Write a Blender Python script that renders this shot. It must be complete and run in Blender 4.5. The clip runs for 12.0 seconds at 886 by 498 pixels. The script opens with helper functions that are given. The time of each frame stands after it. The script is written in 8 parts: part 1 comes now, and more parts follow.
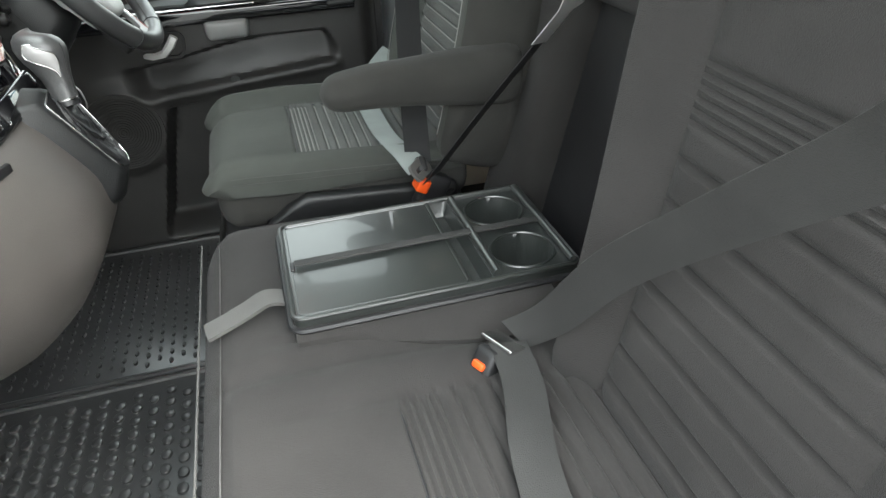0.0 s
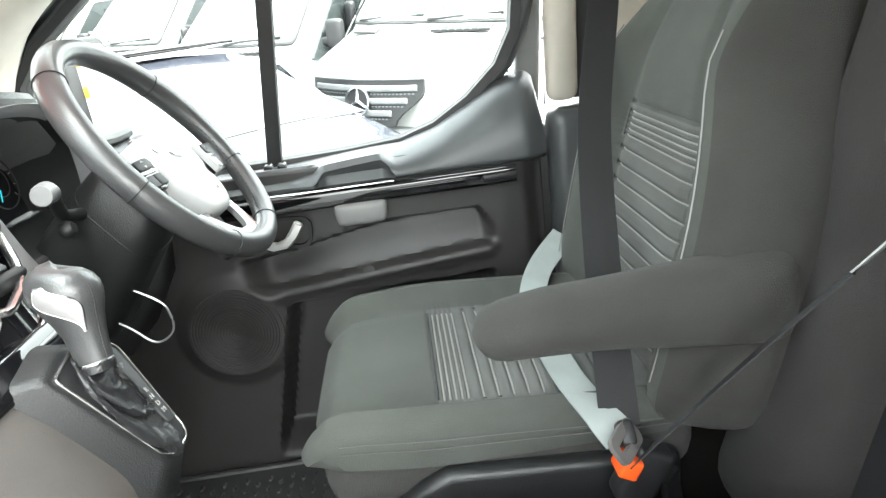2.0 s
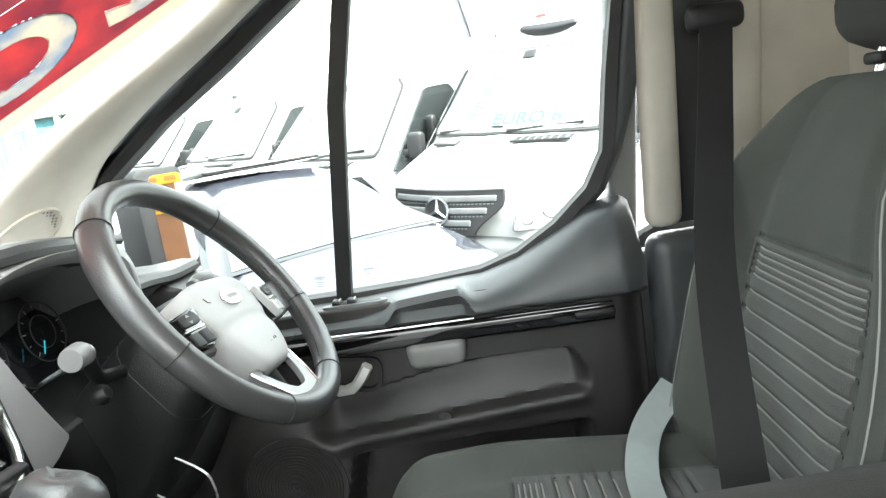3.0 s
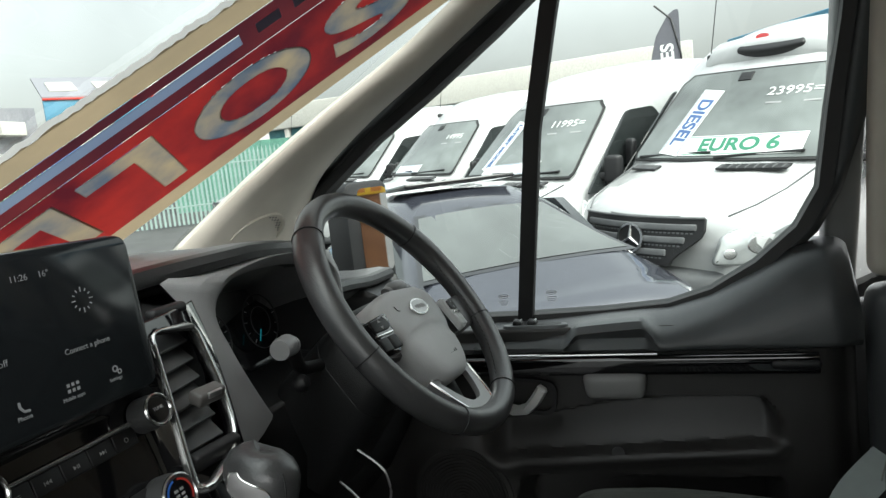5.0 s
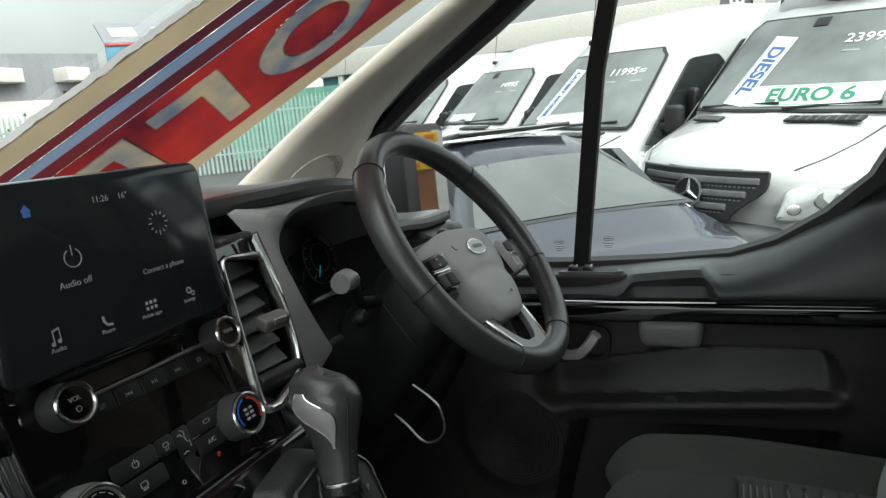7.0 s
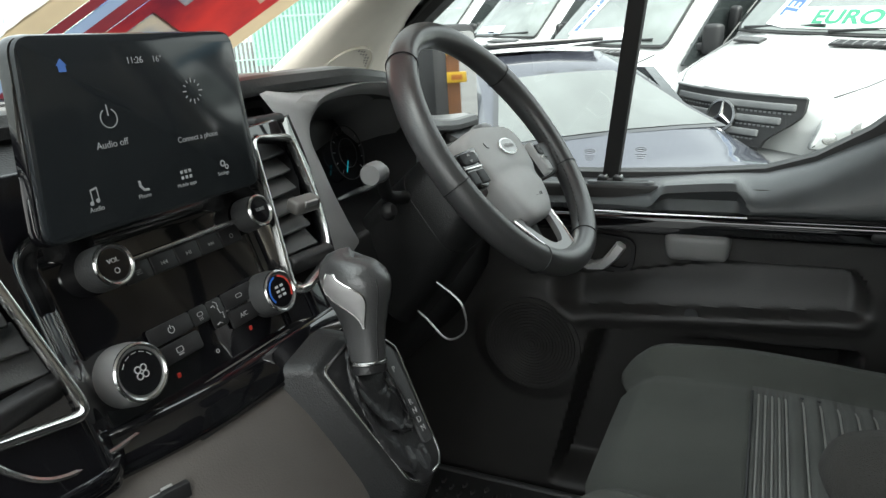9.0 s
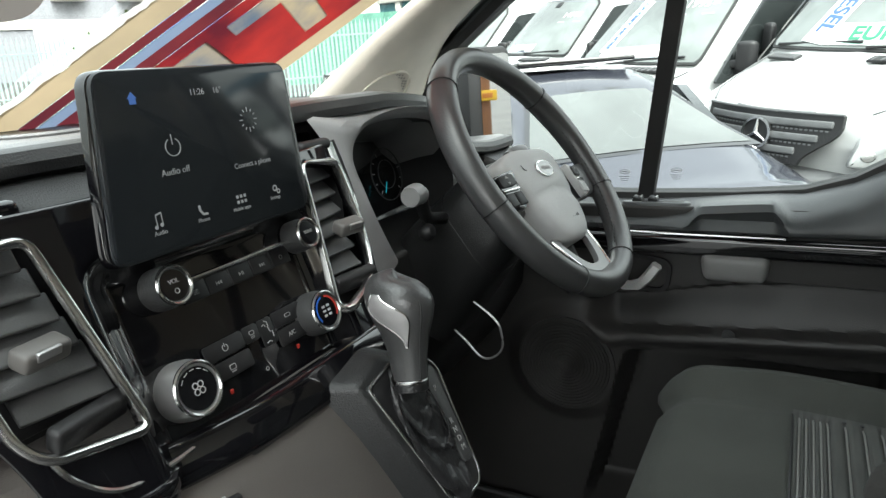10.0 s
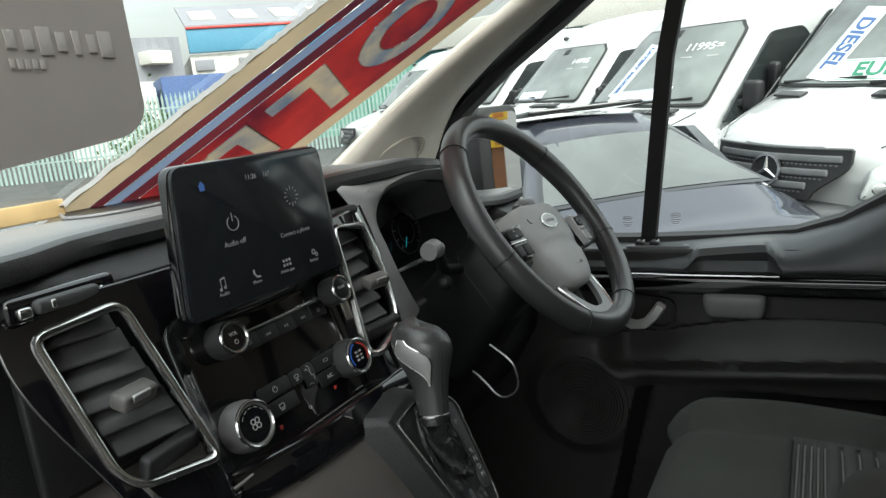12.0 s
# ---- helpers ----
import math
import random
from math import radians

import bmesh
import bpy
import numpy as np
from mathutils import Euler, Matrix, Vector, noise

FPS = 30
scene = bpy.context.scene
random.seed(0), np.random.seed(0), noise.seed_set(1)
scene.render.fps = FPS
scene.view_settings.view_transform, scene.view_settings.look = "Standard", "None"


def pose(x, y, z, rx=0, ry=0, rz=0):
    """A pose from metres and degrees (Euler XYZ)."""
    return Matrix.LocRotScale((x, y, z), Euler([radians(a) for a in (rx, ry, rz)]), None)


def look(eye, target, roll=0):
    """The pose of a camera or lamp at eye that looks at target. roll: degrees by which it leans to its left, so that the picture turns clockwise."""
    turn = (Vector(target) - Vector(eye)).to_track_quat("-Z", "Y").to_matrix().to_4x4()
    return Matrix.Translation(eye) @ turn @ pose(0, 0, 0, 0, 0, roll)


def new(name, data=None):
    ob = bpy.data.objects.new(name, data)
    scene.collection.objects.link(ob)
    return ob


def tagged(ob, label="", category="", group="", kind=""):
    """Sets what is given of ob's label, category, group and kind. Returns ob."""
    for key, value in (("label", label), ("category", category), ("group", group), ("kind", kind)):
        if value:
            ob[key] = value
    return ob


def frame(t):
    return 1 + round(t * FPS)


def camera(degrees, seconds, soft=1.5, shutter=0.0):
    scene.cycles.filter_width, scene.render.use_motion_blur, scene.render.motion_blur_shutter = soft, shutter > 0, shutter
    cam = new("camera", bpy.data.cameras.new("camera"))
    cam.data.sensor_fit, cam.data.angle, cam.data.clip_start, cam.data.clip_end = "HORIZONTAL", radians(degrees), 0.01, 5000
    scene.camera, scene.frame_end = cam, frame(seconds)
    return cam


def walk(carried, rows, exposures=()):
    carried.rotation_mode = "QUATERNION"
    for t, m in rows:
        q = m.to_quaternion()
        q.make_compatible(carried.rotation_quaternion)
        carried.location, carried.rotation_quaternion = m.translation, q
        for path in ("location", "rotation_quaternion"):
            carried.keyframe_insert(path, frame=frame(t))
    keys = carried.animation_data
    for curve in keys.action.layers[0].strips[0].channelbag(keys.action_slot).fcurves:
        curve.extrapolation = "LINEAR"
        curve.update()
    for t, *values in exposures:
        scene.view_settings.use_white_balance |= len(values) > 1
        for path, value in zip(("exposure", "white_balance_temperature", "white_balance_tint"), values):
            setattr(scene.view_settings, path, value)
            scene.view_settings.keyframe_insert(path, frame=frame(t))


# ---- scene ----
cam = camera(67.0, 12.0, soft=1.4)
PATH = [
    (0, (-0.91, 0.204, 0.977), (0.72, -0.22, -0.103), -2.9),
    (0.5, (-0.794, 0.171, 0.955), (0.913, 0.077, -0.082), -6.0),
    (1, (-0.659, 0.131, 0.907), (1.079, 0.103, -0.081), -6.8),
    (1.5, (-0.565, 0.159, 0.926), (1.202, 0.14, -0.011), -9.7),
    (2, (-0.474, 0.161, 0.939), (1.404, 0.094, 0.256), -7.6),
    (2.3, (-0.414, 0.145, 0.954), (1.475, 0.082, 0.3), -5.4),
    (2.5, (-0.411, 0.151, 0.969), (1.504, 0.1, 0.394), -7.7),
    (3, (-0.321, 0.158, 0.963), (1.642, 0.279, 0.602), -8.9),
    (3.2, (-0.322, 0.17, 0.962), (1.645, 0.392, 0.668), -8.8),
    (4.8, (-0.331, 0.145, 0.977), (1.551, 0.779, 0.742), -7.7),
    (5, (-0.335, 0.149, 0.97), (1.54, 0.808, 0.74), -6.6),
    (5.5, (-0.339, 0.156, 0.965), (1.512, 0.866, 0.706), -7.0),
    (6, (-0.344, 0.153, 0.967), (1.48, 0.913, 0.658), -6.5),
    (6.5, (-0.341, 0.156, 0.965), (1.471, 0.942, 0.646), -6.3),
    (8.3, (-0.343, 0.168, 0.931), (1.398, 1.005, 0.415), -4.8),
    (8.5, (-0.346, 0.17, 0.93), (1.392, 1.003, 0.397), -5.1),
    (9, (-0.346, 0.173, 0.931), (1.366, 1.022, 0.342), -3.8),
    (9.5, (-0.351, 0.18, 0.931), (1.356, 1.057, 0.368), -3.7),
    (10, (-0.362, 0.177, 0.94), (1.326, 1.107, 0.405), -4.2),
    (10.5, (-0.371, 0.173, 0.942), (1.315, 1.131, 0.453), -4.7),
    (11, (-0.39, 0.158, 0.953), (1.284, 1.152, 0.495), -5.9),
    (11.5, (-0.426, 0.139, 0.966), (1.247, 1.145, 0.529), -5.7),
    (12, (-0.435, 0.131, 0.968), (1.259, 1.115, 0.569), -6.5),
]
from mathutils.bvhtree import BVHTree

EXPOSURE = [(t, e, 6500, 5) for t, e in ((0.0, 3.2), (1.0, 4.2), (1.5, 4.25), (2.0, 4.1), (2.8, 3.65), (3.2, 3.3), (4.8, 1.5), (6.7, 1.2), (8.3, 1.9), (10.5, 2.2), (12.0, 1.5))]
walk(cam, [(t, look(eye, target, roll)) for t, eye, target, roll in PATH], EXPOSURE)

# ---- light: an overcast day ----
world = bpy.data.worlds.new("overcast_sky")
scene.world = world
world.use_nodes = True
wn, wl = world.node_tree.nodes, world.node_tree.links
wn.clear()
sky = wn.new("ShaderNodeTexSky")
sky.sky_type, sky.sun_disc = "NISHITA", False
sky.sun_elevation, sky.sun_rotation = radians(48), radians(205)
sky.air_density, sky.dust_density = 1.6, 5.0
grey = wn.new("ShaderNodeHueSaturation")
grey.inputs["Saturation"].default_value = 0.16
cloud = wn.new("ShaderNodeTexNoise")
cloud.inputs["Scale"].default_value, cloud.inputs["Detail"].default_value = 2.2, 6
ramp = wn.new("ShaderNodeMapRange")
ramp.inputs["From Min"].default_value, ramp.inputs["From Max"].default_value = 0.3, 0.7
ramp.inputs["To Min"].default_value, ramp.inputs["To Max"].default_value = 0.8, 1.2
# an overcast sky is brighter overhead than at the horizon
where = wn.new("ShaderNodeTexCoord")
axes = wn.new("ShaderNodeSeparateXYZ")
high = wn.new("ShaderNodeMapRange")
high.inputs["From Min"].default_value, high.inputs["From Max"].default_value = 0.0, 1.0
high.inputs["To Min"].default_value, high.inputs["To Max"].default_value = 0.85, 2.5
wl.new(where.outputs["Generated"], axes.inputs[0])
wl.new(axes.outputs["Z"], high.inputs["Value"])
both = wn.new("ShaderNodeMath")
both.operation = "MULTIPLY"
mul = wn.new("ShaderNodeVectorMath")
mul.operation = "SCALE"
back = wn.new("ShaderNodeBackground")
back.inputs["Strength"].default_value = 0.15
wout = wn.new("ShaderNodeOutputWorld")
wl.new(sky.outputs[0], grey.inputs["Color"])
wl.new(grey.outputs[0], mul.inputs[0])
wl.new(cloud.outputs["Fac"], ramp.inputs["Value"])
wl.new(ramp.outputs[0], both.inputs[0])
wl.new(high.outputs[0], both.inputs[1])
wl.new(both.outputs[0], mul.inputs["Scale"])
wl.new(mul.outputs[0], back.inputs["Color"])
wl.new(back.outputs[0], wout.inputs[0])
sun = new("sun", bpy.data.lights.new("sun", "SUN"))
sun.data.energy, sun.data.angle, sun.data.color = 0.2, radians(35), (1.0, 0.98, 0.95)
sun.matrix_basis = look((-9, -4.5, 17), (0, 0, 0))


# ---- materials ----
def mat(name, color, rough=0.6, metal=0.0, vary=0.15, scale=14.0, bump=0.0, bump_scale=300.0, coat=0.0, spec=0.5,
        color2=None, alpha=None, trans=0.0, emit=None):
    m = bpy.data.materials.new(name)
    m.use_nodes = True
    n, l = m.node_tree.nodes, m.node_tree.links
    b = n["Principled BSDF"]
    b.inputs["Base Color"].default_value = (*color, 1)
    b.inputs["Roughness"].default_value = rough
    b.inputs["Metallic"].default_value = metal
    b.inputs["Coat Weight"].default_value = coat
    b.inputs["Specular IOR Level"].default_value = spec
    b.inputs["Transmission Weight"].default_value = trans
    co = n.new("ShaderNodeTexCoord")
    if vary > 0 or color2:
        t = n.new("ShaderNodeTexNoise")
        t.inputs["Scale"].default_value, t.inputs["Detail"].default_value = scale, 5
        l.new(co.outputs["Object"], t.inputs["Vector"])
        mix = n.new("ShaderNodeMix")
        mix.data_type = "RGBA"
        c2 = color2 or tuple(min(1, c * (1 + vary)) for c in color)
        c1 = color if color2 else tuple(c * (1 - vary) for c in color)
        mix.inputs["A"].default_value, mix.inputs["B"].default_value = (*c1, 1), (*c2, 1)
        mr = n.new("ShaderNodeMapRange")
        mr.inputs["From Min"].default_value, mr.inputs["From Max"].default_value = 0.35, 0.65
        l.new(t.outputs["Fac"], mr.inputs["Value"])
        l.new(mr.outputs[0], mix.inputs["Factor"])
        l.new(mix.outputs["Result"], b.inputs["Base Color"])
        rr = n.new("ShaderNodeMapRange")
        rr.inputs["To Min"].default_value, rr.inputs["To Max"].default_value = max(0, rough - 0.06), min(1, rough + 0.06)
        l.new(t.outputs["Fac"], rr.inputs["Value"])
        l.new(rr.outputs[0], b.inputs["Roughness"])
    if bump > 0:
        t2 = n.new("ShaderNodeTexNoise")
        t2.inputs["Scale"].default_value, t2.inputs["Detail"].default_value = bump_scale, 3
        l.new(co.outputs["Object"], t2.inputs["Vector"])
        bp = n.new("ShaderNodeBump")
        bp.inputs["Strength"].default_value, bp.inputs["Distance"].default_value = bump, 0.002
        l.new(t2.outputs["Fac"], bp.inputs["Height"])
        l.new(bp.outputs[0], b.inputs["Normal"])
    if emit:
        b.inputs["Emission Color"].default_value = (*emit[0], 1)
        b.inputs["Emission Strength"].default_value = emit[1]
    return m


def fabric_mat(name, color, warp, vary=0.12):
    """Woven cloth: two crossed fine waves as relief, and blotches of wear."""
    m = mat(name, color, 0.92, vary=vary, scale=9.0, spec=0.25)
    n, l = m.node_tree.nodes, m.node_tree.links
    b = n["Principled BSDF"]
    b.inputs["Sheen Weight"].default_value = 0.06
    co = n.new("ShaderNodeTexCoord")
    no = n.new("ShaderNodeTexNoise")
    no.inputs["Scale"].default_value, no.inputs["Detail"].default_value = warp, 2
    l.new(co.outputs["Object"], no.inputs["Vector"])
    vo = n.new("ShaderNodeTexVoronoi")
    vo.inputs["Scale"].default_value = warp * 1.6
    l.new(co.outputs["Object"], vo.inputs["Vector"])
    ad = n.new("ShaderNodeMath")
    ad.operation = "ADD"
    l.new(no.outputs["Fac"], ad.inputs[0])
    l.new(vo.outputs["Distance"], ad.inputs[1])
    bp = n.new("ShaderNodeBump")
    bp.inputs["Strength"].default_value, bp.inputs["Distance"].default_value = 0.5, 0.0012
    l.new(ad.outputs[0], bp.inputs["Height"])
    l.new(bp.outputs[0], b.inputs["Normal"])
    return m


FABRIC = fabric_mat("seat_fabric", (0.064, 0.068, 0.061), 620)
FABRIC_SIDE = fabric_mat("seat_side_fabric", (0.042, 0.041, 0.038), 620)
FABRIC_RIB = fabric_mat("ribbed_fabric", (0.096, 0.099, 0.094), 480)
# the driver seat's cloth, darkened in colour for the weaker light on the bench
FABRIC_BENCH_DIM = fabric_mat("bench_fabric_dim", (0.033, 0.031, 0.030), 620)
BENCH_SEAM = mat("bench_seam_thread", (0.085, 0.083, 0.08), 0.8, vary=0.05)
PIPING = mat("piping", (0.23, 0.23, 0.22), 0.8, vary=0.05)
TAUPE = mat("taupe_plastic", (0.085, 0.077, 0.072), 0.46, vary=0.07, bump=0.25, bump_scale=700)
DASH = mat("charcoal_plastic", (0.05, 0.051, 0.052), 0.42, vary=0.08, bump=0.3, bump_scale=650)
CONSOLE = mat("dark_console_plastic", (0.013, 0.0135, 0.014), 0.38, vary=0.08, bump=0.3, bump_scale=650)
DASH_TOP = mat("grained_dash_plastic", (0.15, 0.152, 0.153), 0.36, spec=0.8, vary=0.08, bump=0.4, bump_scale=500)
DOOR_GREY = mat("door_plastic", (0.034, 0.033, 0.032), 0.42, vary=0.07, bump=0.25, bump_scale=700)
DOOR_UP = mat("door_top_plastic", (0.075, 0.08, 0.083), 0.30, vary=0.06, bump=0.2, bump_scale=700)
BLACK = mat("black_plastic", (0.012, 0.012, 0.013), 0.5, vary=0.1, bump=0.1)
RUBBER = mat("rubber", (0.018, 0.018, 0.018), 0.6, vary=0.2)
GLOSS = mat("piano_black", (0.004, 0.004, 0.005), 0.06, vary=0.0, coat=1.0)
CHROME = mat("satin_chrome", (0.72, 0.72, 0.71), 0.22, 1.0, vary=0.05)
SILVER = mat("silver_paint", (0.45, 0.45, 0.45), 0.35, 0.8, vary=0.05)
GAITER = mat("gaiter_leather", (0.016, 0.016, 0.017), 0.33, vary=0.15, bump=0.5, bump_scale=220)
BOUNCE_WALL = mat("pale_bounce_wall", (0.42, 0.42, 0.41), 0.5, vary=0.1, scale=2)
SATIN = mat("satin_silver_plastic", (0.74, 0.74, 0.73), 0.34, 0.35, vary=0.05)
INLAY = mat("satin_inlay_plastic", (0.42, 0.41, 0.41), 0.38, 0.4, vary=0.05)
SPOKE = mat("satin_spoke_paint", (0.27, 0.27, 0.272), 0.38, 0.4, vary=0.05)
TIP = mat("grey_stalk_tip", (0.22, 0.22, 0.222), 0.4, vary=0.05)
LEATHER = mat("black_leather", (0.048, 0.048, 0.049), 0.33, spec=0.8, vary=0.1, bump=0.16, bump_scale=450)
# grey raised above the plastic's own tone: light on the wheel's hub painted in
PAD = mat("lit_airbag_plastic", (0.49, 0.495, 0.495), 0.45, vary=0.06, bump=0.25, bump_scale=600)
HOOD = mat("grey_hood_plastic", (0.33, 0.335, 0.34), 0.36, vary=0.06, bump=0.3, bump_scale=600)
CREAM = mat("cream_plastic", (0.66, 0.615, 0.535), 0.55, vary=0.05, bump=0.2, bump_scale=600)
CREAM_EDGE = mat("ochre_strip", (0.42, 0.30, 0.14), 0.6, vary=0.15)
HEADLINER = mat("headliner_cloth", (0.45, 0.42, 0.37), 0.95, vary=0.06, bump=0.3, bump_scale=900)
WEB = mat("seat_belt_webbing", (0.011, 0.011, 0.012), 0.7, vary=0.1, bump=0.4, bump_scale=900)
WEB_GREY = mat("grey_webbing", (0.034, 0.034, 0.033), 0.75, vary=0.12, bump=0.5, bump_scale=800)
WEB_LIT = mat("lit_webbing", (0.34, 0.34, 0.33), 0.6, vary=0.1, bump=0.4, bump_scale=900)
STRAP = mat("ribbed_grey_strap", (0.085, 0.083, 0.08), 0.75, vary=0.1, bump=0.5, bump_scale=700)
CUP = mat("pale_grey_plastic", (0.2, 0.2, 0.198), 0.42, vary=0.06, bump=0.15, bump_scale=700)
ORANGE = mat("orange_button", (0.85, 0.1, 0.015), 0.4, vary=0.05)
LABELTAG = mat("pale_label", (0.27, 0.30, 0.29), 0.7, vary=0.1)
SCREEN = mat("screen_glass", (0.008, 0.009, 0.011), 0.08, vary=0.0, coat=0.3)
LCD = mat("lit_display_glass", (0.012, 0.014, 0.016), 0.12, vary=0.0, emit=((0.75, 0.9, 0.95), 0.0007))
ICON = mat("lit_icon", (0.2, 0.2, 0.2), 0.5, vary=0.0, emit=((0.75, 0.8, 0.85), 0.024))
ICON_BLUE = mat("lit_blue_icon", (0.05, 0.1, 0.3), 0.5, vary=0.0, emit=((0.12, 0.35, 0.9), 0.035))
ICON_TEAL = mat("lit_teal_needle", (0.02, 0.3, 0.35), 0.5, vary=0.0, emit=((0.03, 0.6, 0.75), 0.1))
PRINT = mat("grey_print", (0.32, 0.32, 0.32), 0.6, vary=0.0)
RED_PRINT = mat("red_print", (0.45, 0.03, 0.02), 0.5, vary=0.0)
BLUE_PRINT = mat("blue_print", (0.02, 0.12, 0.5), 0.5, vary=0.0)
MAT_RUBBER = mat("floor_mat_rubber", (0.035, 0.036, 0.037), 0.30, spec=0.9, vary=0.05, scale=6, bump=0.06, bump_scale=200)
CARPET = mat("dark_floor_lining", (0.014, 0.014, 0.014), 0.9, vary=0.2)
SLAT = mat("vent_slat_plastic", (0.055, 0.056, 0.057), 0.33, vary=0.08, bump=0.15, bump_scale=700)
GREY_TAB = mat("grey_tab_plastic", (0.11, 0.105, 0.1), 0.4, vary=0.06)
TRAY = mat("tray_plastic", (0.022, 0.025, 0.0235), 0.33, spec=1.0, coat=0.35, vary=0.08, bump=0.12, bump_scale=900)


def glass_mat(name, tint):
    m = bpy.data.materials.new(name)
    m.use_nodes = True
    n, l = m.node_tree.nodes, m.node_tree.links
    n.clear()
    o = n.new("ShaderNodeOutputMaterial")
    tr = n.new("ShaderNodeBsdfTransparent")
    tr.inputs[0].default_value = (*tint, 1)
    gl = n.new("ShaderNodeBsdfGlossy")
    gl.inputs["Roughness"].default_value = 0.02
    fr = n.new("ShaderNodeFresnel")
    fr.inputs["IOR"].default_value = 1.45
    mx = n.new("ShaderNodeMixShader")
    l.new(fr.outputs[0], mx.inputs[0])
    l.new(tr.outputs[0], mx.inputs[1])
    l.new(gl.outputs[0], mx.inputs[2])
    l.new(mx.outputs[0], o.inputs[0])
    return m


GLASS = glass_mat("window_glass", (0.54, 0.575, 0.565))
# sky reflected in the rear window is painted into this paler base
PALE_GLASS = mat("rear_glass_sheen", (0.11, 0.118, 0.116), 0.12, vary=0.2, scale=1.2, spec=0.35)
DARK_GLASS = mat("dark_side_glass", (0.02, 0.024, 0.024), 0.06, vary=0.0, coat=0.6)
# grey base and blotches paint in reflected sky and the bright cab behind
SCREEN_GLASS = mat("van_windscreen_sheen", (0.155, 0.17, 0.163), 0.08, vary=0.35, scale=1.6, coat=0.4)
MIRROR = mat("mirror_glass", (0.9, 0.9, 0.9), 0.02, 1.0, vary=0.0)


# ---- building helpers ----
def part(name, bm, material, parent=None, label="", smooth=True, kind="", category=""):
    """Link bm, given in the world, as one mesh under a thing or a part."""
    base = parent.matrix_basis.translation.copy() if parent else Vector()
    up = parent.parent if parent else None
    while up:
        base += up.matrix_basis.translation
        up = up.parent
    bmesh.ops.translate(bm, verts=bm.verts, vec=-base)
    bmesh.ops.recalc_face_normals(bm, faces=bm.faces)
    me = bpy.data.meshes.new(name)
    bm.to_mesh(me)
    bm.free()
    me.materials.append(material)
    if smooth:
        me.shade_smooth()
        me.set_sharp_from_angle(angle=radians(38))
    ob = new(name, me)
    ob.parent = parent
    return tagged(ob, label, category, "", kind)


def face_to(ob, way, pane=True):
    """Turn a thin pane so that its front looks along way."""
    me = ob.data
    if sum((q.normal * q.area for q in me.polygons), Vector()).dot(Vector(way)) < 0:
        me.flip_normals()
    if pane:
        ob.visible_shadow = False
    return ob


def backed(ob, way, thickness):
    """Give a sheet, whose front looks along way, a thickness behind it."""
    face_to(ob, way, False)
    so = ob.modifiers.new("thick", "SOLIDIFY")
    so.thickness, so.offset = thickness, -1
    return ob


def thing(name, at, label, category, group="", kind=""):
    ob = new(name)
    ob.empty_display_size = 0.05
    ob.matrix_basis = Matrix.Translation(at)
    return tagged(ob, label, category, group, kind)


def steps(h, r, n):
    """Lattice lines across one axis of a rounded box, close together at its corners."""
    r = min(r, h * 0.999)
    a = [-h, -h + r * 0.2, -h + r * 0.5, -h + r]
    inner = [(-h + r) + (2 * (h - r)) * i / n for i in range(1, n)]
    return a + inner + [-v for v in reversed(a)]


def rbox(c, size, r=0.01, n=(1, 1, 1), f=None, m=None):
    """A rounded box at c; f bends its points (given about its middle), m turns it."""
    h = [s / 2 for s in size]
    r = min(r, min(h) * 0.98)
    ax = [steps(h[i], r, n[i]) for i in range(3)]
    bm = bmesh.new()
    got = {}

    def vert(i, j, k):
        if (i, j, k) not in got:
            p = Vector((ax[0][i], ax[1][j], ax[2][k]))
            q = Vector([max(-(h[a] - r), min(h[a] - r, p[a])) for a in range(3)])
            d = p - q
            p = q + d.normalized() * r if d.length > 1e-9 else p
            if f:
                p = f(p)
            if m:
                p = m @ p
            got[i, j, k] = bm.verts.new(p + Vector(c))
        return got[i, j, k]

    N = [len(a) - 1 for a in ax]
    for a in range(3):
        u, v = (a + 1) % 3, (a + 2) % 3
        for side in (0, N[a]):
            for i in range(N[u]):
                for j in range(N[v]):
                    quad = []
                    for di, dj in ((0, 0), (1, 0), (1, 1), (0, 1)):
                        k = [0, 0, 0]
                        k[a], k[u], k[v] = side, i + di, j + dj
                        quad.append(vert(*k))
                    bm.faces.new(quad)
    return bm


def join(*bms):
    out = bmesh.new()
    for b in bms:
        me = bpy.data.meshes.new("tmp")
        b.to_mesh(me)
        b.free()
        out.from_mesh(me)
        bpy.data.meshes.remove(me)
    return out


def loft(rings, closed=True, caps=True):
    """Skin over rings of points of equal count."""
    bm = bmesh.new()
    vs = [[bm.verts.new(p) for p in ring] for ring in rings]
    n = len(rings[0])
    for a, b in zip(vs, vs[1:]):
        for i in range(n if closed else n - 1):
            j = (i + 1) % n
            bm.faces.new((a[i], a[j], b[j], b[i]))
    if caps and closed:
        bm.faces.new(vs[0])
        bm.faces.new(vs[-1])
    return bm


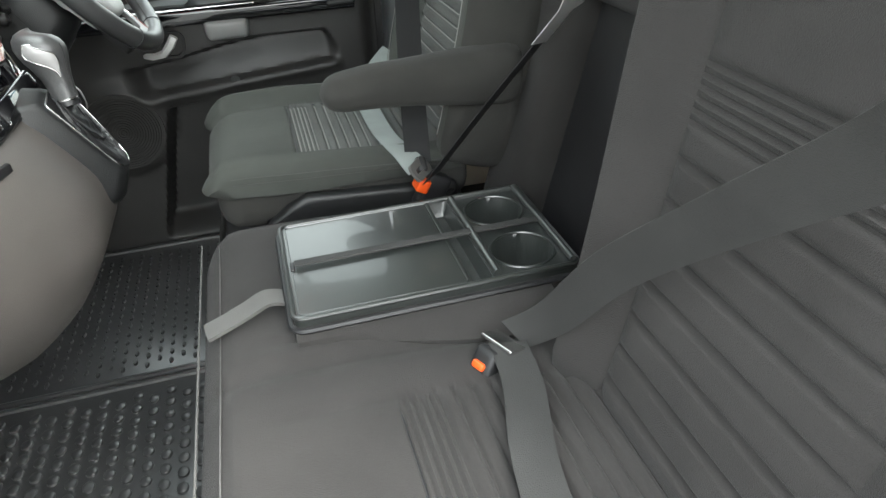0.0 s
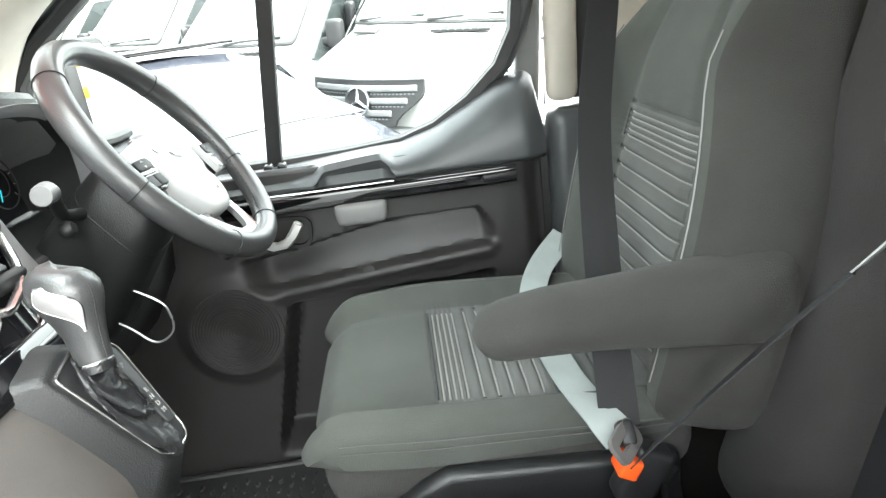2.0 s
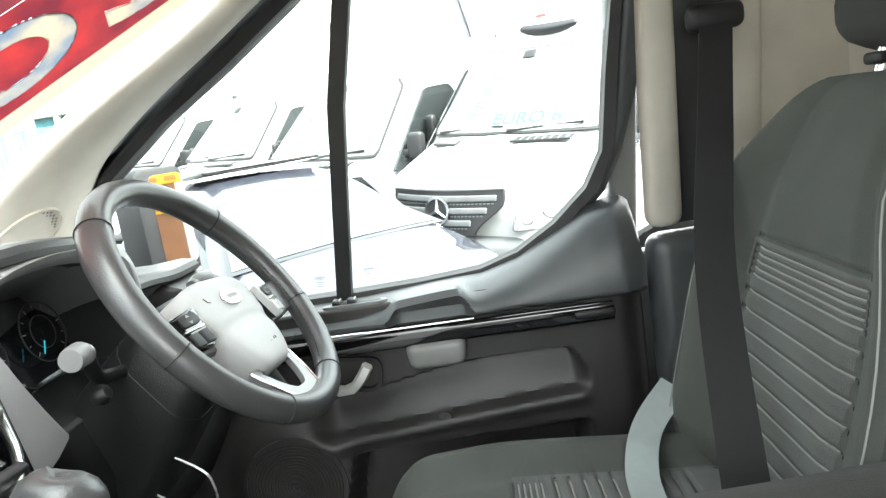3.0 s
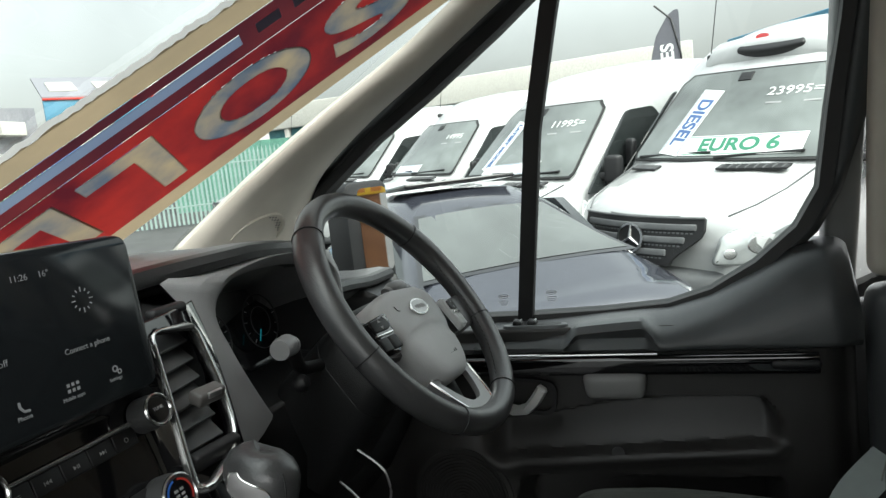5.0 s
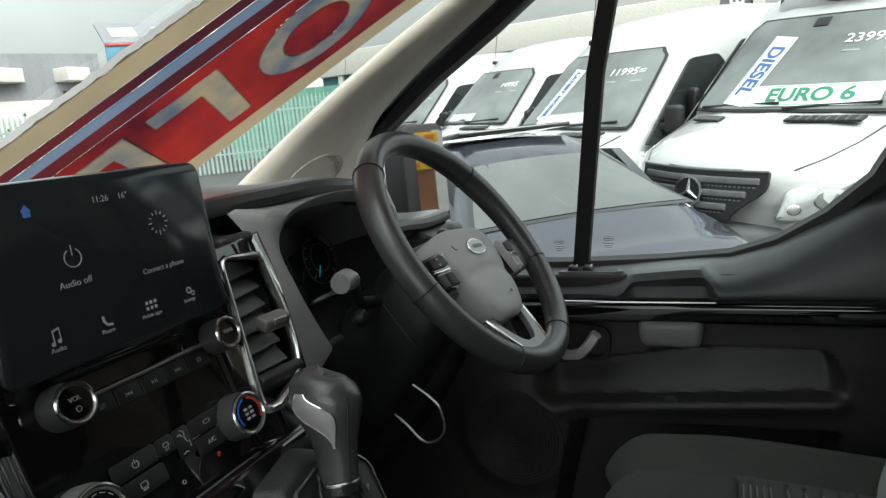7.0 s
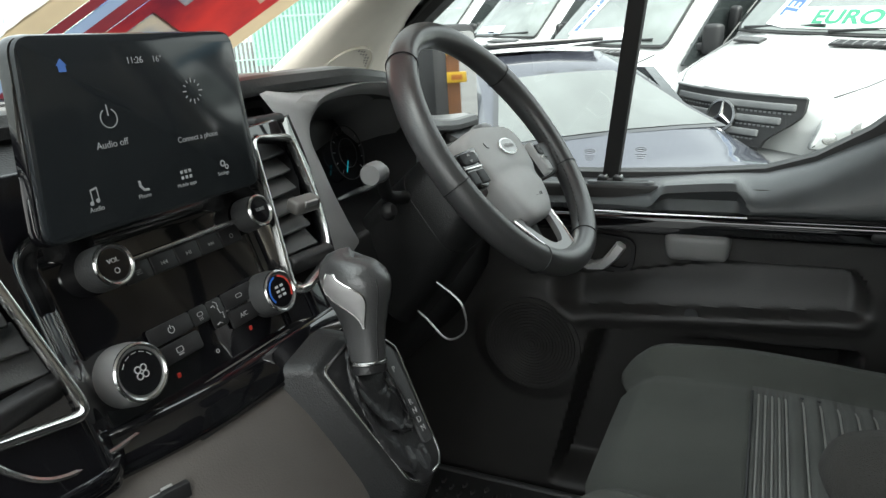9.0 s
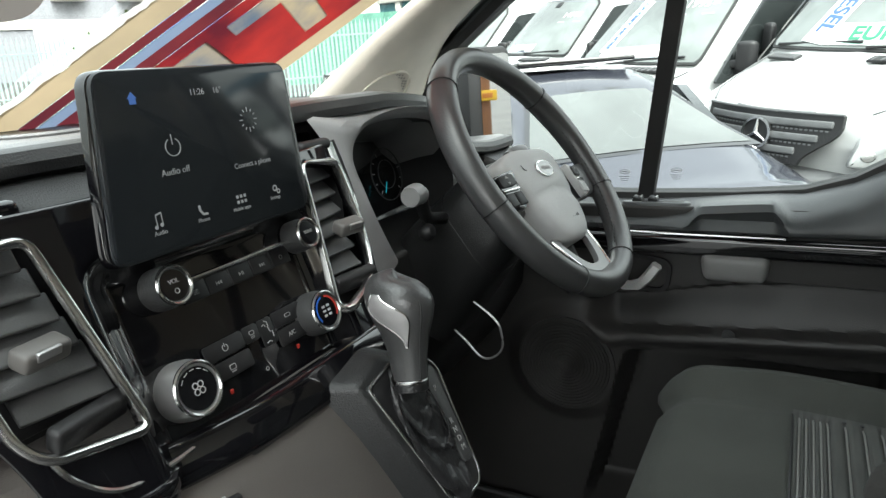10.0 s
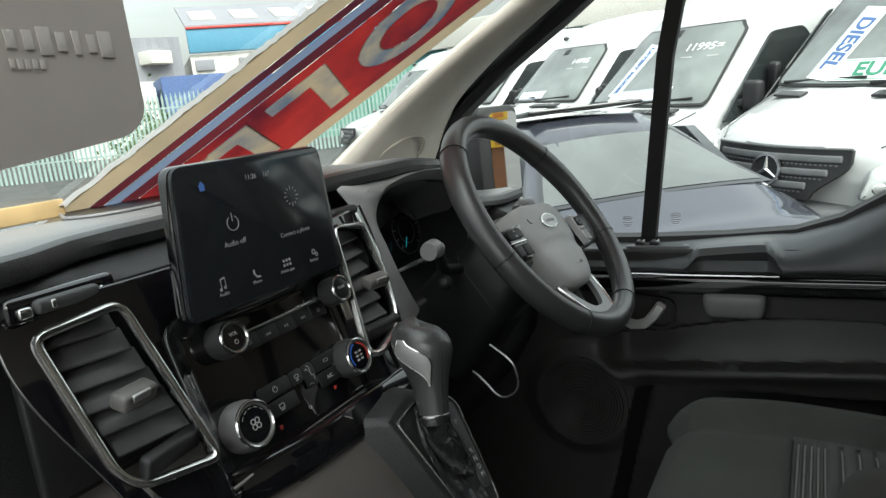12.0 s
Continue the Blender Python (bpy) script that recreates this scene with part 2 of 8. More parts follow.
def sweep(path, section, closed=False, up=(0, 0, 1), scale=None):
    """A section (2D points) carried along a path of points."""
    P = [Vector(p) for p in path]
    rings = []
    n = len(P)
    for i, p in enumerate(P):
        a = P[(i - 1) % n] if closed or i > 0 else p
        b = P[(i + 1) % n] if closed or i < n - 1 else p
        t = (b - a).normalized()
        s = t.cross(Vector(up))
        s = s.normalized() if s.length > 1e-6 else Vector((1, 0, 0))
        w = s.cross(t)
        k = scale[i] if scale else 1.0
        rings.append([p + s * (x * k) + w * (y * k) for x, y in section])
    if closed:
        rings.append(rings[0])
        bm = loft(rings, caps=False)
        bmesh.ops.remove_doubles(bm, verts=bm.verts, dist=1e-6)
        return bm
    return loft(rings)


def circle(r, n=12, sx=1.0, sy=1.0):
    return [(r * sx * math.cos(2 * math.pi * i / n), r * sy * math.sin(2 * math.pi * i / n)) for i in range(n)]


def rrect(w, h, r, n=4):
    """A rounded rectangle as 2D points, anticlockwise."""
    out = []
    r = min(r, w / 2, h / 2)
    for cx, cy, a0 in ((w / 2 - r, h / 2 - r, 0), (-w / 2 + r, h / 2 - r, 90), (-w / 2 + r, -h / 2 + r, 180), (w / 2 - r, -h / 2 + r, 270)):
        for i in range(n + 1):
            a = radians(a0 + 90 * i / n)
            out.append((cx + r * math.cos(a), cy + r * math.sin(a)))
    return out


def rpoly(pts, r, n=4):
    """Round the corners of a 2D polygon."""
    out = []
    P = [Vector(p) for p in pts]
    for i, p in enumerate(P):
        a, b = P[i - 1] - p, P[(i + 1) % len(P)] - p
        k = min(r, a.length * 0.48, b.length * 0.48)
        p0, p1 = p + a.normalized() * k, p + b.normalized() * k
        for s in range(n + 1):
            u = s / n
            q = p0 * (1 - u) ** 2 + p * 2 * u * (1 - u) + p1 * u * u
            out.append((q.x, q.y))
    return out


def prism(pts, m, depth, bevel=0.0):
    """A plate: the 2D outline in the plane of m, depth along its third axis, with a bevelled front."""
    c = sum((Vector(p) for p in pts), Vector((0, 0))) / len(pts)

    def shrink(k):
        out = []
        for i, p in enumerate(pts):
            p, a, b = Vector(p), Vector(pts[i - 1]), Vector(pts[(i + 1) % len(pts)])
            t = (b - a)
            if t.length < 1e-9:
                out.append(p)
                continue
            nrm = Vector((t.y, -t.x)).normalized()
            if nrm.dot(p - c) < 0:
                nrm = -nrm
            out.append(p - nrm * k)
        return out

    rings = [[m @ Vector((x, y, 0)) for x, y in pts]]
    if bevel:
        rings.append([m @ Vector((x, y, depth - bevel)) for x, y in pts])
        rings.append([m @ Vector((p.x, p.y, depth - bevel * 0.3)) for p in shrink(bevel * 0.3)])
        rings.append([m @ Vector((p.x, p.y, depth)) for p in shrink(bevel)])
    else:
        rings.append([m @ Vector((x, y, depth)) for x, y in pts])
    return loft(rings)


def hoop(outer, inner, m, depth):
    """A flat frame between two outlines of equal count."""
    bm = bmesh.new()
    ring = lambda pts, z: [bm.verts.new(m @ Vector((x, y, z))) for x, y in pts]
    a, b, c, d = ring(outer, 0), ring(outer, depth), ring(inner, depth), ring(inner, 0)
    n = len(outer)
    for p, q in ((a, b), (b, c), (c, d), (d, a)):
        for i in range(n):
            j = (i + 1) % n
            bm.faces.new((p[i], p[j], q[j], q[i]))
    return bm


def lathe(profile, m, n=28):
    """A turned body: (radius, height) pairs about the third axis of m."""
    rings = [[m @ Vector((r * math.cos(2 * math.pi * i / n), r * math.sin(2 * math.pi * i / n), z)) for i in range(n)] for r, z in profile]
    return loft(rings)


def frame3(o, xdir, ydir):
    """A pose with its first axis along xdir and its second near ydir."""
    x = Vector(xdir).normalized()
    z = x.cross(Vector(ydir)).normalized()
    y = z.cross(x)
    return Matrix(((x.x, y.x, z.x, o[0]), (x.y, y.y, z.y, o[1]), (x.z, y.z, z.z, o[2]), (0, 0, 0, 1)))


def text(name, body, m, size, material, parent, depth=0.0004, bold=0.0, label="", stretch=1.0):
    """Raised lettering in Blender's own font, as a mesh part."""
    cu = bpy.data.curves.new(name, "FONT")
    cu.body, cu.size, cu.extrude, cu.offset = body, size, depth, bold
    cu.align_x, cu.align_y = "CENTER", "CENTER"
    tmp = bpy.data.objects.new("tmp_text", cu)
    scene.collection.objects.link(tmp)
    dg = bpy.context.evaluated_depsgraph_get()
    me = bpy.data.meshes.new_from_object(tmp.evaluated_get(dg))
    bpy.data.objects.remove(tmp)
    bpy.data.curves.remove(cu)
    bm = bmesh.new()
    bm.from_mesh(me)
    bpy.data.meshes.remove(me)
    bmesh.ops.transform(bm, matrix=m @ Matrix.Diagonal((stretch, 1, 1, 1)), verts=bm.verts)
    return part(name, bm, material, parent, label, smooth=False)


def ribbon(path, wide, width, thick=0.0016):
    """A flat band along a path, its broad side lying along the direction wide."""
    rings = []
    P = [Vector(p) for p in path]
    for i, p in enumerate(P):
        t = (P[min(i + 1, len(P) - 1)] - P[max(i - 1, 0)]).normalized()
        w = wide[i] if isinstance(wide, list) else wide
        d = Vector(w) - t * t.dot(Vector(w))
        d.normalize()
        n = t.cross(d)
        rings.append([p + d * x + n * y for x, y in ((-width / 2, -thick / 2), (width / 2, -thick / 2), (width / 2, thick / 2), (-width / 2, thick / 2))])
    return loft(rings)


def spline(pts, n=6):
    """Smooth curve through points."""
    P = [Vector(p) for p in pts]
    out = []
    for i in range(len(P) - 1):
        a, b, c, d = P[max(i - 1, 0)], P[i], P[i + 1], P[min(i + 2, len(P) - 1)]
        for s in range(n):
            u = s / n
            out.append(0.5 * (2 * b + (c - a) * u + (2 * a - 5 * b + 4 * c - d) * u * u + (3 * b - a - 3 * c + d) * u ** 3))
    out.append(P[-1])
    return out


def smoothstep(a, b, x):
    t = max(0.0, min(1.0, (x - a) / (b - a)))
    return t * t * (3 - 2 * t)

# ---- the cab's shell ----
def shell():
    def plate(name, pts, m, depth, material, label, cat="wall"):
        ob = part(name, prism(pts, m, depth), material, None, label, smooth=False, kind="structure", category=cat)
        return ob
    flat = Matrix.Identity(4)
    # floor with a step up to the toe board
    plate("floor", [(-0.98, -0.55), (0.86, -0.55), (0.86, 1.1), (-0.98, 1.1)], pose(0, 0, -0.02), 0.05, CARPET, "dark lining of the cab floor", "floor")
    part("toe_board", rbox((0, 1.02, 0.3), (1.7, 0.05, 0.75), 0.02, m=pose(0, 0, 0, -22)), CARPET, None, "dark lined toe board under the dashboard", kind="structure", category="wall")
    # rubber mats with raised studs
    def mat_sheet(name, x0, x1, y0, y1, z, stud, pitch_x, pitch_y, rx, ry, label):
        out = rpoly([(x0, y0), (x1, y0), (x1, y1), (x0, y1)], 0.06, 4)
        t = thing(name, ((x0 + x1) / 2, (y0 + y1) / 2, z), label, "floor mat")
        part("sheet", prism(out, pose(0, 0, z - 0.008), 0.008, 0.003), MAT_RUBBER, t)
        part("raised_edge", sweep([(a, b, z) for a, b in out], circle(0.007, 8), closed=True), MAT_RUBBER, t)
        bm = bmesh.new()
        j = 0
        y = y0 + 0.035
        while y < y1 - 0.03:
            x = x0 + 0.035 + (pitch_x / 2 if j % 2 else 0)
            while x < x1 - 0.03:
                rings = [[bm.verts.new((x + rx * k * math.cos(a * math.pi / 6), y + ry * k * math.sin(a * math.pi / 6), z + h)) for a in range(12)] for k, h in ((1.0, -0.001), (0.92, stud * 0.8), (0.8, stud))]
                for p, q in zip(rings, rings[1:]):
                    for i in range(12):
                        bm.faces.new((p[i], p[(i + 1) % 12], q[(i + 1) % 12], q[i]))
                bm.faces.new(rings[-1])
                x += pitch_x
            y += pitch_y
            j += 1
        part("studs", bm, MAT_RUBBER, t, "raised rubber studs", kind="stuff")
    mat_sheet("passenger_floor_mat", -0.86, 0.215, 0.30, 0.86, 0.05, 0.0048, 0.034, 0.031, 0.0125, 0.0105, "black rubber floor mat with round studs")
    mat_sheet("driver_floor_mat", 0.235, 0.76, 0.22, 0.88, 0.05, 0.0042, 0.030, 0.024, 0.009, 0.0045, "black rubber floor mat with dashed ribs")
    # roof lining, a curved ceiling
    rings = []
    for i in range(9):
        y = 0.33 - 0.95 * i / 8
        rings.append([Vector((x, y, 1.39 + 0.06 * math.sin(math.pi * i / 9) - 0.10 * (abs(x) / 0.8) ** 4)) for x in [-0.8 + 0.1 * k for k in range(17)]] +
                     [Vector((x, y, 1.45 + 0.06 * math.sin(math.pi * i / 9))) for x in [0.8 - 0.1 * k for k in range(17)]])
    part("ceiling", loft(rings), HEADLINER, None, "pale cloth roof lining of the cab", kind="structure", category="ceiling")
    # bulkhead behind the seats
    part("wall_rear", rbox((0, -0.50, 0.68), (1.72, 0.04, 1.5), 0.01), CREAM, None, "pale steel bulkhead behind the seats", kind="structure", category="wall")
    # unseen wall, added on the open side to hold back and bounce daylight
    part("wall_yard", rbox((-3.4, 0.4, 0.3), (0.2, 12.0, 2.1), 0.05), BOUNCE_WALL, None, "unseen wall added beyond the open passenger side to shape the light", kind="structure", category="wall")
    part("firewall", rbox((0, 1.16, 0.35), (1.8, 0.04, 1.0), 0.01), CARPET, None, "dark bulkhead ahead of the dashboard", kind="structure", category="wall")


def door_glass_x(z):
    return 0.87 - 0.2 * (z - 0.7)


def window_outline():
    """Outline (y, z) of the driver's side window."""
    lower = [(0.60, 0.688), (0.42, 0.688), (0.28, 0.692), (0.17, 0.70), (0.10, 0.722), (0.03, 0.765), (-0.03, 0.82), (-0.062, 0.88)]
    rear = [(-0.075, 1.0), (-0.092, 1.12), (-0.105, 1.26), (-0.06, 1.32)]
    front = [(0.20, 1.32), (0.40, 1.185), (0.53, 1.105), (0.655, 1.035), (0.77, 0.957), (0.835, 0.89), (0.85, 0.80), (0.80, 0.71)]
    return lower + rear + front


def driver_door():
    door = thing("door_1", (0.8, 0.3, 0.3), "closed driver's door with grey plastic trim panel", "door", kind="structure")
    W = window_outline()
    g = lambda y, z, off=0.0: Vector((door_glass_x(z) + off, y, z))
    # frame of the opening: black seal round the glass
    bm = bmesh.new()
    n = len(W)
    c = Vector((0.35, 0.95))
    rows = []
    for k, (grow, off) in enumerate(((0.0, 0.03), (0.0, -0.012), (0.018, -0.02), (0.02, 0.03))):
        row = []
        for y, z in W:
            d = (Vector((y, z)) - c).normalized() * grow
            row.append(bm.verts.new(g(y + d.x, z + d.y, off)))
        rows.append(row)
    for a, b in ((0, 1), (1, 2), (2, 3), (3, 0)):
        for i in range(n):
            j = (i + 1) % n
            bm.faces.new((rows[a][i], rows[a][j], rows[b][j], rows[b][i]))
    part("window_seal", bm, RUBBER, door, "black rubber window seal")
    # upper metal of the door between seal and roof and pillars
    bm = bmesh.new()
    inner = [bm.verts.new(g(y + (Vector((y, z)) - c).normalized().x * 0.019, z + (Vector((y, z)) - c).normalized().y * 0.019, -0.006)) for y, z in W]
    outer = []
    for y, z in W:
        d = (Vector((y, z)) - c).normalized()
        k = 0.06 if z > 0.9 else 0.035
        outer.append(bm.verts.new(g(y + d.x * k, z + d.y * k, 0.0)))
    for i in range(n):
        j = (i + 1) % n
        bm.faces.new((inner[i], inner[j], outer[j], outer[i]))
    backed(part("window_surround", bm, DOOR_UP, door, "dark grey window surround"), (-1, 0, 0), 0.012)
    # pane
    bm = bmesh.new()
    bm.faces.new([bm.verts.new(g(y, z, 0.008)) for y, z in W])
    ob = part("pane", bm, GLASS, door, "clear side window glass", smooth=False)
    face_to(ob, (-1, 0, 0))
    # faint etched marks low on the glass
    for yy, zz in ((0.463, 0.724), (0.372, 0.728)):
        em = frame3((door_glass_x(zz) + 0.003, yy, zz), (0, -1, 0), (0.19, 0, 1))
        oval = [(a * 0.0095, b * 0.0042) for a, b in circle(1, 20)]
        mk = part("etched_oval", hoop(oval, [(a * 0.86, b * 0.78) for a, b in oval], em, 0.0006), PRINT, door, "faint etched oval on the glass")
        part("etched_bar", rbox((0, 0, 0), (0.012, 0.0018, 0.0006), 0.0002, m=em), PRINT, mk)
        for k in range(3):
            part("etched_bar", rbox((0, 0, 0), (0.020 - 0.004 * k, 0.0010, 0.0006), 0.0002, m=em @ pose(0, -0.0085 - 0.0035 * k, 0)), PRINT, mk)
    part("rear_frame", rbox((0.842, -0.108, 1.02), (0.05, 0.050, 0.74), 0.012, m=pose(0, 0, 0, 2.5, -11)), CUP, door, "pale grey rear frame of the door")
    # divider bar between the fixed and the moving glass
    path = [g(0.425, 0.675, -0.004), g(0.395, 0.85, -0.004), g(0.365, 1.02, -0.004), g(0.318, 1.19, -0.004), g(0.30, 1.25, -0.004)]
    part("divider_bar", sweep(path, [(-0.0135, -0.011), (0.0135, -0.011), (0.0155, 0), (0.0135, 0.011), (-0.0135, 0.011), (-0.0155, 0)], up=(1, 0, 0)), RUBBER, door, "black rubber window divider")
    # outer skin, and the trim panel
    part("outer_panel", rbox((0.93, 0.3, 0.28), (0.03, 1.25, 0.80), 0.01), DASH, door, "dark outer door panel")

    # main trim panel as a height field over (y, z)
    bm = bmesh.new()
    ny, nz = 190, 130
    y0, y1, z0, z1 = -0.10, 0.98, -0.02, 0.68
    vs = []

    def blob(y, z, cy, cz, ry, rz, soft=0.12):
        d = math.sqrt(((y - cy) / ry) ** 2 + ((z - cz) / rz) ** 2)
        return 1 - smoothstep(1 - soft, 1 + soft, d)

    for j in range(nz + 1):
        row = []
        z = z0 + (z1 - z0) * j / nz
        for i in range(ny + 1):
            y = y0 + (y1 - y0) * i / ny
            x = 0.785
            # long curved recess, deepest under its upper edge
            top = 0.556 - 0.042 * smoothstep(0.17, 0.50, y) - 0.035 * smoothstep(0.050, 0.010, y) ** 2
            low = 0.482 - 0.080 * min(max(y - 0.015, 0), 0.455) + 0.018 * smoothstep(0.46, 0.52, y)
            rec = smoothstep(low - 0.003, low + 0.006, z) * smoothstep(top + 0.006, top - 0.012, z) * smoothstep(0.525, 0.46, y) * smoothstep(0.005, 0.037, y)
            x += (0.018 + 0.030 * smoothstep(low, top, z)) * rec
            # rolled lip below the recess
            x -= 0.012 * math.exp(-((z - low + 0.012) / 0.014) ** 2) * smoothstep(0.54, 0.46, y) * smoothstep(-0.005, 0.025, y)
            edge = 0.419 - 0.03 * (y - 0.07)
            pocket = smoothstep(edge + 0.004, edge - 0.008, z) * smoothstep(0.445 + 0.25 * (0.4 - z), 0.425 + 0.25 * (0.4 - z), y) * smoothstep(0.01, 0.035, y) * smoothstep(0.05, 0.1, z)
            x += 0.085 * pocket
            # speaker bulge forward
            x -= 0.016 * blob(y, z, 0.55, 0.372, 0.110, 0.110, 0.2)
            x += 0.012 * smoothstep(0.66, 0.95, y)
            # rounded rear edge
            x += 0.03 * smoothstep(-0.045, -0.09, y) ** 2
            row.append(bm.verts.new((x, y, z)))
        vs.append(row)
    for j in range(nz):
        for i in range(ny):
            bm.faces.new((vs[j][i], vs[j][i + 1], vs[j + 1][i + 1], vs[j + 1][i]))
    backed(part("trim_panel", bm, DOOR_GREY, door, "grey moulded plastic door trim"), (-1, 0, 0), 0.02)
    # upper ledge below the window, hollowed behind the grab handle
    rings = []
    knots = ((0.17, 0.692), (0.10, 0.712), (0.03, 0.750), (-0.02, 0.782), (-0.06, 0.796), (-0.088, 0.797), (-0.101, 0.784), (-0.108, 0.74))
    ys = [0.98 - 0.03 * i for i in range(18)] + [0.44 - 0.007 * i for i in range(79)]
    for y in [q for q in ys if q > -0.1085]:
        zt = 0.676 + 0.016 * smoothstep(0.45, 0.17, y)
        for (a, b), (c2, d) in zip(knots, knots[1:]):
            if c2 <= y < a:
                zt = b + (d - b) * (a - y) / (a - c2)
        k = smoothstep(0.345, 0.315, y) * smoothstep(0.185, 0.212, y)
        sw = 0.010 * smoothstep(0.40, 0.33, y) * smoothstep(0.10, 0.20, y)
        h = zt - 0.69
        e = 0.02 * smoothstep(-0.065, -0.105, y)
        u = 1 - k
        hh = max(h, 0)
        rings.append([Vector((0.885, y, zt)), Vector((0.845, y, zt + 0.002)), Vector((0.815 - sw + e, y, zt - 0.004 * u + 0.003 * k - 0.1 * hh)), Vector((0.792 - sw + e, y, zt - 0.013 * u + 0.005 * k - 0.3 * hh)),
                      Vector((0.776 - sw + e, y, zt - 0.022 * u + 0.003 * k - 0.55 * hh)), Vector((0.767 - sw + e, y, (zt - 0.033 - 0.8 * hh) * u + (zt - 0.008) * k)),
                      Vector((0.765 - sw + 0.010 * k + e, y, 0.652 * u + (zt - 0.014) * k)), Vector((0.765 - sw + 0.026 * k + e, y, 0.649 * u + 0.662 * k)),
                      Vector((0.768 - sw + 0.014 * k + e, y, 0.645)), Vector((0.775 + e, y, 0.640)), Vector((0.80, y, 0.636)), Vector((0.885, y, 0.636))])
    part("upper_ledge", loft(rings), DOOR_UP, door, "smooth grey upper door ledge with grab hollow")
    # piano black strip, with a bright line over it
    pth = [Vector((0.762, 0.62 - 0.66 * i / 20, 0.6215)) for i in range(21)]
    part("gloss_strip", sweep(pth, rrect(0.018, 0.033, 0.008), up=(0, 0, 1)), GLOSS, door, "glossy black trim strip")
    part("bright_line", sweep([p + Vector((-0.006, 0, 0.0195)) for p in pth[5:14]], circle(0.0025, 8)), CHROME, door, "thin chrome line")
    part("gloss_recess", rbox((0.757, -0.008, 0.6215), (0.014, 0.07, 0.016), 0.008), BLACK, door)
    # pull cup under the strip
    part("pull_cup", rbox((0.764, 0.262, 0.588), (0.036, 0.100, 0.046), 0.014, (1, 3, 1), f=lambda p: Vector((p.x, p.y * (1 + 2.2 * p.z), p.z))), CUP, door, "pale grey pull cup below the strip")
    # inner door handle in its bezel
    bez = rrect(0.10, 0.062, 0.02)
    part("handle_bezel", hoop(bez, [(a * 0.86, b * 0.8) for a, b in bez], frame3((0.772, 0.412, 0.566), (0, 1, 0.12), (0, 0, 1)) @ pose(0, 0, -0.004), 0.008), BLACK, door)
    pth = [(0.768, 0.452, 0.546), (0.752, 0.432, 0.546), (0.744, 0.408, 0.553), (0.742, 0.392, 0.570), (0.744, 0.380, 0.588)]
    part("door_handle", sweep(pth, [(-0.005, -0.013), (0.005, -0.013), (0.008, 0), (0.005, 0.013), (-0.005, 0.013), (-0.008, 0)], up=(1, 0, 0), scale=[0.7, 0.9, 1.1, 1.25, 1.2]), SATIN, door, "silver lever door handle")
    # window switches
    plate = part("switch_plate", prism(rrect(0.115, 0.040, 0.019, 6), frame3((0.806, 0.395, 0.6735), (0, 1, 0), (-1, 0, 0.12)), 0.011, 0.004), DOOR_UP, door, "oblong grey switch plate")
    part("plate_well", prism(rrect(0.088, 0.024, 0.011, 5), frame3((0.806, 0.392, 0.6846), (0, 1, 0), (-1, 0, 0.12)), 0.0006), BLACK, plate, "black finger well")
    for yy in (0.425, 0.399):
        part("window_switch", rbox((0.804, yy, 0.688), (0.020, 0.016, 0.010), 0.003, m=pose(0, 0, 0, 14)), CONSOLE, plate, "small black window switch")
        part("switch_edge", rbox((0.802, yy - 0.006, 0.6935), (0.016, 0.003, 0.002), 0.001, m=pose(0, 0, 0, 14)), SILVER, plate, "bright switch edge")
    # speaker grille: a ring and its rows of slots
    sm = frame3((0.765, 0.55, 0.372), (0, -1, 0), (0, 0, 1)) @ pose(0, 0, 0, 0, 180)
    ring = circle(0.094, 40)
    part("speaker_ring", hoop(ring, [(a * 0.95, b * 0.95) for a, b in ring], frame3((0.768, 0.55, 0.372), (0, 1, 0), (0, 0, 1)) @ pose(0, 0, -0.004), 0.008), DOOR_GREY, door)
    bms = []
    for k in range(1, 15):
        r = 0.006 * k
        c0 = circle(r, 36)
        bms.append(sweep([(0.764, 0.55 + a, 0.372 + b) for a, b in c0], circle(0.0016, 5), closed=True, up=(1, 0, 0)))
    part("speaker_grille", join(*bms), DOOR_GREY, door, "round speaker grille")
    part("speaker_back", lathe([(0.001, 0), (0.09, 0), (0.09, 0.004), (0.001, 0.004)], frame3((0.768, 0.55, 0.372), (0, 1, 0), (0, 0, 1)) @ pose(0, 0, -0.002), 36), DOOR_GREY, door)
    part("pocket_light", lathe([(0.001, 0), (0.011, 0), (0.011, 0.003), (0.001, 0.003)], frame3((0.777, 0.268, 0.462), (0, 1, 0), (0, 0, 1)), 18), DASH, door)


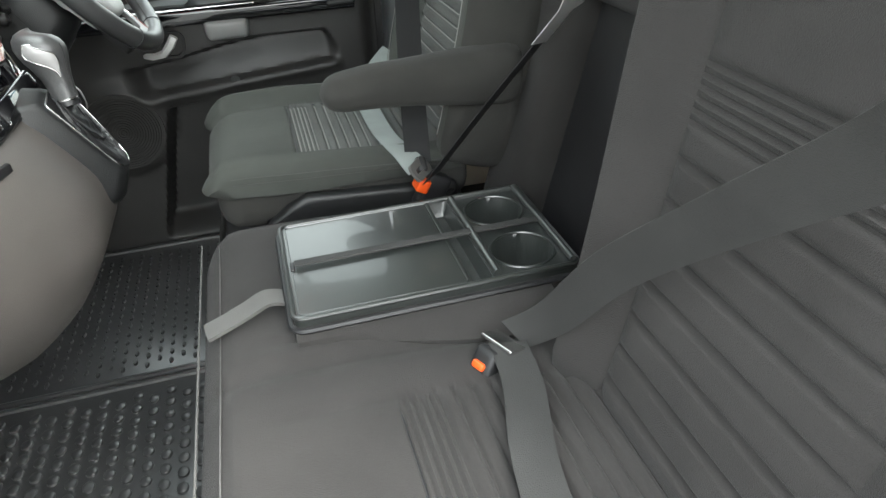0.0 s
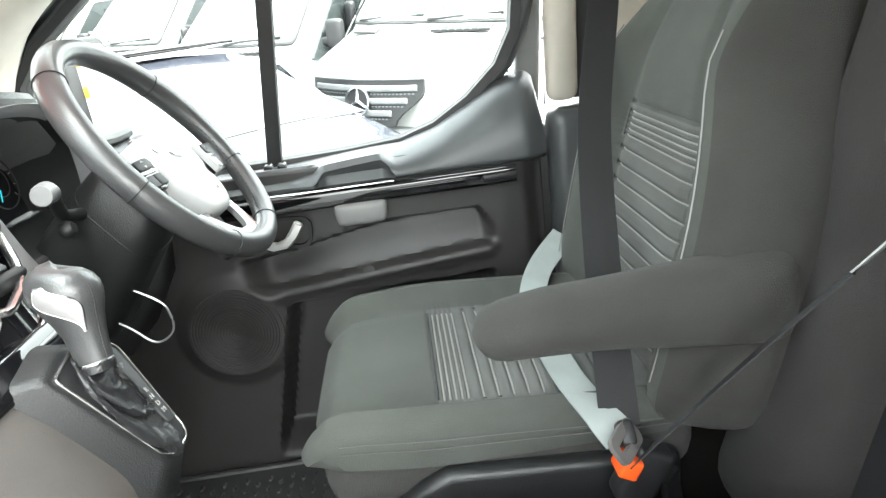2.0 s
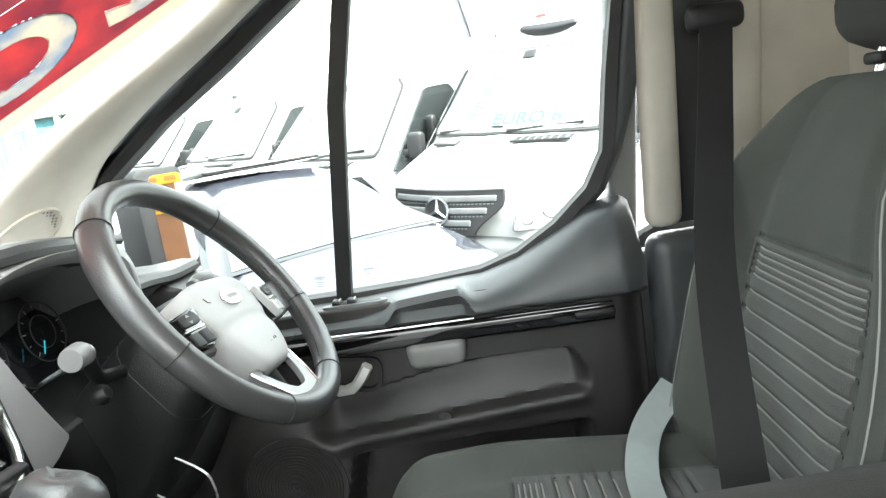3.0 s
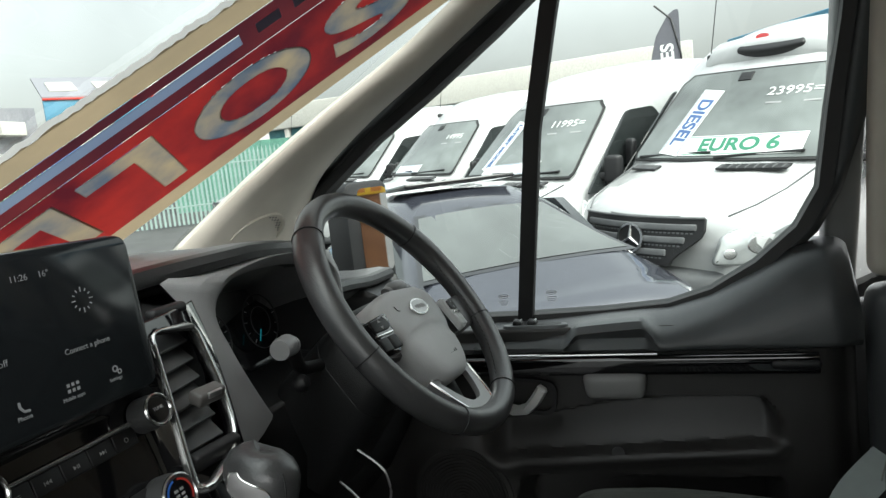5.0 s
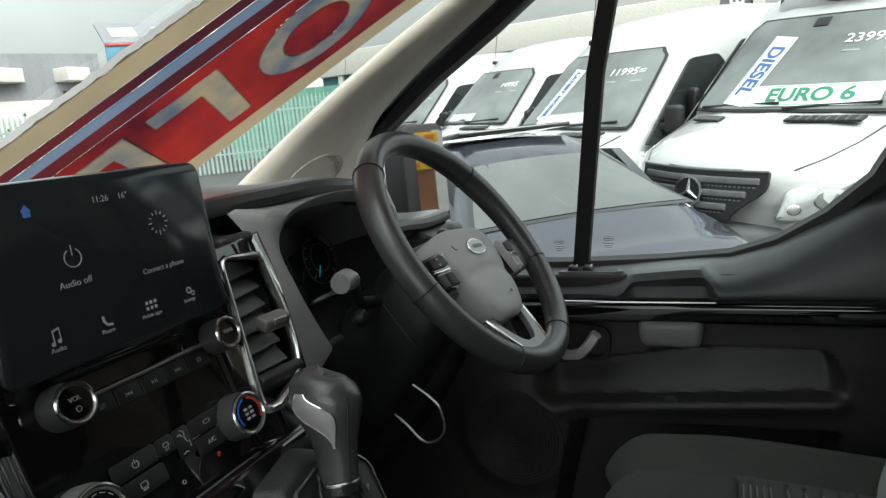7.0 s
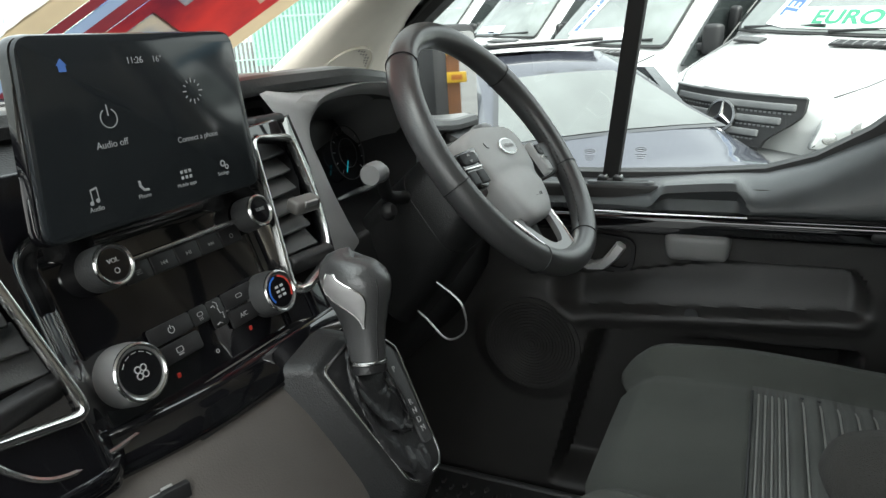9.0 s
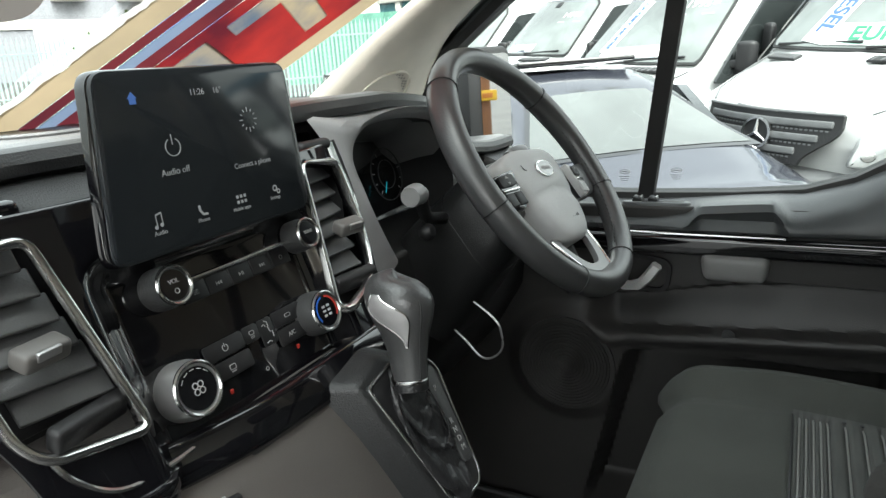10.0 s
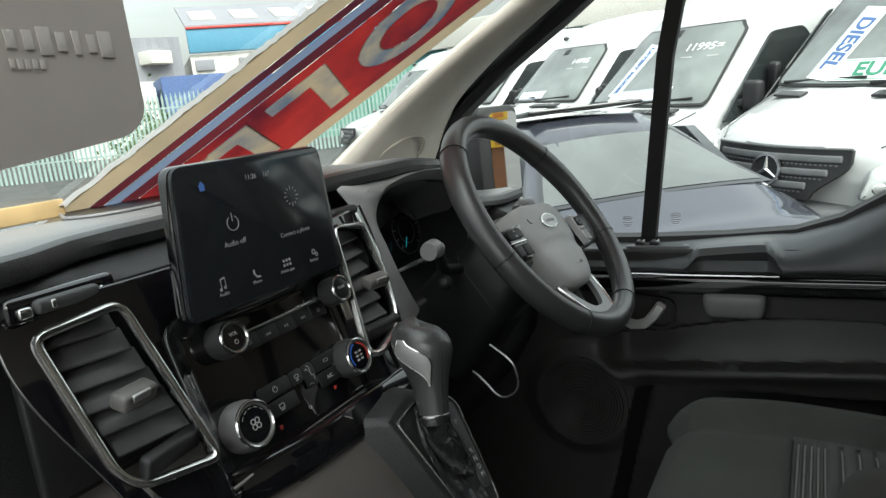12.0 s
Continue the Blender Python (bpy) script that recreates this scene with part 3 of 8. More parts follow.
def pillars():
    # A-pillar trim on the driver's side, cream, running up to the roof
    def trim(name, path, w, d, material, label):
        sec = rrect(w, d, min(w, d) * 0.45, 3)
        return part(name, sweep(path, sec, up=(0, 1, 1)), material, None, label, kind="structure", category="pillar")
    inner = spline([(0.515, 0.90, 0.885), (0.55, 0.76, 0.99), (0.59, 0.64, 1.075), (0.64, 0.52, 1.16), (0.66, 0.38, 1.26), (0.67, 0.2, 1.37)], 5)
    outer = spline([(0.845, 0.87, 0.85), (0.815, 0.79, 0.975), (0.792, 0.68, 1.06), (0.775, 0.545, 1.14), (0.755, 0.40, 1.225), (0.735, 0.2, 1.345)], 5)
    for sx in (1, -1):
        bm = bmesh.new()
        rows = []
        for a, b in zip(inner, outer):
            row = []
            for k in range(9):
                u = k / 8
                p = a.lerp(b, u) + Vector((-0.5, -0.75, -0.45)).normalized() * 0.035 * math.sin(math.pi * u) ** 0.8
                row.append(bm.verts.new((p.x * sx, p.y, p.z)))
            rows.append(row)
        for a, b in zip(rows, rows[1:]):
            for k in range(8):
                bm.faces.new((a[k], a[k + 1], b[k + 1], b[k]))
        backed(part("trim_a_pillar", bm, CREAM, None, "cream plastic trim of the front pillar", kind="structure", category="pillar"), (-sx, -1, -0.5), 0.01)
    trim("trim_header", [(x, 0.20 - 0.06 * (x / 0.7) ** 2, 1.375) for x in (-0.7, -0.35, 0, 0.35, 0.7)], 0.10, 0.04, HEADLINER, "pale header trim over the windscreen")
    # B pillar
    part("trim_b_pillar", rbox((0.800, -0.158, 1.075), (0.05, 0.062, 0.69), 0.022, m=pose(0, 0, 0, 0, -8)), CREAM, None, "cream upper trim of the door pillar", kind="structure", category="pillar")
    part("trim_belt_slot", rbox((0.825, -0.208, 1.06), (0.03, 0.050, 0.66), 0.006, m=pose(0, 0, 0, 0, -8)), DASH, None, "dark belt slot of the door pillar", kind="structure", category="pillar")
    part("trim_b_rear", rbox((0.822, -0.282, 1.06), (0.05, 0.10, 0.72), 0.02, m=pose(0, 0, 0, 0, -8)), CREAM, None, "cream trim behind the belt slot", kind="structure", category="pillar")
    part("trim_b_pillar_lower", rbox((0.83, -0.215, 0.345), (0.085, 0.19, 0.76), 0.03), DOOR_UP, None, "grey lower trim of the door pillar", kind="structure", category="pillar")
    part("wall_side", rbox((0.86, -0.42, 0.7), (0.04, 0.25, 1.5), 0.01), CREAM, None, "pale steel side behind the driver", kind="structure", category="wall")
    part("wall_side_passenger", rbox((-0.93, -0.42, 0.7), (0.04, 0.25, 1.5), 0.01), CREAM, None, "pale steel side behind the bench", kind="structure", category="wall")
    # little tweeter grille at the foot of the pillar
    tw = thing("pillar_speaker", (0.70, 0.80, 0.88), "cream half-round speaker grille at the pillar foot", "speaker")
    m = frame3((0.645, 0.836, 0.897), (0.133, -0.012, -0.015), (-0.045, -0.043, 0.042))
    out = [(0.060 * math.cos(radians(a)), 0.062 * math.sin(radians(a))) for a in range(0, 181, 12)]
    part("grille_frame", hoop(out, [(a * 0.92, b * 0.92 + 0.002) for a, b in out], m, 0.008), CREAM, tw)
    part("grille_plate", prism([(a * 0.92, b) for a, b in out], m @ pose(0, 0, -0.002), 0.006), CREAM, tw)
    dots = bmesh.new()
    for i in range(-6, 7):
        for j in range(0, 8):
            a, b = i * 0.0075 + (j % 2) * 0.0037, 0.006 + j * 0.0065
            if (a / 0.053) ** 2 + (b / 0.054) ** 2 < 1:
                q = [dots.verts.new(m @ Vector((a + 0.0022 * math.cos(t), b + 0.0022 * math.sin(t), 0.0046))) for t in (0, 1.05, 2.09, 3.14, 4.19, 5.24)]
                dots.faces.new(q)
    part("grille_holes", dots, GREY_TAB, tw, "dark grille holes", smooth=False)


def ws(x, z):
    """Windscreen surface: its y at x and height z."""
    return 0.745 - 1.4 * (z - 1.0)


def windscreen():
    root = thing("window_1", (0, 0.8, 0.95), "raked windscreen glass above the dashboard", "windscreen", kind="structure")
    bm = bmesh.new()
    vs = [[bm.verts.new((x * (1 - 0.12 * (z - 0.86) / 0.5), ws(x, z), z)) for x in [-0.86 + 0.086 * i for i in range(21)]] for z in [0.84 + 0.058 * j for j in range(10)]]
    for a, b in zip(vs, vs[1:]):
        for i in range(20):
            bm.faces.new((a[i], a[i + 1], b[i + 1], b[i]))
    part("base_strip", rbox((-0.375, 0.858, 0.912), (0.75, 0.006, 0.020), 0.002), CREAM_EDGE, root, "ochre strip along the foot of the glass")
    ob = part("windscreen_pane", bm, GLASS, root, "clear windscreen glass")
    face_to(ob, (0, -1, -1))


def film_mat(name, color, color2=None, scale=9.0, glow=0.5):
    """Printed sheet that lets daylight through."""
    m = mat(name, color, 0.6, vary=0.06, scale=scale, color2=color2)
    n, l = m.node_tree.nodes, m.node_tree.links
    b = n["Principled BSDF"]
    out = [k for k in n if k.type == "OUTPUT_MATERIAL"][0]
    tr = n.new("ShaderNodeBsdfTranslucent")
    src = b.inputs["Base Color"].links[0].from_socket
    l.new(src, tr.inputs["Color"])
    mx = n.new("ShaderNodeMixShader")
    mx.inputs[0].default_value = glow
    l.new(b.outputs[0], mx.inputs[1])
    l.new(tr.outputs[0], mx.inputs[2])
    l.new(mx.outputs[0], out.inputs["Surface"])
    return m


def banner():
    s = thing("sold_banner", (0.3, 0.7, 1.0), "red and cream sold banner stuck slantwise on the windscreen", "banner")
    ev = Vector((0, -1.4, 1)) / 1.72
    ex = Vector((1, 0, 0))
    S, Wd = ex * 0.485 + ev * 0.875, ex * 0.875 - ev * 0.485
    o = Vector((0, 0.735, 1.0))
    M = Matrix(((S.x, Wd.x, 0, o.x), (S.y, Wd.y, 0, o.y), (S.z, Wd.z, 0, o.z), (0, 0, 0, 1)))
    nrm = Wd.cross(S).normalized()                  # towards the cab
    if nrm.y > 0:
        nrm = -nrm
    at = lambda a, w, k: o + S * a + Wd * w + nrm * (0.0005 * k)
    CREAMF = film_mat("cream_film", (0.46, 0.36, 0.23), (0.36, 0.29, 0.19), 7, 0.40)
    RED = film_mat("red_film", (0.36, 0.026, 0.022), (0.09, 0.010, 0.018), 8, 0.40)
    MAROON = film_mat("maroon_film", (0.05, 0.012, 0.02), (0.13, 0.02, 0.025), 6, 0.45)
    BLUE = film_mat("pale_blue_film", (0.17, 0.225, 0.33), (0.2, 0.26, 0.36), 6, 0.38)
    CAMO = film_mat("mottled_letter_film", (0.40, 0.32, 0.205), (0.10, 0.13, 0.175), 13, 0.40)

    def strip(name, w0, w1, k, material, label, a0=-0.20, a1=0.86, ragged=False):
        bm = bmesh.new()
        n = 160 if ragged else 40
        top, bot = [], []
        for i in range(n + 1):
            a = a0 + (a1 - a0) * i / n
            r = 0.004 * noise.noise((a * 40, 3, 0)) + 0.003 * noise.noise((a * 150, 7, 0)) if ragged else 0
            top.append(bm.verts.new(at(a, w0 + r, k)))
            bot.append(bm.verts.new(at(a, w1, k)))
        for i in range(n):
            bm.faces.new((top[i], top[i + 1], bot[i + 1], bot[i]))
        ob = part(name, bm, material, s, label, smooth=False)
        return ob
    WHITE = film_mat("white_torn_paper", (0.8, 0.8, 0.77), None, 9, 0.3)
    strip("torn_edge", 0.064, 0.076, 0, WHITE, "torn white paper edge", ragged=True)
    strip("cream_border", 0.074, 0.108, 1, CREAMF, "cream border", ragged=True)
    strip("cream_border", 0.336, 0.372, 1, CREAMF, "cream border")
    strip("maroon_field", 0.108, 0.124, 2, MAROON, "dark maroon field")
    strip("maroon_field", 0.142, 0.165, 2, MAROON, "dark maroon field")
    strip("maroon_field", 0.124, 0.142, 2, MAROON, "dark maroon field", a0=0.325)
    strip("blue_line", 0.124, 0.142, 3.6, BLUE, "pale blue line", a1=0.325)
    for a0, a1 in ((0.345, 0.375), (0.392, 0.425), (0.44, 0.475)):
        strip("blue_dash", 0.124, 0.142, 3.6, BLUE, "pale blue dash", a0=a0, a1=a1)
    # letters: read from the high end down, their feet to the torn edge
    X, Yv = -S, Wd
    Z = X.cross(Yv)
    letters = []
    for ch, sc, width in (("D", 0.005, 0.125), ("L", 0.143, 0.098), ("O", 0.311, 0.168), ("S", 0.487, 0.135)):
        c = o + S * sc + Wd * 0.249 + nrm * 0.0024
        m = Matrix(((X.x, Yv.x, Z.x, c.x), (X.y, Yv.y, Z.y, c.y), (X.z, Yv.z, Z.z, c.z), (0, 0, 0, 1)))
        ob = text("letter", ch, Matrix.Identity(4), 0.16, CAMO, None, depth=0.0, bold=0.006)
        me = ob.data
        xs, ys = [v.co.x for v in me.vertices], [v.co.y for v in me.vertices]
        fit_ = Matrix.Diagonal((width / (max(xs) - min(xs)), 0.125 / (max(ys) - min(ys)), 1, 1)) @ Matrix.Translation((-(max(xs) + min(xs)) / 2, -(max(ys) + min(ys)) / 2, 0))
        me.transform(Matrix.Translation(-s.matrix_basis.translation) @ m @ fit_)
        ob.parent = s
        ob["label"] = "mottled cream and blue letter"
        bl = bmesh.new()
        bl.from_mesh(me)
        letters.append(BVHTree.FromBMesh(bl))
        bl.free()
    # red field, cut out behind the letters so that daylight comes through once
    bm = bmesh.new()
    na, nw = 420, 68
    off = s.matrix_basis.translation
    grid = [[bm.verts.new(at(-0.20 + 1.06 * i / na, 0.165 + 0.171 * j / nw, 3)) for i in range(na + 1)] for j in range(nw + 1)]
    for j in range(nw):
        for i in range(na):
            q = (grid[j][i], grid[j][i + 1], grid[j + 1][i + 1], grid[j + 1][i])
            if not all(any(t.ray_cast(v.co - off + nrm * 0.02, -nrm, 0.04)[0] or t.ray_cast(v.co - off - nrm * 0.02, nrm, 0.04)[0] for t in letters) for v in q):
                bm.faces.new(q)
    part("red_field", bm, RED, s, "red field", smooth=False)


def hanging_card():
    c = thing("hanging_card", (-0.22, 0.52, 1.05), "grey hanging display card with a faint lettered mark", "card")
    GREYC = mat("grey_card", (0.40, 0.37, 0.345), 0.6, vary=0.1, scale=5)
    M = frame3((-0.205, 0.522, 1.052), (1, 0.12, 0.0), (0, 0.05, 1))
    part("card_sheet", prism(rpoly([(-0.16, -0.105), (0.060, -0.0765), (0.076, -0.064), (0.083, 0.14), (-0.16, 0.14)], 0.014, 5), M, 0.002), GREYC, c)
    PALE = mat("faint_card_print", (0.50, 0.475, 0.45), 0.6, vary=0.0)
    for i, (w, h) in enumerate(((0.016, 0.016), (0.010, 0.011), (0.008, 0.014), (0.010, 0.011), (0.014, 0.016), (0.010, 0.011), (0.010, 0.010))):
        part("print_bar", rbox((0, 0, 0), (w * 0.62, h, 0.0006), 0.0002, m=M @ pose(0.056 - 0.0106 * i, -0.019, 0.0024)), PALE, c)
    for i in range(5):
        part("print_bar", rbox((0, 0, 0), (0.003, 0.0055, 0.0006), 0.0002, m=M @ pose(0.0085 - 0.0046 * i, -0.0325, 0.0024)), PALE, c)


shell()
driver_door()
pillars()
windscreen()
banner()
hanging_card()

# ---- seats ----
def groove(v, lines, width, depth):
    return -depth * sum(math.exp(-((v - a) / width) ** 2) for a in lines)


def reface(ob, m, material, test):
    """Second cloth on the faces that pass the test, in the part's own axes."""
    ob.data.materials.append(material)
    k = len(ob.data.materials) - 1
    inv = m.inverted()
    back_to = ob.matrix_basis if ob.parent is None else ob.parent.matrix_basis @ ob.matrix_parent_inverse @ ob.matrix_basis
    for f in ob.data.polygons:
        c = inv @ (back_to @ f.center)
        n = inv.to_3x3() @ (back_to.to_3x3() @ f.normal)
        if test(c, n):
            f.material_index = k


def driver_seat():
    s = thing("driver_chair", (0.46, 0.1, 0.0), "dark grey cloth driver seat with ribbed centre and armrest", "seat")
    cx = 0.412
    lines = [0.158 - 0.008 * i for i in range(5)] + [0.106 - 0.02 * i for i in range(10)]

    def bend(p):
        # p about the middle of the cushion, 0.46 wide, 0.50 deep
        y = p.y + 0.10
        top = smoothstep(0.0, 0.05, p.z)
        u = abs(p.x) / 0.23
        p.z += top * (0.028 * smoothstep(0.62, 0.86, u) - 0.02 * smoothstep(0.22, -0.15, y) + 0.008 * (1 - u * u))
        p.z += top * -0.007 * math.exp(-((u - 0.60) / 0.035) ** 2)
        p.z -= top * 0.03 * smoothstep(0.26, 0.35, y) ** 2
        if u < 0.62 and y < 0.165:
            p.z += top * (groove(y, lines, 0.0032, 0.007))
        p.z -= top * 0.004 * math.exp(-((y - 0.165) / 0.004) ** 2) * (1 if u < 0.6 else 0)
        under = smoothstep(0.030, 0.014, p.z)
        p.x *= (1 - 0.10 * smoothstep(0.15, 0.36, y)) * (1 - 0.075 * under)
        p.y -= 0.026 * under * smoothstep(0.15, 0.34, y)
        return p

    cushion = part("cushion", rbox((cx, 0.10, 0.402), (0.46, 0.50, 0.116), 0.042, (26, 170, 9), f=bend), FABRIC, s, "dark grey cloth cushion")
    reface(cushion, Matrix.Translation((cx, 0.10, 0.402)), FABRIC_RIB, lambda c, n: n.z > 0.4 and abs(c.x) < 0.142 and c.y < 0.065)
    reface(cushion, Matrix.Translation((cx, 0.10, 0.402)), FABRIC_SIDE, lambda c, n: c.z < 0.02)
    top_at = lambda x, y, z=0.059: bend(Vector((x, y - 0.10, z))) + Vector((cx, 0.10, 0.402))
    for k, y in enumerate(lines[:11]):
        part("rib_stitch", sweep([top_at(-0.138 + 0.0276 * i, y) + Vector((0, 0, 0.0022)) for i in range(11)], circle(0.0014, 5)), PIPING, s, "pale stitch line")
    part("cross_seam", sweep([top_at(-0.132 + 0.024 * i, 0.166) + Vector((0, 0, 0.001)) for i in range(12)], circle(0.0016, 5)), BLACK, s)
    for sx in (-1, 1):
        part("bolster_seam", sweep([top_at(sx * 0.138, -0.12 + 0.033 * i) for i in range(14)], circle(0.0018, 5)), BLACK, s, "dark bolster seam")
        for dz in (0.040, 0.033):
            part("edge_stitch", sweep([top_at(sx * 0.2305, -0.13 + 0.03 * i, dz) for i in range(15)], circle(0.0006, 5)), BENCH_SEAM, s, "pale double stitching")
    part("valance", rbox((cx, 0.10, 0.30), (0.435, 0.45, 0.11), 0.03), BLACK, s, "black plastic seat valance")
    part("side_shield", rbox((0.188, 0.065, 0.372), (0.030, 0.36, 0.085), 0.012, (2, 10, 3), f=lambda p: Vector((p.x, p.y, p.z + 0.012 * (p.y / 0.18) - 0.05 * smoothstep(0.10, 0.185, p.y) * smoothstep(-0.01, 0.04, p.z)))), CONSOLE, s, "black seat side cover")
    part("pedestal", rbox((cx, 0.08, 0.105), (0.36, 0.36, 0.22), 0.02), BLACK, s, "dark seat box")
    part("seat_rail", sweep([(0.29, 0.34, 0.20), (0.30, 0.36, 0.185), (0.62, 0.36, 0.185), (0.63, 0.34, 0.2)], circle(0.007, 8)), CHROME, s, "bright metal adjuster bar")

    # backrest, leaning back
    lean = pose(cx, -0.150, 0.44, 14.0)

    def back(p):
        h = p.z + 0.278
        u = abs(p.x) / 0.265
        front = smoothstep(0.0, 0.04, p.y)
        p.y += front * (0.034 * smoothstep(0.50, 0.86, u) * smoothstep(0.56, 0.40, h) - 0.008 * math.exp(-((u - 0.50) / 0.04) ** 2))
        if u < 0.49 and h < 0.345:
            p.y += front * groove(h, [0.335 - 0.009 * i for i in range(5)] + [0.278 - 0.025 * i for i in range(11)], 0.0035, 0.006)
        p.y -= front * 0.005 * math.exp(-((h - 0.35) / 0.004) ** 2) * (1 if u < 0.50 else 0)
        p.x *= 1 - 0.40 * smoothstep(0.20, 0.57, h) ** 1.3 - 0.03 * smoothstep(0.1, 0.0, h)
        p.y -= 0.03 * smoothstep(0.4, 0.58, h)
        return p

    backrest = part("backrest", rbox((0, 0, 0), (0.53, 0.13, 0.555), 0.055, (30, 4, 190), f=back, m=lean @ pose(0, -0.02, 0.255)), FABRIC, s, "dark grey cloth backrest")
    set_back = lean @ pose(0, -0.02, 0.255)
    reface(backrest, set_back, FABRIC_RIB, lambda c, n: n.y > 0.4 and abs(c.x) < 0.128 and c.z + 0.278 < 0.345)
    reface(backrest, set_back, FABRIC_SIDE, lambda c, n: abs(c.x) > 0.228 * (1 - 0.40 * smoothstep(0.20, 0.57, c.z + 0.278) ** 1.3))
    skin_at = lambda x, h: set_back @ back(Vector((x, 0.0655, h - 0.278)))
    for h in [0.335 - 0.009 * i for i in range(5)] + [0.278 - 0.025 * i for i in range(10)]:
        part("rib_stitch", sweep([skin_at(-0.126 + 0.0252 * i, h) + Vector((0, 0.0022, 0)) for i in range(11)], circle(0.0014, 5)), PIPING, s, "pale stitch line")
    for sx in (-1, 1):
        part("bolster_seam", sweep([skin_at(sx * 0.135, 0.05 + 0.035 * i) for i in range(13)], circle(0.0018, 5)), BLACK, s, "dark bolster seam")
        part("edge_stitch", sweep([skin_at(sx * 0.222, 0.06 + 0.033 * i) for i in range(13)], circle(0.0010, 5)), PIPING, s, "pale bolster stitching")
    bm = rbox((0, 0, 0), (0.27, 0.10, 0.19), 0.048, (6, 3, 5), f=lambda p: Vector((p.x * (1 - 0.5 * max(0, p.z)), p.y + 0.15 * p.x * p.x, p.z)), m=lean @ pose(0, -0.04, 0.652))
    part("headrest", bm, FABRIC_SIDE, s, "dark cloth headrest")
    for dx in (-0.07, 0.07):
        a, b = lean @ Vector((dx, -0.04, 0.50)), lean @ Vector((dx, -0.04, 0.64))
        part("headrest_post", sweep([a, b], circle(0.0075, 10), up=(1, 0, 0)), CHROME, s, "chrome headrest post")
        part("post_socket", rbox(lean @ Vector((dx, -0.04, 0.548)), (0.034, 0.03, 0.014), 0.005), BLACK, s)

    # armrest on the inboard side
    def arm(p):
        k = smoothstep(-0.02, 0.02, p.z)
        p.z += smoothstep(0.1, -0.17, p.y) * (0.012 * k - 0.024 * (1 - k))
        p.z += smoothstep(0.08, 0.17, p.y) * (0.002 - 0.012 * k)
        return p
    part("armrest", rbox((0.158, -0.055, 0.612), (0.072, 0.35, 0.072), 0.033, (3, 12, 3), f=arm), FABRIC_SIDE, s, "padded grey armrest")
    part("armrest_pivot", lathe([(0.001, 0), (0.03, 0), (0.03, 0.05), (0.001, 0.05)], pose(0.165, -0.2, 0.60, 0, 90), 16), BLACK, s)
    # buckle and stalk between the seats
    part("buckle", rbox((0.150, -0.055, 0.405), (0.034, 0.05, 0.075), 0.01, m=pose(0, 0, 0, 28, 0, 0)), BLACK, s, "black belt buckle")
    part("belt_plate", hoop(rrect(0.058, 0.034, 0.010), rrect(0.040, 0.010, 0.004), frame3((0.142, -0.033, 0.456), (0.8, -0.6, 0), (0.35, 0.5, 0.8)), 0.006), GREY_TAB, s, "grey slotted belt tongue")
    part("release_button", rbox((0.141, -0.036, 0.428), (0.034, 0.024, 0.026), 0.005, m=pose(0, 0, 0, 28, 0, 0)), ORANGE, s, "orange release button")
    part("buckle_stalk", sweep([(0.17, -0.11, 0.24), (0.165, -0.10, 0.33), (0.157, -0.09, 0.39)], rrect(0.012, 0.03, 0.005)), BLACK, s)
    part("lap_belt", ribbon(spline([(0.66, -0.10, 0.52), (0.60, -0.04, 0.487), (0.50, -0.006, 0.472), (0.40, -0.002, 0.466), (0.30, -0.003, 0.468), (0.225, -0.008, 0.474), (0.18, -0.02, 0.468), (0.158, -0.035, 0.45)]), (0, 1, 0.12), 0.044, 0.002), LABELTAG, s, "pale lap belt with label")


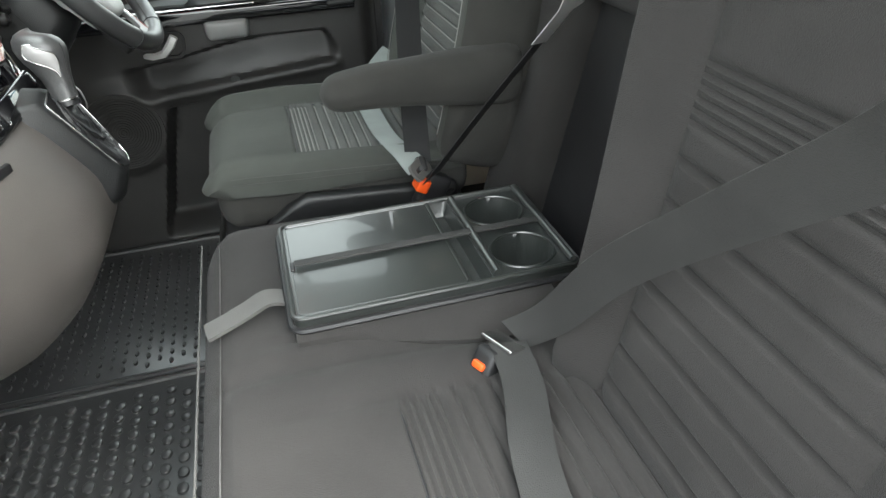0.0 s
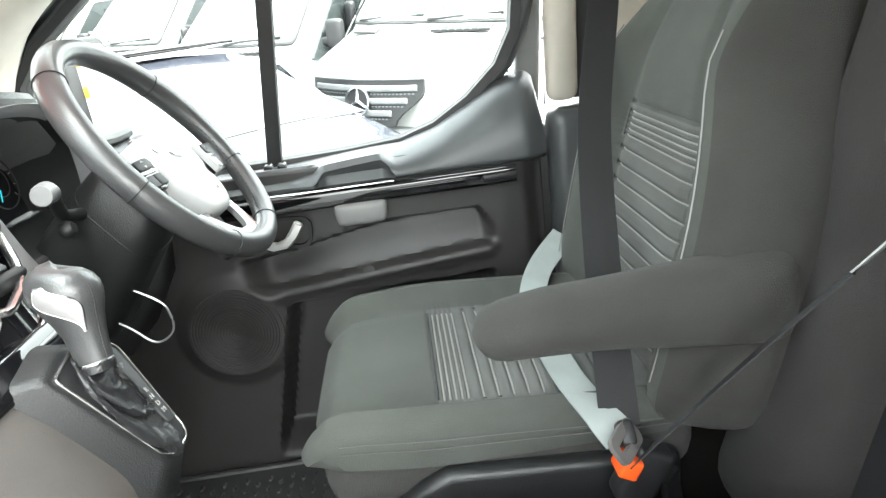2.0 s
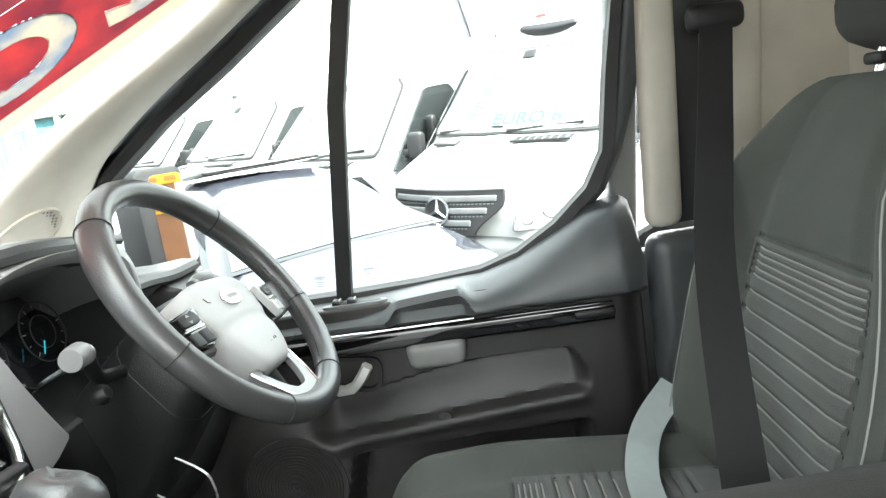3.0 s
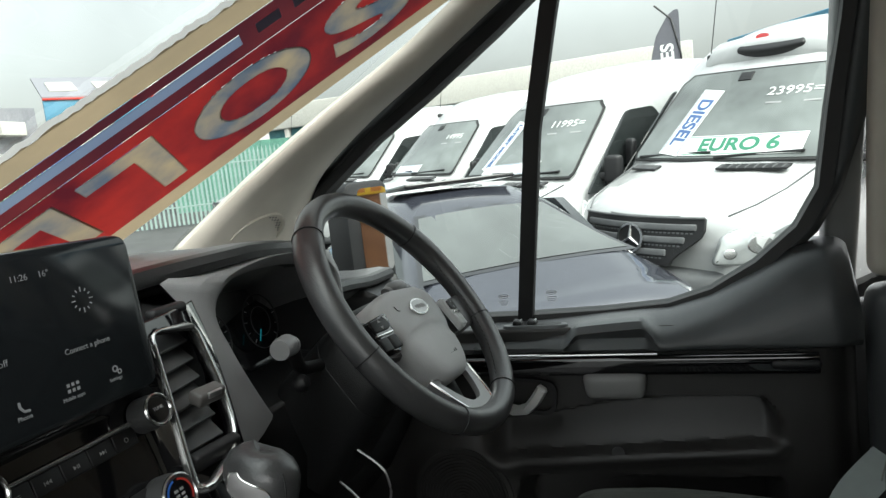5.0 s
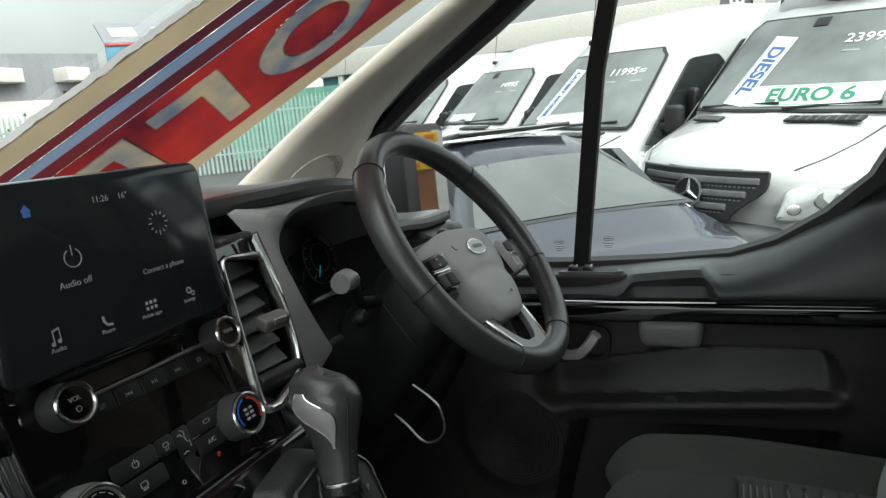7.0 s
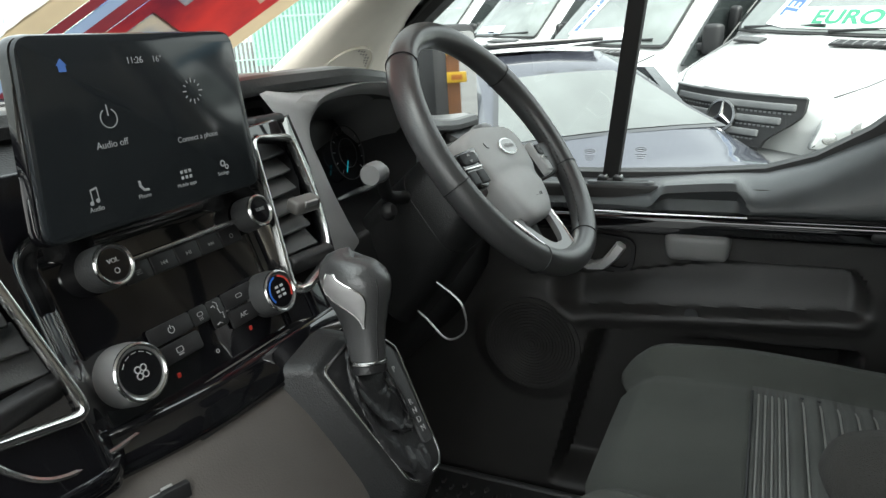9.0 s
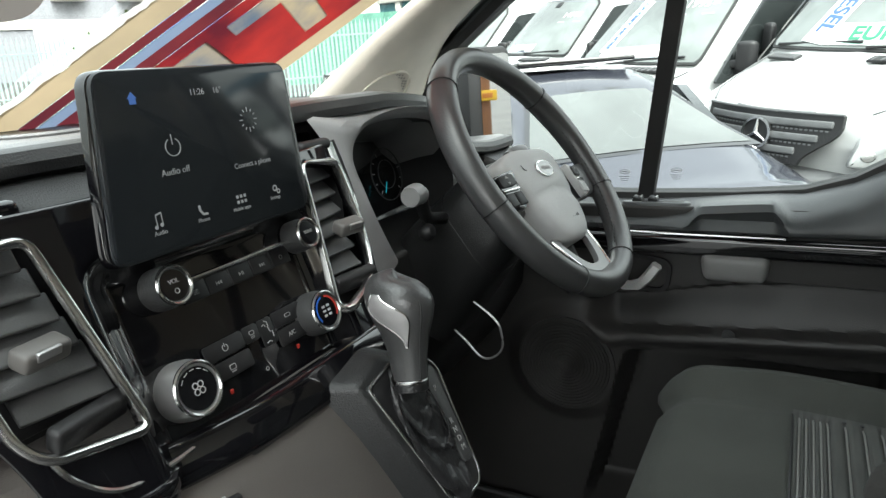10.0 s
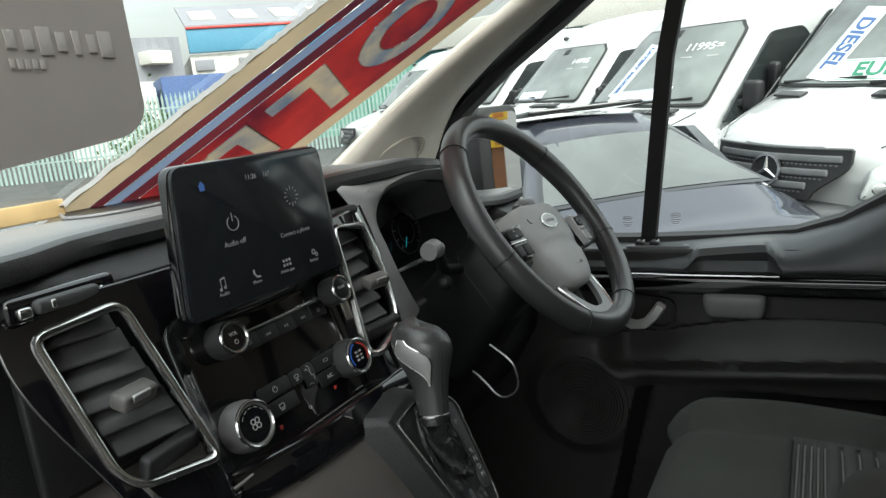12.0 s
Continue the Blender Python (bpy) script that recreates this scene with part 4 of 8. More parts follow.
def bench():
    b = thing("passenger_bench", (-0.33, 0.1, 0.0), "double passenger bench in dark grey cloth, middle back folded down", "bench seat")

    lines = [0.120 - 0.010 * i for i in range(5)] + [0.060 - 0.022 * i for i in range(8)]

    def bend(p):
        x, y = p.x - 0.3475, p.y + 0.10
        top = smoothstep(0.0, 0.05, p.z)
        p.z += top * (-0.02 * smoothstep(0.22, -0.15, y) + 0.008 * math.cos((x + 0.54) * 6.0) * (1 if x < -0.285 else 0.6))
        p.z -= top * 0.03 * smoothstep(0.27, 0.35, y) ** 2
        p.z -= top * 0.010 * math.exp(-((x + 0.285) / 0.016) ** 2) * smoothstep(0.36, 0.28, y)
        for x0, x1 in ((-0.70, -0.375), (-0.235, 0.055)):
            if x0 < x < x1 and y < 0.125:
                p.z += top * groove(y, lines, 0.0035, 0.006)
            for xe in (x0, x1):
                p.z -= top * 0.006 * math.exp(-((x - xe) / 0.006) ** 2) * smoothstep(0.3, 0.2, y)
        return p
    part("cushion", rbox((-0.3475, 0.10, 0.36), (0.905, 0.50, 0.16), 0.045, (72, 170, 3), f=bend), FABRIC_BENCH_DIM, b, "dark grey cloth cushion with ribbed seat panels")
    seat_at = lambda x, y: bend(Vector((x + 0.3475, y - 0.10, 0.0805))) + Vector((-0.3475, 0.10, 0.36))
    for x in (-0.70, -0.375):
        part("panel_seam", sweep([seat_at(x, -0.12 + 0.035 * i) for i in range(8)], circle(0.0013, 5)), BLACK, b)
    part("panel_seam", sweep([seat_at(-0.70 + 0.0325 * i, 0.127) for i in range(11)], circle(0.0013, 5)), BLACK, b)
    part("edge_stitch", sweep([seat_at(-0.76 + 0.083 * i, 0.318) + Vector((0, 0, 0.0006)) for i in range(11)], circle(0.0010, 5)), BENCH_SEAM, b, "stitched edge")
    part("piping", sweep([(-0.79 + 0.0895 * i, 0.351, 0.40) for i in range(11)], circle(0.0018, 6)), BENCH_SEAM, b, "stitched front seam")
    part("seat_box", rbox((-0.35, 0.06, 0.14), (0.86, 0.38, 0.30), 0.02), BLACK, b, "black seat box")

    lean = pose(-0.55, -0.125, 0.40, 15)

    def back(p):
        h = p.z + 0.31
        u = abs(p.x) / 0.25
        front = smoothstep(0.0, 0.04, p.y)
        p.y += front * (0.035 * smoothstep(0.6, 0.9, u) * smoothstep(0.6, 0.45, h) - 0.006 * math.exp(-((u - 0.60) / 0.04) ** 2))
        if u < 0.60 and h < 0.42:
            p.y += front * groove(h, [0.405 - 0.011 * i for i in range(6)] + [0.315 - 0.042 * i for i in range(8)], 0.004, 0.008)
        if p.x > 0:
            p.x += u * (-0.04 + 0.075 * smoothstep(0.05, 0.55, h))
        else:
            p.x *= 1 - 0.22 * smoothstep(0.42, 0.62, h) ** 1.5
        return p
    part("outer_backrest", rbox((0, 0, 0), (0.50, 0.14, 0.62), 0.05, (24, 4, 190), f=back, m=lean @ pose(0, -0.03, 0.29)), FABRIC_BENCH_DIM, b, "grey cloth backrest with channels")
    bm = rbox((0, 0, 0), (0.27, 0.10, 0.19), 0.048, (5, 3, 4), m=lean @ pose(0, -0.05, 0.73))
    part("headrest", bm, FABRIC_BENCH_DIM, b, "dark cloth headrest")
    for dx in (-0.07, 0.07):
        part("headrest_post", sweep([lean @ Vector((dx, -0.05, 0.55)), lean @ Vector((dx, -0.05, 0.68))], circle(0.0075, 8), up=(1, 0, 0)), CHROME, b, "chrome headrest post")

    side = pose(0.105, -0.205, 0.36, 15)
    part("fixed_column", rbox((0, 0, 0), (0.185, 0.12, 0.66), 0.05, (4, 3, 14), f=lambda p: Vector((p.x * (1 - 0.12 * (p.z + 0.33) / 0.66) + 0.045, p.y, p.z)), m=side @ pose(0, -0.03, 0.27)), FABRIC_BENCH_DIM, b, "grey cloth column beside the folded back")
    part("top_bar", rbox((0, 0, 0), (0.46, 0.10, 0.17), 0.04, (5, 3, 3), m=pose(-0.10, -0.335, 0.818, 15)), FABRIC_BENCH_DIM, b, "grey cloth bar over the opening")
    # folded middle back: upholstered shell with a tray on top
    o1 = rrect(0.245, 0.385, 0.016)
    i1 = rrect(0.225, 0.365, 0.010)
    part("folded_back", hoop(o1, i1, pose(-0.125, 0.032, 0.385), 0.075), FABRIC_BENCH_DIM, b, "grey cloth side of folded back")
    flare = []
    for k in range(13):
        y = 0.222 - 0.335 * k / 12
        xb = -0.252 - 0.058 * smoothstep(0.21, -0.06, y)
        flare.append([Vector((x, y, z)) for x, z in ((-0.236, 0.458), (-0.247, 0.456), ((xb - 0.247) / 2 - 0.004, 0.446), (xb, 0.432), (xb + 0.006, 0.418), (-0.236, 0.418))])
    part("flared_side", loft(flare), FABRIC_BENCH_DIM, b, "cloth side of the folded back swelling towards the hinge")
    part("back_floor", rbox((-0.125, 0.032, 0.400), (0.23, 0.37, 0.012), 0.004), BLACK, b)
    part("edge_welt", sweep([(-0.125 + x, 0.032 + y, 0.4585) for x, y in rrect(0.249, 0.389, 0.018)], circle(0.004, 6), closed=True), BLACK, b)
    tray = part("tray", hoop_tray(), TRAY, b, "black plastic table tray with cup holders")
    part("outer_rim", sweep([(-0.125 + x, 0.032 + y, 0.4725) for x, y in rrect(0.234, 0.378, 0.012)], circle(0.0038, 8), closed=True), TRAY, tray, "rounded tray rim")
    part("lid_bead", sweep([(-0.125 + x, 0.105 + y, 0.4730) for x, y in rrect(0.222, 0.218, 0.006)], circle(0.0012, 6), closed=True), TRAY, tray)
    part("cross_bar", sweep([(-0.232 + 0.0214 * i, -0.045, 0.4745) for i in range(11)], rrect(0.010, 0.012, 0.0045, 3)), TRAY, tray, "rounded bar before the cups")
    part("rear_bar", sweep([(-0.236 + 0.0222 * i, -0.1505, 0.4755) for i in range(11)], rrect(0.009, 0.010, 0.004, 3)), TRAY, tray)
    for cxx in (-0.067, -0.183):
        part("cup_ring", sweep([(cxx + a, -0.098 + b, 0.4705) for a, b in circle(0.0448, 36)], circle(0.0022, 6), closed=True), TRAY, tray, "rounded cup well rim")
        part("cup_floor_ring", sweep([(cxx + a, -0.098 + b, 0.4165) for a, b in circle(0.033, 28)], circle(0.0025, 6), closed=True), TRAY, tray)
    part("strap_slot", rbox((-0.125, 0.212, 0.4735), (0.022, 0.006, 0.004), 0.0015), BLACK, b)
    part("grab_loop", ribbon(spline([(-0.165, 0.222, 0.452), (-0.168, 0.25, 0.462), (-0.178, 0.28, 0.455), (-0.186, 0.31, 0.447), (-0.19, 0.332, 0.441)]), (1, 0.15, 0.1), 0.030, 0.005), STRAP, b, "ribbed grey pull strap")
    part("elastic_strap", rbox((-0.125, 0.033, 0.4785), (0.014, 0.352, 0.003), 0.001, m=None), WEB_GREY, b, "grey elastic strap")
    # near buckle
    part("buckle", rbox((-0.342, 0.0, 0.425), (0.036, 0.055, 0.04), 0.01, m=pose(0, 0, 0, 35, 0, 25)), BLACK, b, "black belt buckle")
    part("release_button", rbox((-0.352, 0.022, 0.437), (0.018, 0.010, 0.010), 0.003, m=pose(0, 0, 0, 35, 0, 25)), ORANGE, b, "orange release button")
    part("buckle_tongue", rbox((-0.336, -0.014, 0.450), (0.05, 0.03, 0.006), 0.002, m=pose(0, 0, 0, 20, 0, 25)), CHROME, b, "metal belt tongue")


def hoop_tray():
    """Tray: a lid plate in a raised rim, then a slot and two cup wells."""
    x0, x1, y0, y1, z = -0.243, -0.007, -0.158, 0.222, 0.464
    bms = [rbox(((x0 + x1) / 2, 0.105, z + 0.004), (x1 - x0 - 0.006, 0.228, 0.010), 0.003)]
    out = rrect(x1 - x0, y1 - y0, 0.012)
    inn = rrect(x1 - x0 - 0.012, y1 - y0 - 0.012, 0.008)
    bms.append(hoop(out, inn, pose((x0 + x1) / 2, (y0 + y1) / 2, z - 0.016), 0.024))
    # deck with wells
    bm = bmesh.new()
    nx, ny = 60, 40
    vs = []
    for j in range(ny + 1):
        y = -0.005 - 0.148 * j / ny
        row = []
        for i in range(nx + 1):
            x = x0 + 0.006 + (x1 - x0 - 0.012) * i / nx
            d = 0.0
            for cxx in (-0.067, -0.183):
                r = math.hypot(x - cxx, y + 0.098)
                d = max(d, 0.055 * (1 - smoothstep(0.040, 0.0445, r)))
            d = max(d, 0.022 * (1 - smoothstep(0.011, 0.015, abs(y + 0.022))) * smoothstep(0.112, 0.106, abs(x + 0.125)))
            row.append(bm.verts.new((x, y, z + 0.006 - d)))
        vs.append(row)
    for j in range(ny):
        for i in range(nx):
            bm.faces.new((vs[j][i], vs[j][i + 1], vs[j + 1][i + 1], vs[j + 1][i]))
    bms.append(bm)
    return join(*bms)


def belts():
    d = thing("driver_seat_belt", (0.78, -0.2, 0.5), "black driver seat belt hanging down the door pillar", "seat belt")
    sec = rrect(0.047, 0.0016, 0.0006, 1)
    part("webbing", ribbon(spline([(0.725, -0.228, 1.05), (0.62, -0.178, 0.905), (0.47, -0.112, 0.755), (0.32, -0.070, 0.60), (0.175, -0.040, 0.455)]), (0, 1, 0), 0.047), WEB, d, "black webbing")
    part("tongue", rbox((0.165, -0.04, 0.447), (0.05, 0.02, 0.03), 0.006, m=pose(0, 0, 0, 0, 45, 0)), BLACK, d, "black belt tongue")
    part("pillar_loop", rbox((0.735, -0.230, 1.058), (0.03, 0.085, 0.040), 0.014), BLACK, d, "black belt guide")
    part("upper_webbing", ribbon([(0.742, -0.232, 1.05), (0.742, -0.235, 1.18), (0.735, -0.24, 1.34)], (0, 1, 0), 0.047), WEB, d, "black webbing up to the roof")
    m = thing("middle_seat_belt", (0.12, -0.2, 0.5), "black belt stretched from the bulkhead to its buckle", "seat belt")
    # same black belt: window light on this stretch is painted into its colour
    part("upper_webbing", ribbon(spline([(-0.05, -0.285, 0.83), (-0.01, -0.238, 0.752), (0.02, -0.201, 0.69)]), [(0.45, -0.75, -0.5)] * 3 + [(0.55, -0.65, -0.48)] * 4 + [(0.72, -0.5, -0.45)] * 6, 0.047), WEB_LIT, m, "upper webbing with window light painted pale")
    part("webbing", ribbon(spline([(0.02, -0.201, 0.69), (0.08, -0.127, 0.566), (0.14, -0.05, 0.432)]), [(0.80, -0.42, -0.42)] * 13, 0.047), WEB, m, "black webbing seen on edge")
    p = thing("passenger_seat_belt", (-0.4, -0.1, 0.6), "wide grey passenger belt across the bench back", "seat belt")
    part("shoulder_webbing", ribbon(spline([(-0.82, 0.01, 0.95), (-0.70, -0.07, 0.845), (-0.58, -0.09, 0.74), (-0.46, -0.075, 0.62), (-0.37, -0.06, 0.50), (-0.33, -0.03, 0.452)]), (0.3, 0.5, 0.8), 0.047), WEB_GREY, p, "grey webbing")
    part("lap_webbing", ribbon(spline([(-0.338, -0.018, 0.450), (-0.41, -0.01, 0.448), (-0.52, 0.02, 0.450), (-0.66, 0.03, 0.447), (-0.8, -0.02, 0.42)]), (0, 1, 0.1), 0.047), WEB_GREY, p, "grey webbing")


def bulkhead_panel():
    k = thing("bulkhead_panel", (-0.1, -0.35, 0.6), "black moulded panel in the opening behind the folded back", "panel")
    out = rrect(0.42, 0.56, 0.05)
    M = frame3((-0.06, -0.315, 0.56), (1, 0, 0), (0, -0.26, 1))
    part("panel_face", prism(out, M @ pose(0, 0, -0.03), 0.03, 0.006), BLACK, k)
    part("panel_rim", hoop(out, [(a * 0.90, b * 0.93) for a, b in out], M, 0.014), GREY_TAB, k, "raised grey rim")
    part("panel_screw", lathe([(0.001, 0), (0.011, 0), (0.009, 0.006), (0.001, 0.007)], M @ pose(0.070, 0.155, 0.012), 16), DASH, k, "round fixing screw")
    part("panel_slot", rbox((0, 0, 0), (0.30, 0.014, 0.008), 0.003, m=M @ pose(-0.02, 0.115, 0.004)), BLACK, k)


driver_seat()
bench()
belts()
bulkhead_panel()

# ---- dashboard ----
def face(x, z):
    """y of the centre fascia."""
    return 0.535 + 0.35 * (z - 0.735) + 0.02 * smoothstep(0.115, 0.088, abs(x + 0.0085)) * smoothstep(0.84, 0.81, z) + 2.0 * max(0.0, abs(x + 0.0085) - 0.10) ** 2


def lerp_profile(a, b, w):
    return [(p[0] * (1 - w) + q[0] * w, p[1] * (1 - w) + q[1] * w) for p, q in zip(a, b)]


def dashboard():
    d = thing("dashboard", (0, 0.85, 0.5), "charcoal grained dashboard with gloss black centre and cluster hood", "dashboard", kind="structure")
    xs = [-0.86 + 0.043 * i for i in range(41)]

    # top pad, from the lip to the foot of the windscreen
    def lip_y(x):
        return 0.655 - 0.045 * smoothstep(-0.10, -0.21, x) + 0.09 * smoothstep(-0.35, -0.8, x) + 0.05 * smoothstep(0.3, 0.8, x)
    def fall(x):
        return 0.085 * smoothstep(0.46, 0.58, x) + 0.02 * smoothstep(0.58, 0.8, x)
    rings = []
    for x in xs:
        over = smoothstep(0.10, 0.20, x)
        ly, lz = lip_y(x) - 0.02 * over, 0.898 - 0.010 * smoothstep(-0.25, -0.6, x) - fall(x) + 0.007 * over - 0.010 * smoothstep(0.34, 0.47, x)
        rings.append([Vector((x, *p)) for p in ((ly, lz - 0.012), (ly - 0.006, lz - 0.004), (ly, lz + 0.004), (ly + 0.02, lz + 0.008), (ly + 0.08, lz + 0.004), (0.80, lz + 0.005),
                      (1.02 - 0.2 * x * x, lz - 0.012), (1.04 - 0.2 * x * x, lz - 0.06), (ly + 0.1, lz - 0.06), (ly + 0.02, lz - 0.03))])
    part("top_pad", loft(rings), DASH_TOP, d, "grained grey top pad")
    # roll along the front edge of the pad, shade below the crease painted dark
    rings = []
    for x in xs:
        over = smoothstep(0.10, 0.20, x)
        ly, lz = lip_y(x) - 0.02 * over, 0.898 - 0.010 * smoothstep(-0.25, -0.6, x) - fall(x) + 0.007 * over - 0.010 * smoothstep(0.34, 0.47, x)
        rings.append([Vector((x, *p)) for p in ((ly + 0.006, lz + 0.0065), (ly - 0.004, lz + 0.004), (ly - 0.009, lz - 0.004), (ly - 0.008, lz - 0.012), (ly + 0.001, lz - 0.017), (ly + 0.02, lz - 0.016), (ly + 0.02, lz + 0.003))])
    part("pad_roll", loft(rings), CONSOLE, d, "rounded edge of the pad, its shade painted dark")
    # storage slot in the top pad, ahead of the passenger
    tray = rpoly([(-0.036, 0.800), (-0.022, 0.774), (0.004, 0.762), (0.16, 0.762), (0.16, 0.868), (0.0, 0.868)], 0.008, 4)
    b = part("top_bin", prism(tray, pose(0, 0, 0.8985), 0.006), CONSOLE, d, "dark storage tray behind the screen")
    part("bin_rim", sweep([Vector((x, y, 0.9045)) for x, y in tray], circle(0.0022, 6), closed=True), DASH_TOP, b, "thin grey rim")
    # upper face under the lip
    rings = []
    for x in xs:
        ly = lip_y(x)
        dr = smoothstep(0.2, 0.24, x) * smoothstep(0.74, 0.68, x)
        y1 = 0.622 + 0.03 * smoothstep(0.3, 0.8, abs(x)) + 0.12 * dr
        f = fall(x)
        rings.append([Vector((x, *p)) for p in ((ly + 0.014, 0.892 - f), (ly - 0.001 if dr < 0.5 else y1, 0.884 - f), (y1 if dr > 0.5 else min(y1, ly - 0.010), 0.866 - f), (y1 - 0.008, 0.84 - 0.8 * f), (y1 - 0.002, 0.78 - 0.4 * f), (y1 + 0.0, 0.70), (y1 + 0.08, 0.66), (0.95, 0.66), (0.95, 0.86 - f))])
    part("upper_face", loft(rings), CONSOLE, d, "dark grey face")
    # lower half, taupe, swelling to the gear console in the middle
    P = [(0.64, 0.715), (0.585, 0.695), (0.55, 0.64), (0.548, 0.57), (0.560, 0.50), (0.615, 0.435), (0.72, 0.405), (0.98, 0.38), (0.98, 0.70)]
    C = [(0.62, 0.715), (0.53, 0.688), (0.468, 0.60), (0.450, 0.548), (0.458, 0.49), (0.532, 0.39), (0.655, 0.322), (0.98, 0.29), (0.98, 0.70)]
    rings = []
    n = 44
    for i in range(n + 1):
        x = -0.86 + (0.155 + 0.86) * i / n
        w = smoothstep(-0.24, -0.01, x)
        r = lerp_profile(P, C, w)
        k = smoothstep(0.11, 0.155, x)
        r = [(y + 0.03 * k * (1 if j in (1, 2, 3, 4, 5) else 0), z) for j, (y, z) in enumerate(r)]
        fine = []
        for j in range(len(r)):
            a, b = r[j], r[(j + 1) % len(r)]
            z0, c1 = r[j - 1], r[(j + 2) % len(r)]
            for s in range(4):
                u = s / 4
                q = []
                for k2 in range(2):
                    q.append(0.5 * ((2 * a[k2]) + (-z0[k2] + b[k2]) * u + (2 * z0[k2] - 5 * a[k2] + 4 * b[k2] - c1[k2]) * u * u + (-z0[k2] + 3 * a[k2] - 3 * b[k2] + c1[k2]) * u ** 3))
                fine.append(Vector((x, q[0], q[1])))
        rings.append(fine)
    part("lower_dash", loft(rings), TAUPE, d, "taupe grained lower dashboard")
    # driver's knee panel
    rings = []
    for i in range(16):
        x = 0.145 + 0.71 * i / 15
        k = smoothstep(0.14, 0.24, x)
        rings.append([Vector((x, y + 0.05 * k, z)) for y, z in ((0.66, 0.72), (0.60, 0.69), (0.575, 0.62), (0.59, 0.52), (0.65, 0.42), (0.80, 0.36), (0.98, 0.36), (0.98, 0.72))])
    part("knee_panel", loft(rings), CONSOLE, d, "dark knee panel under the wheel")
    # glovebox outline, lock and badge
    part("glovebox_lock", lathe([(0.001, 0), (0.019, 0), (0.019, 0.006), (0.013, 0.009), (0.001, 0.008)], frame3((-0.16, 0.531, 0.645), (1, 0, 0), (0, 0, 1)), 20), CHROME, d, "round metal lock")
    B = frame3((-0.105, 0.5175, 0.655), (1, -0.33, 0), (0, 0.05, 1))
    bd = part("badge", rbox((0, 0, 0), (0.056, 0.011, 0.006), 0.001, m=B), BLACK, d, "black strip with plain bars")
    part("badge_bar", rbox((-0.017, 0, 0.0032), (0.011, 0.007, 0.002), 0.0008, m=B), RED_PRINT, bd)
    for k in range(3):
        part("badge_bar", rbox((-0.004 + 0.010 * k, 0, 0.0032), (0.008, 0.005, 0.002), 0.0008, m=B), PRINT, bd)
    # gloss slot to the passenger side of the vent
    sl = part("slot_surround", rbox((-0.172, 0.598, 0.8695), (0.082, 0.012, 0.020), 0.006), GLOSS, d, "gloss black cup holder front")
    part("slot_lever", rbox((-0.172, 0.5915, 0.870), (0.048, 0.012, 0.0105), 0.0045), DASH, sl)
    part("slot_tip", rbox((-0.1845, 0.5855, 0.8705), (0.004, 0.003, 0.006), 0.0012), CHROME, sl)
    for x, w in ((-0.202, 0.010), (-0.1465, 0.003)):
        part("slot_end", rbox((x, 0.5905, 0.8685), (w, 0.006, 0.008), 0.0025), CHROME, sl, "bright lever end")
    part("pillar_slot", rbox((0.158, 0.600, 0.871), (0.045, 0.014, 0.011), 0.005), BLACK, d)


CX = -0.0085
VENT = [(-0.1935, 0.851), (-0.1345, 0.8585), (-0.111, 0.731), (-0.170, 0.738), (-0.181, 0.753)]


def inside(pt, poly):
    x, y = pt
    c = False
    for i in range(len(poly)):
        (x1, y1), (x2, y2) = poly[i], poly[i - 1]
        if (y1 > y) != (y2 > y) and x < (x2 - x1) * (y - y1) / (y2 - y1) + x1:
            c = not c
    return c


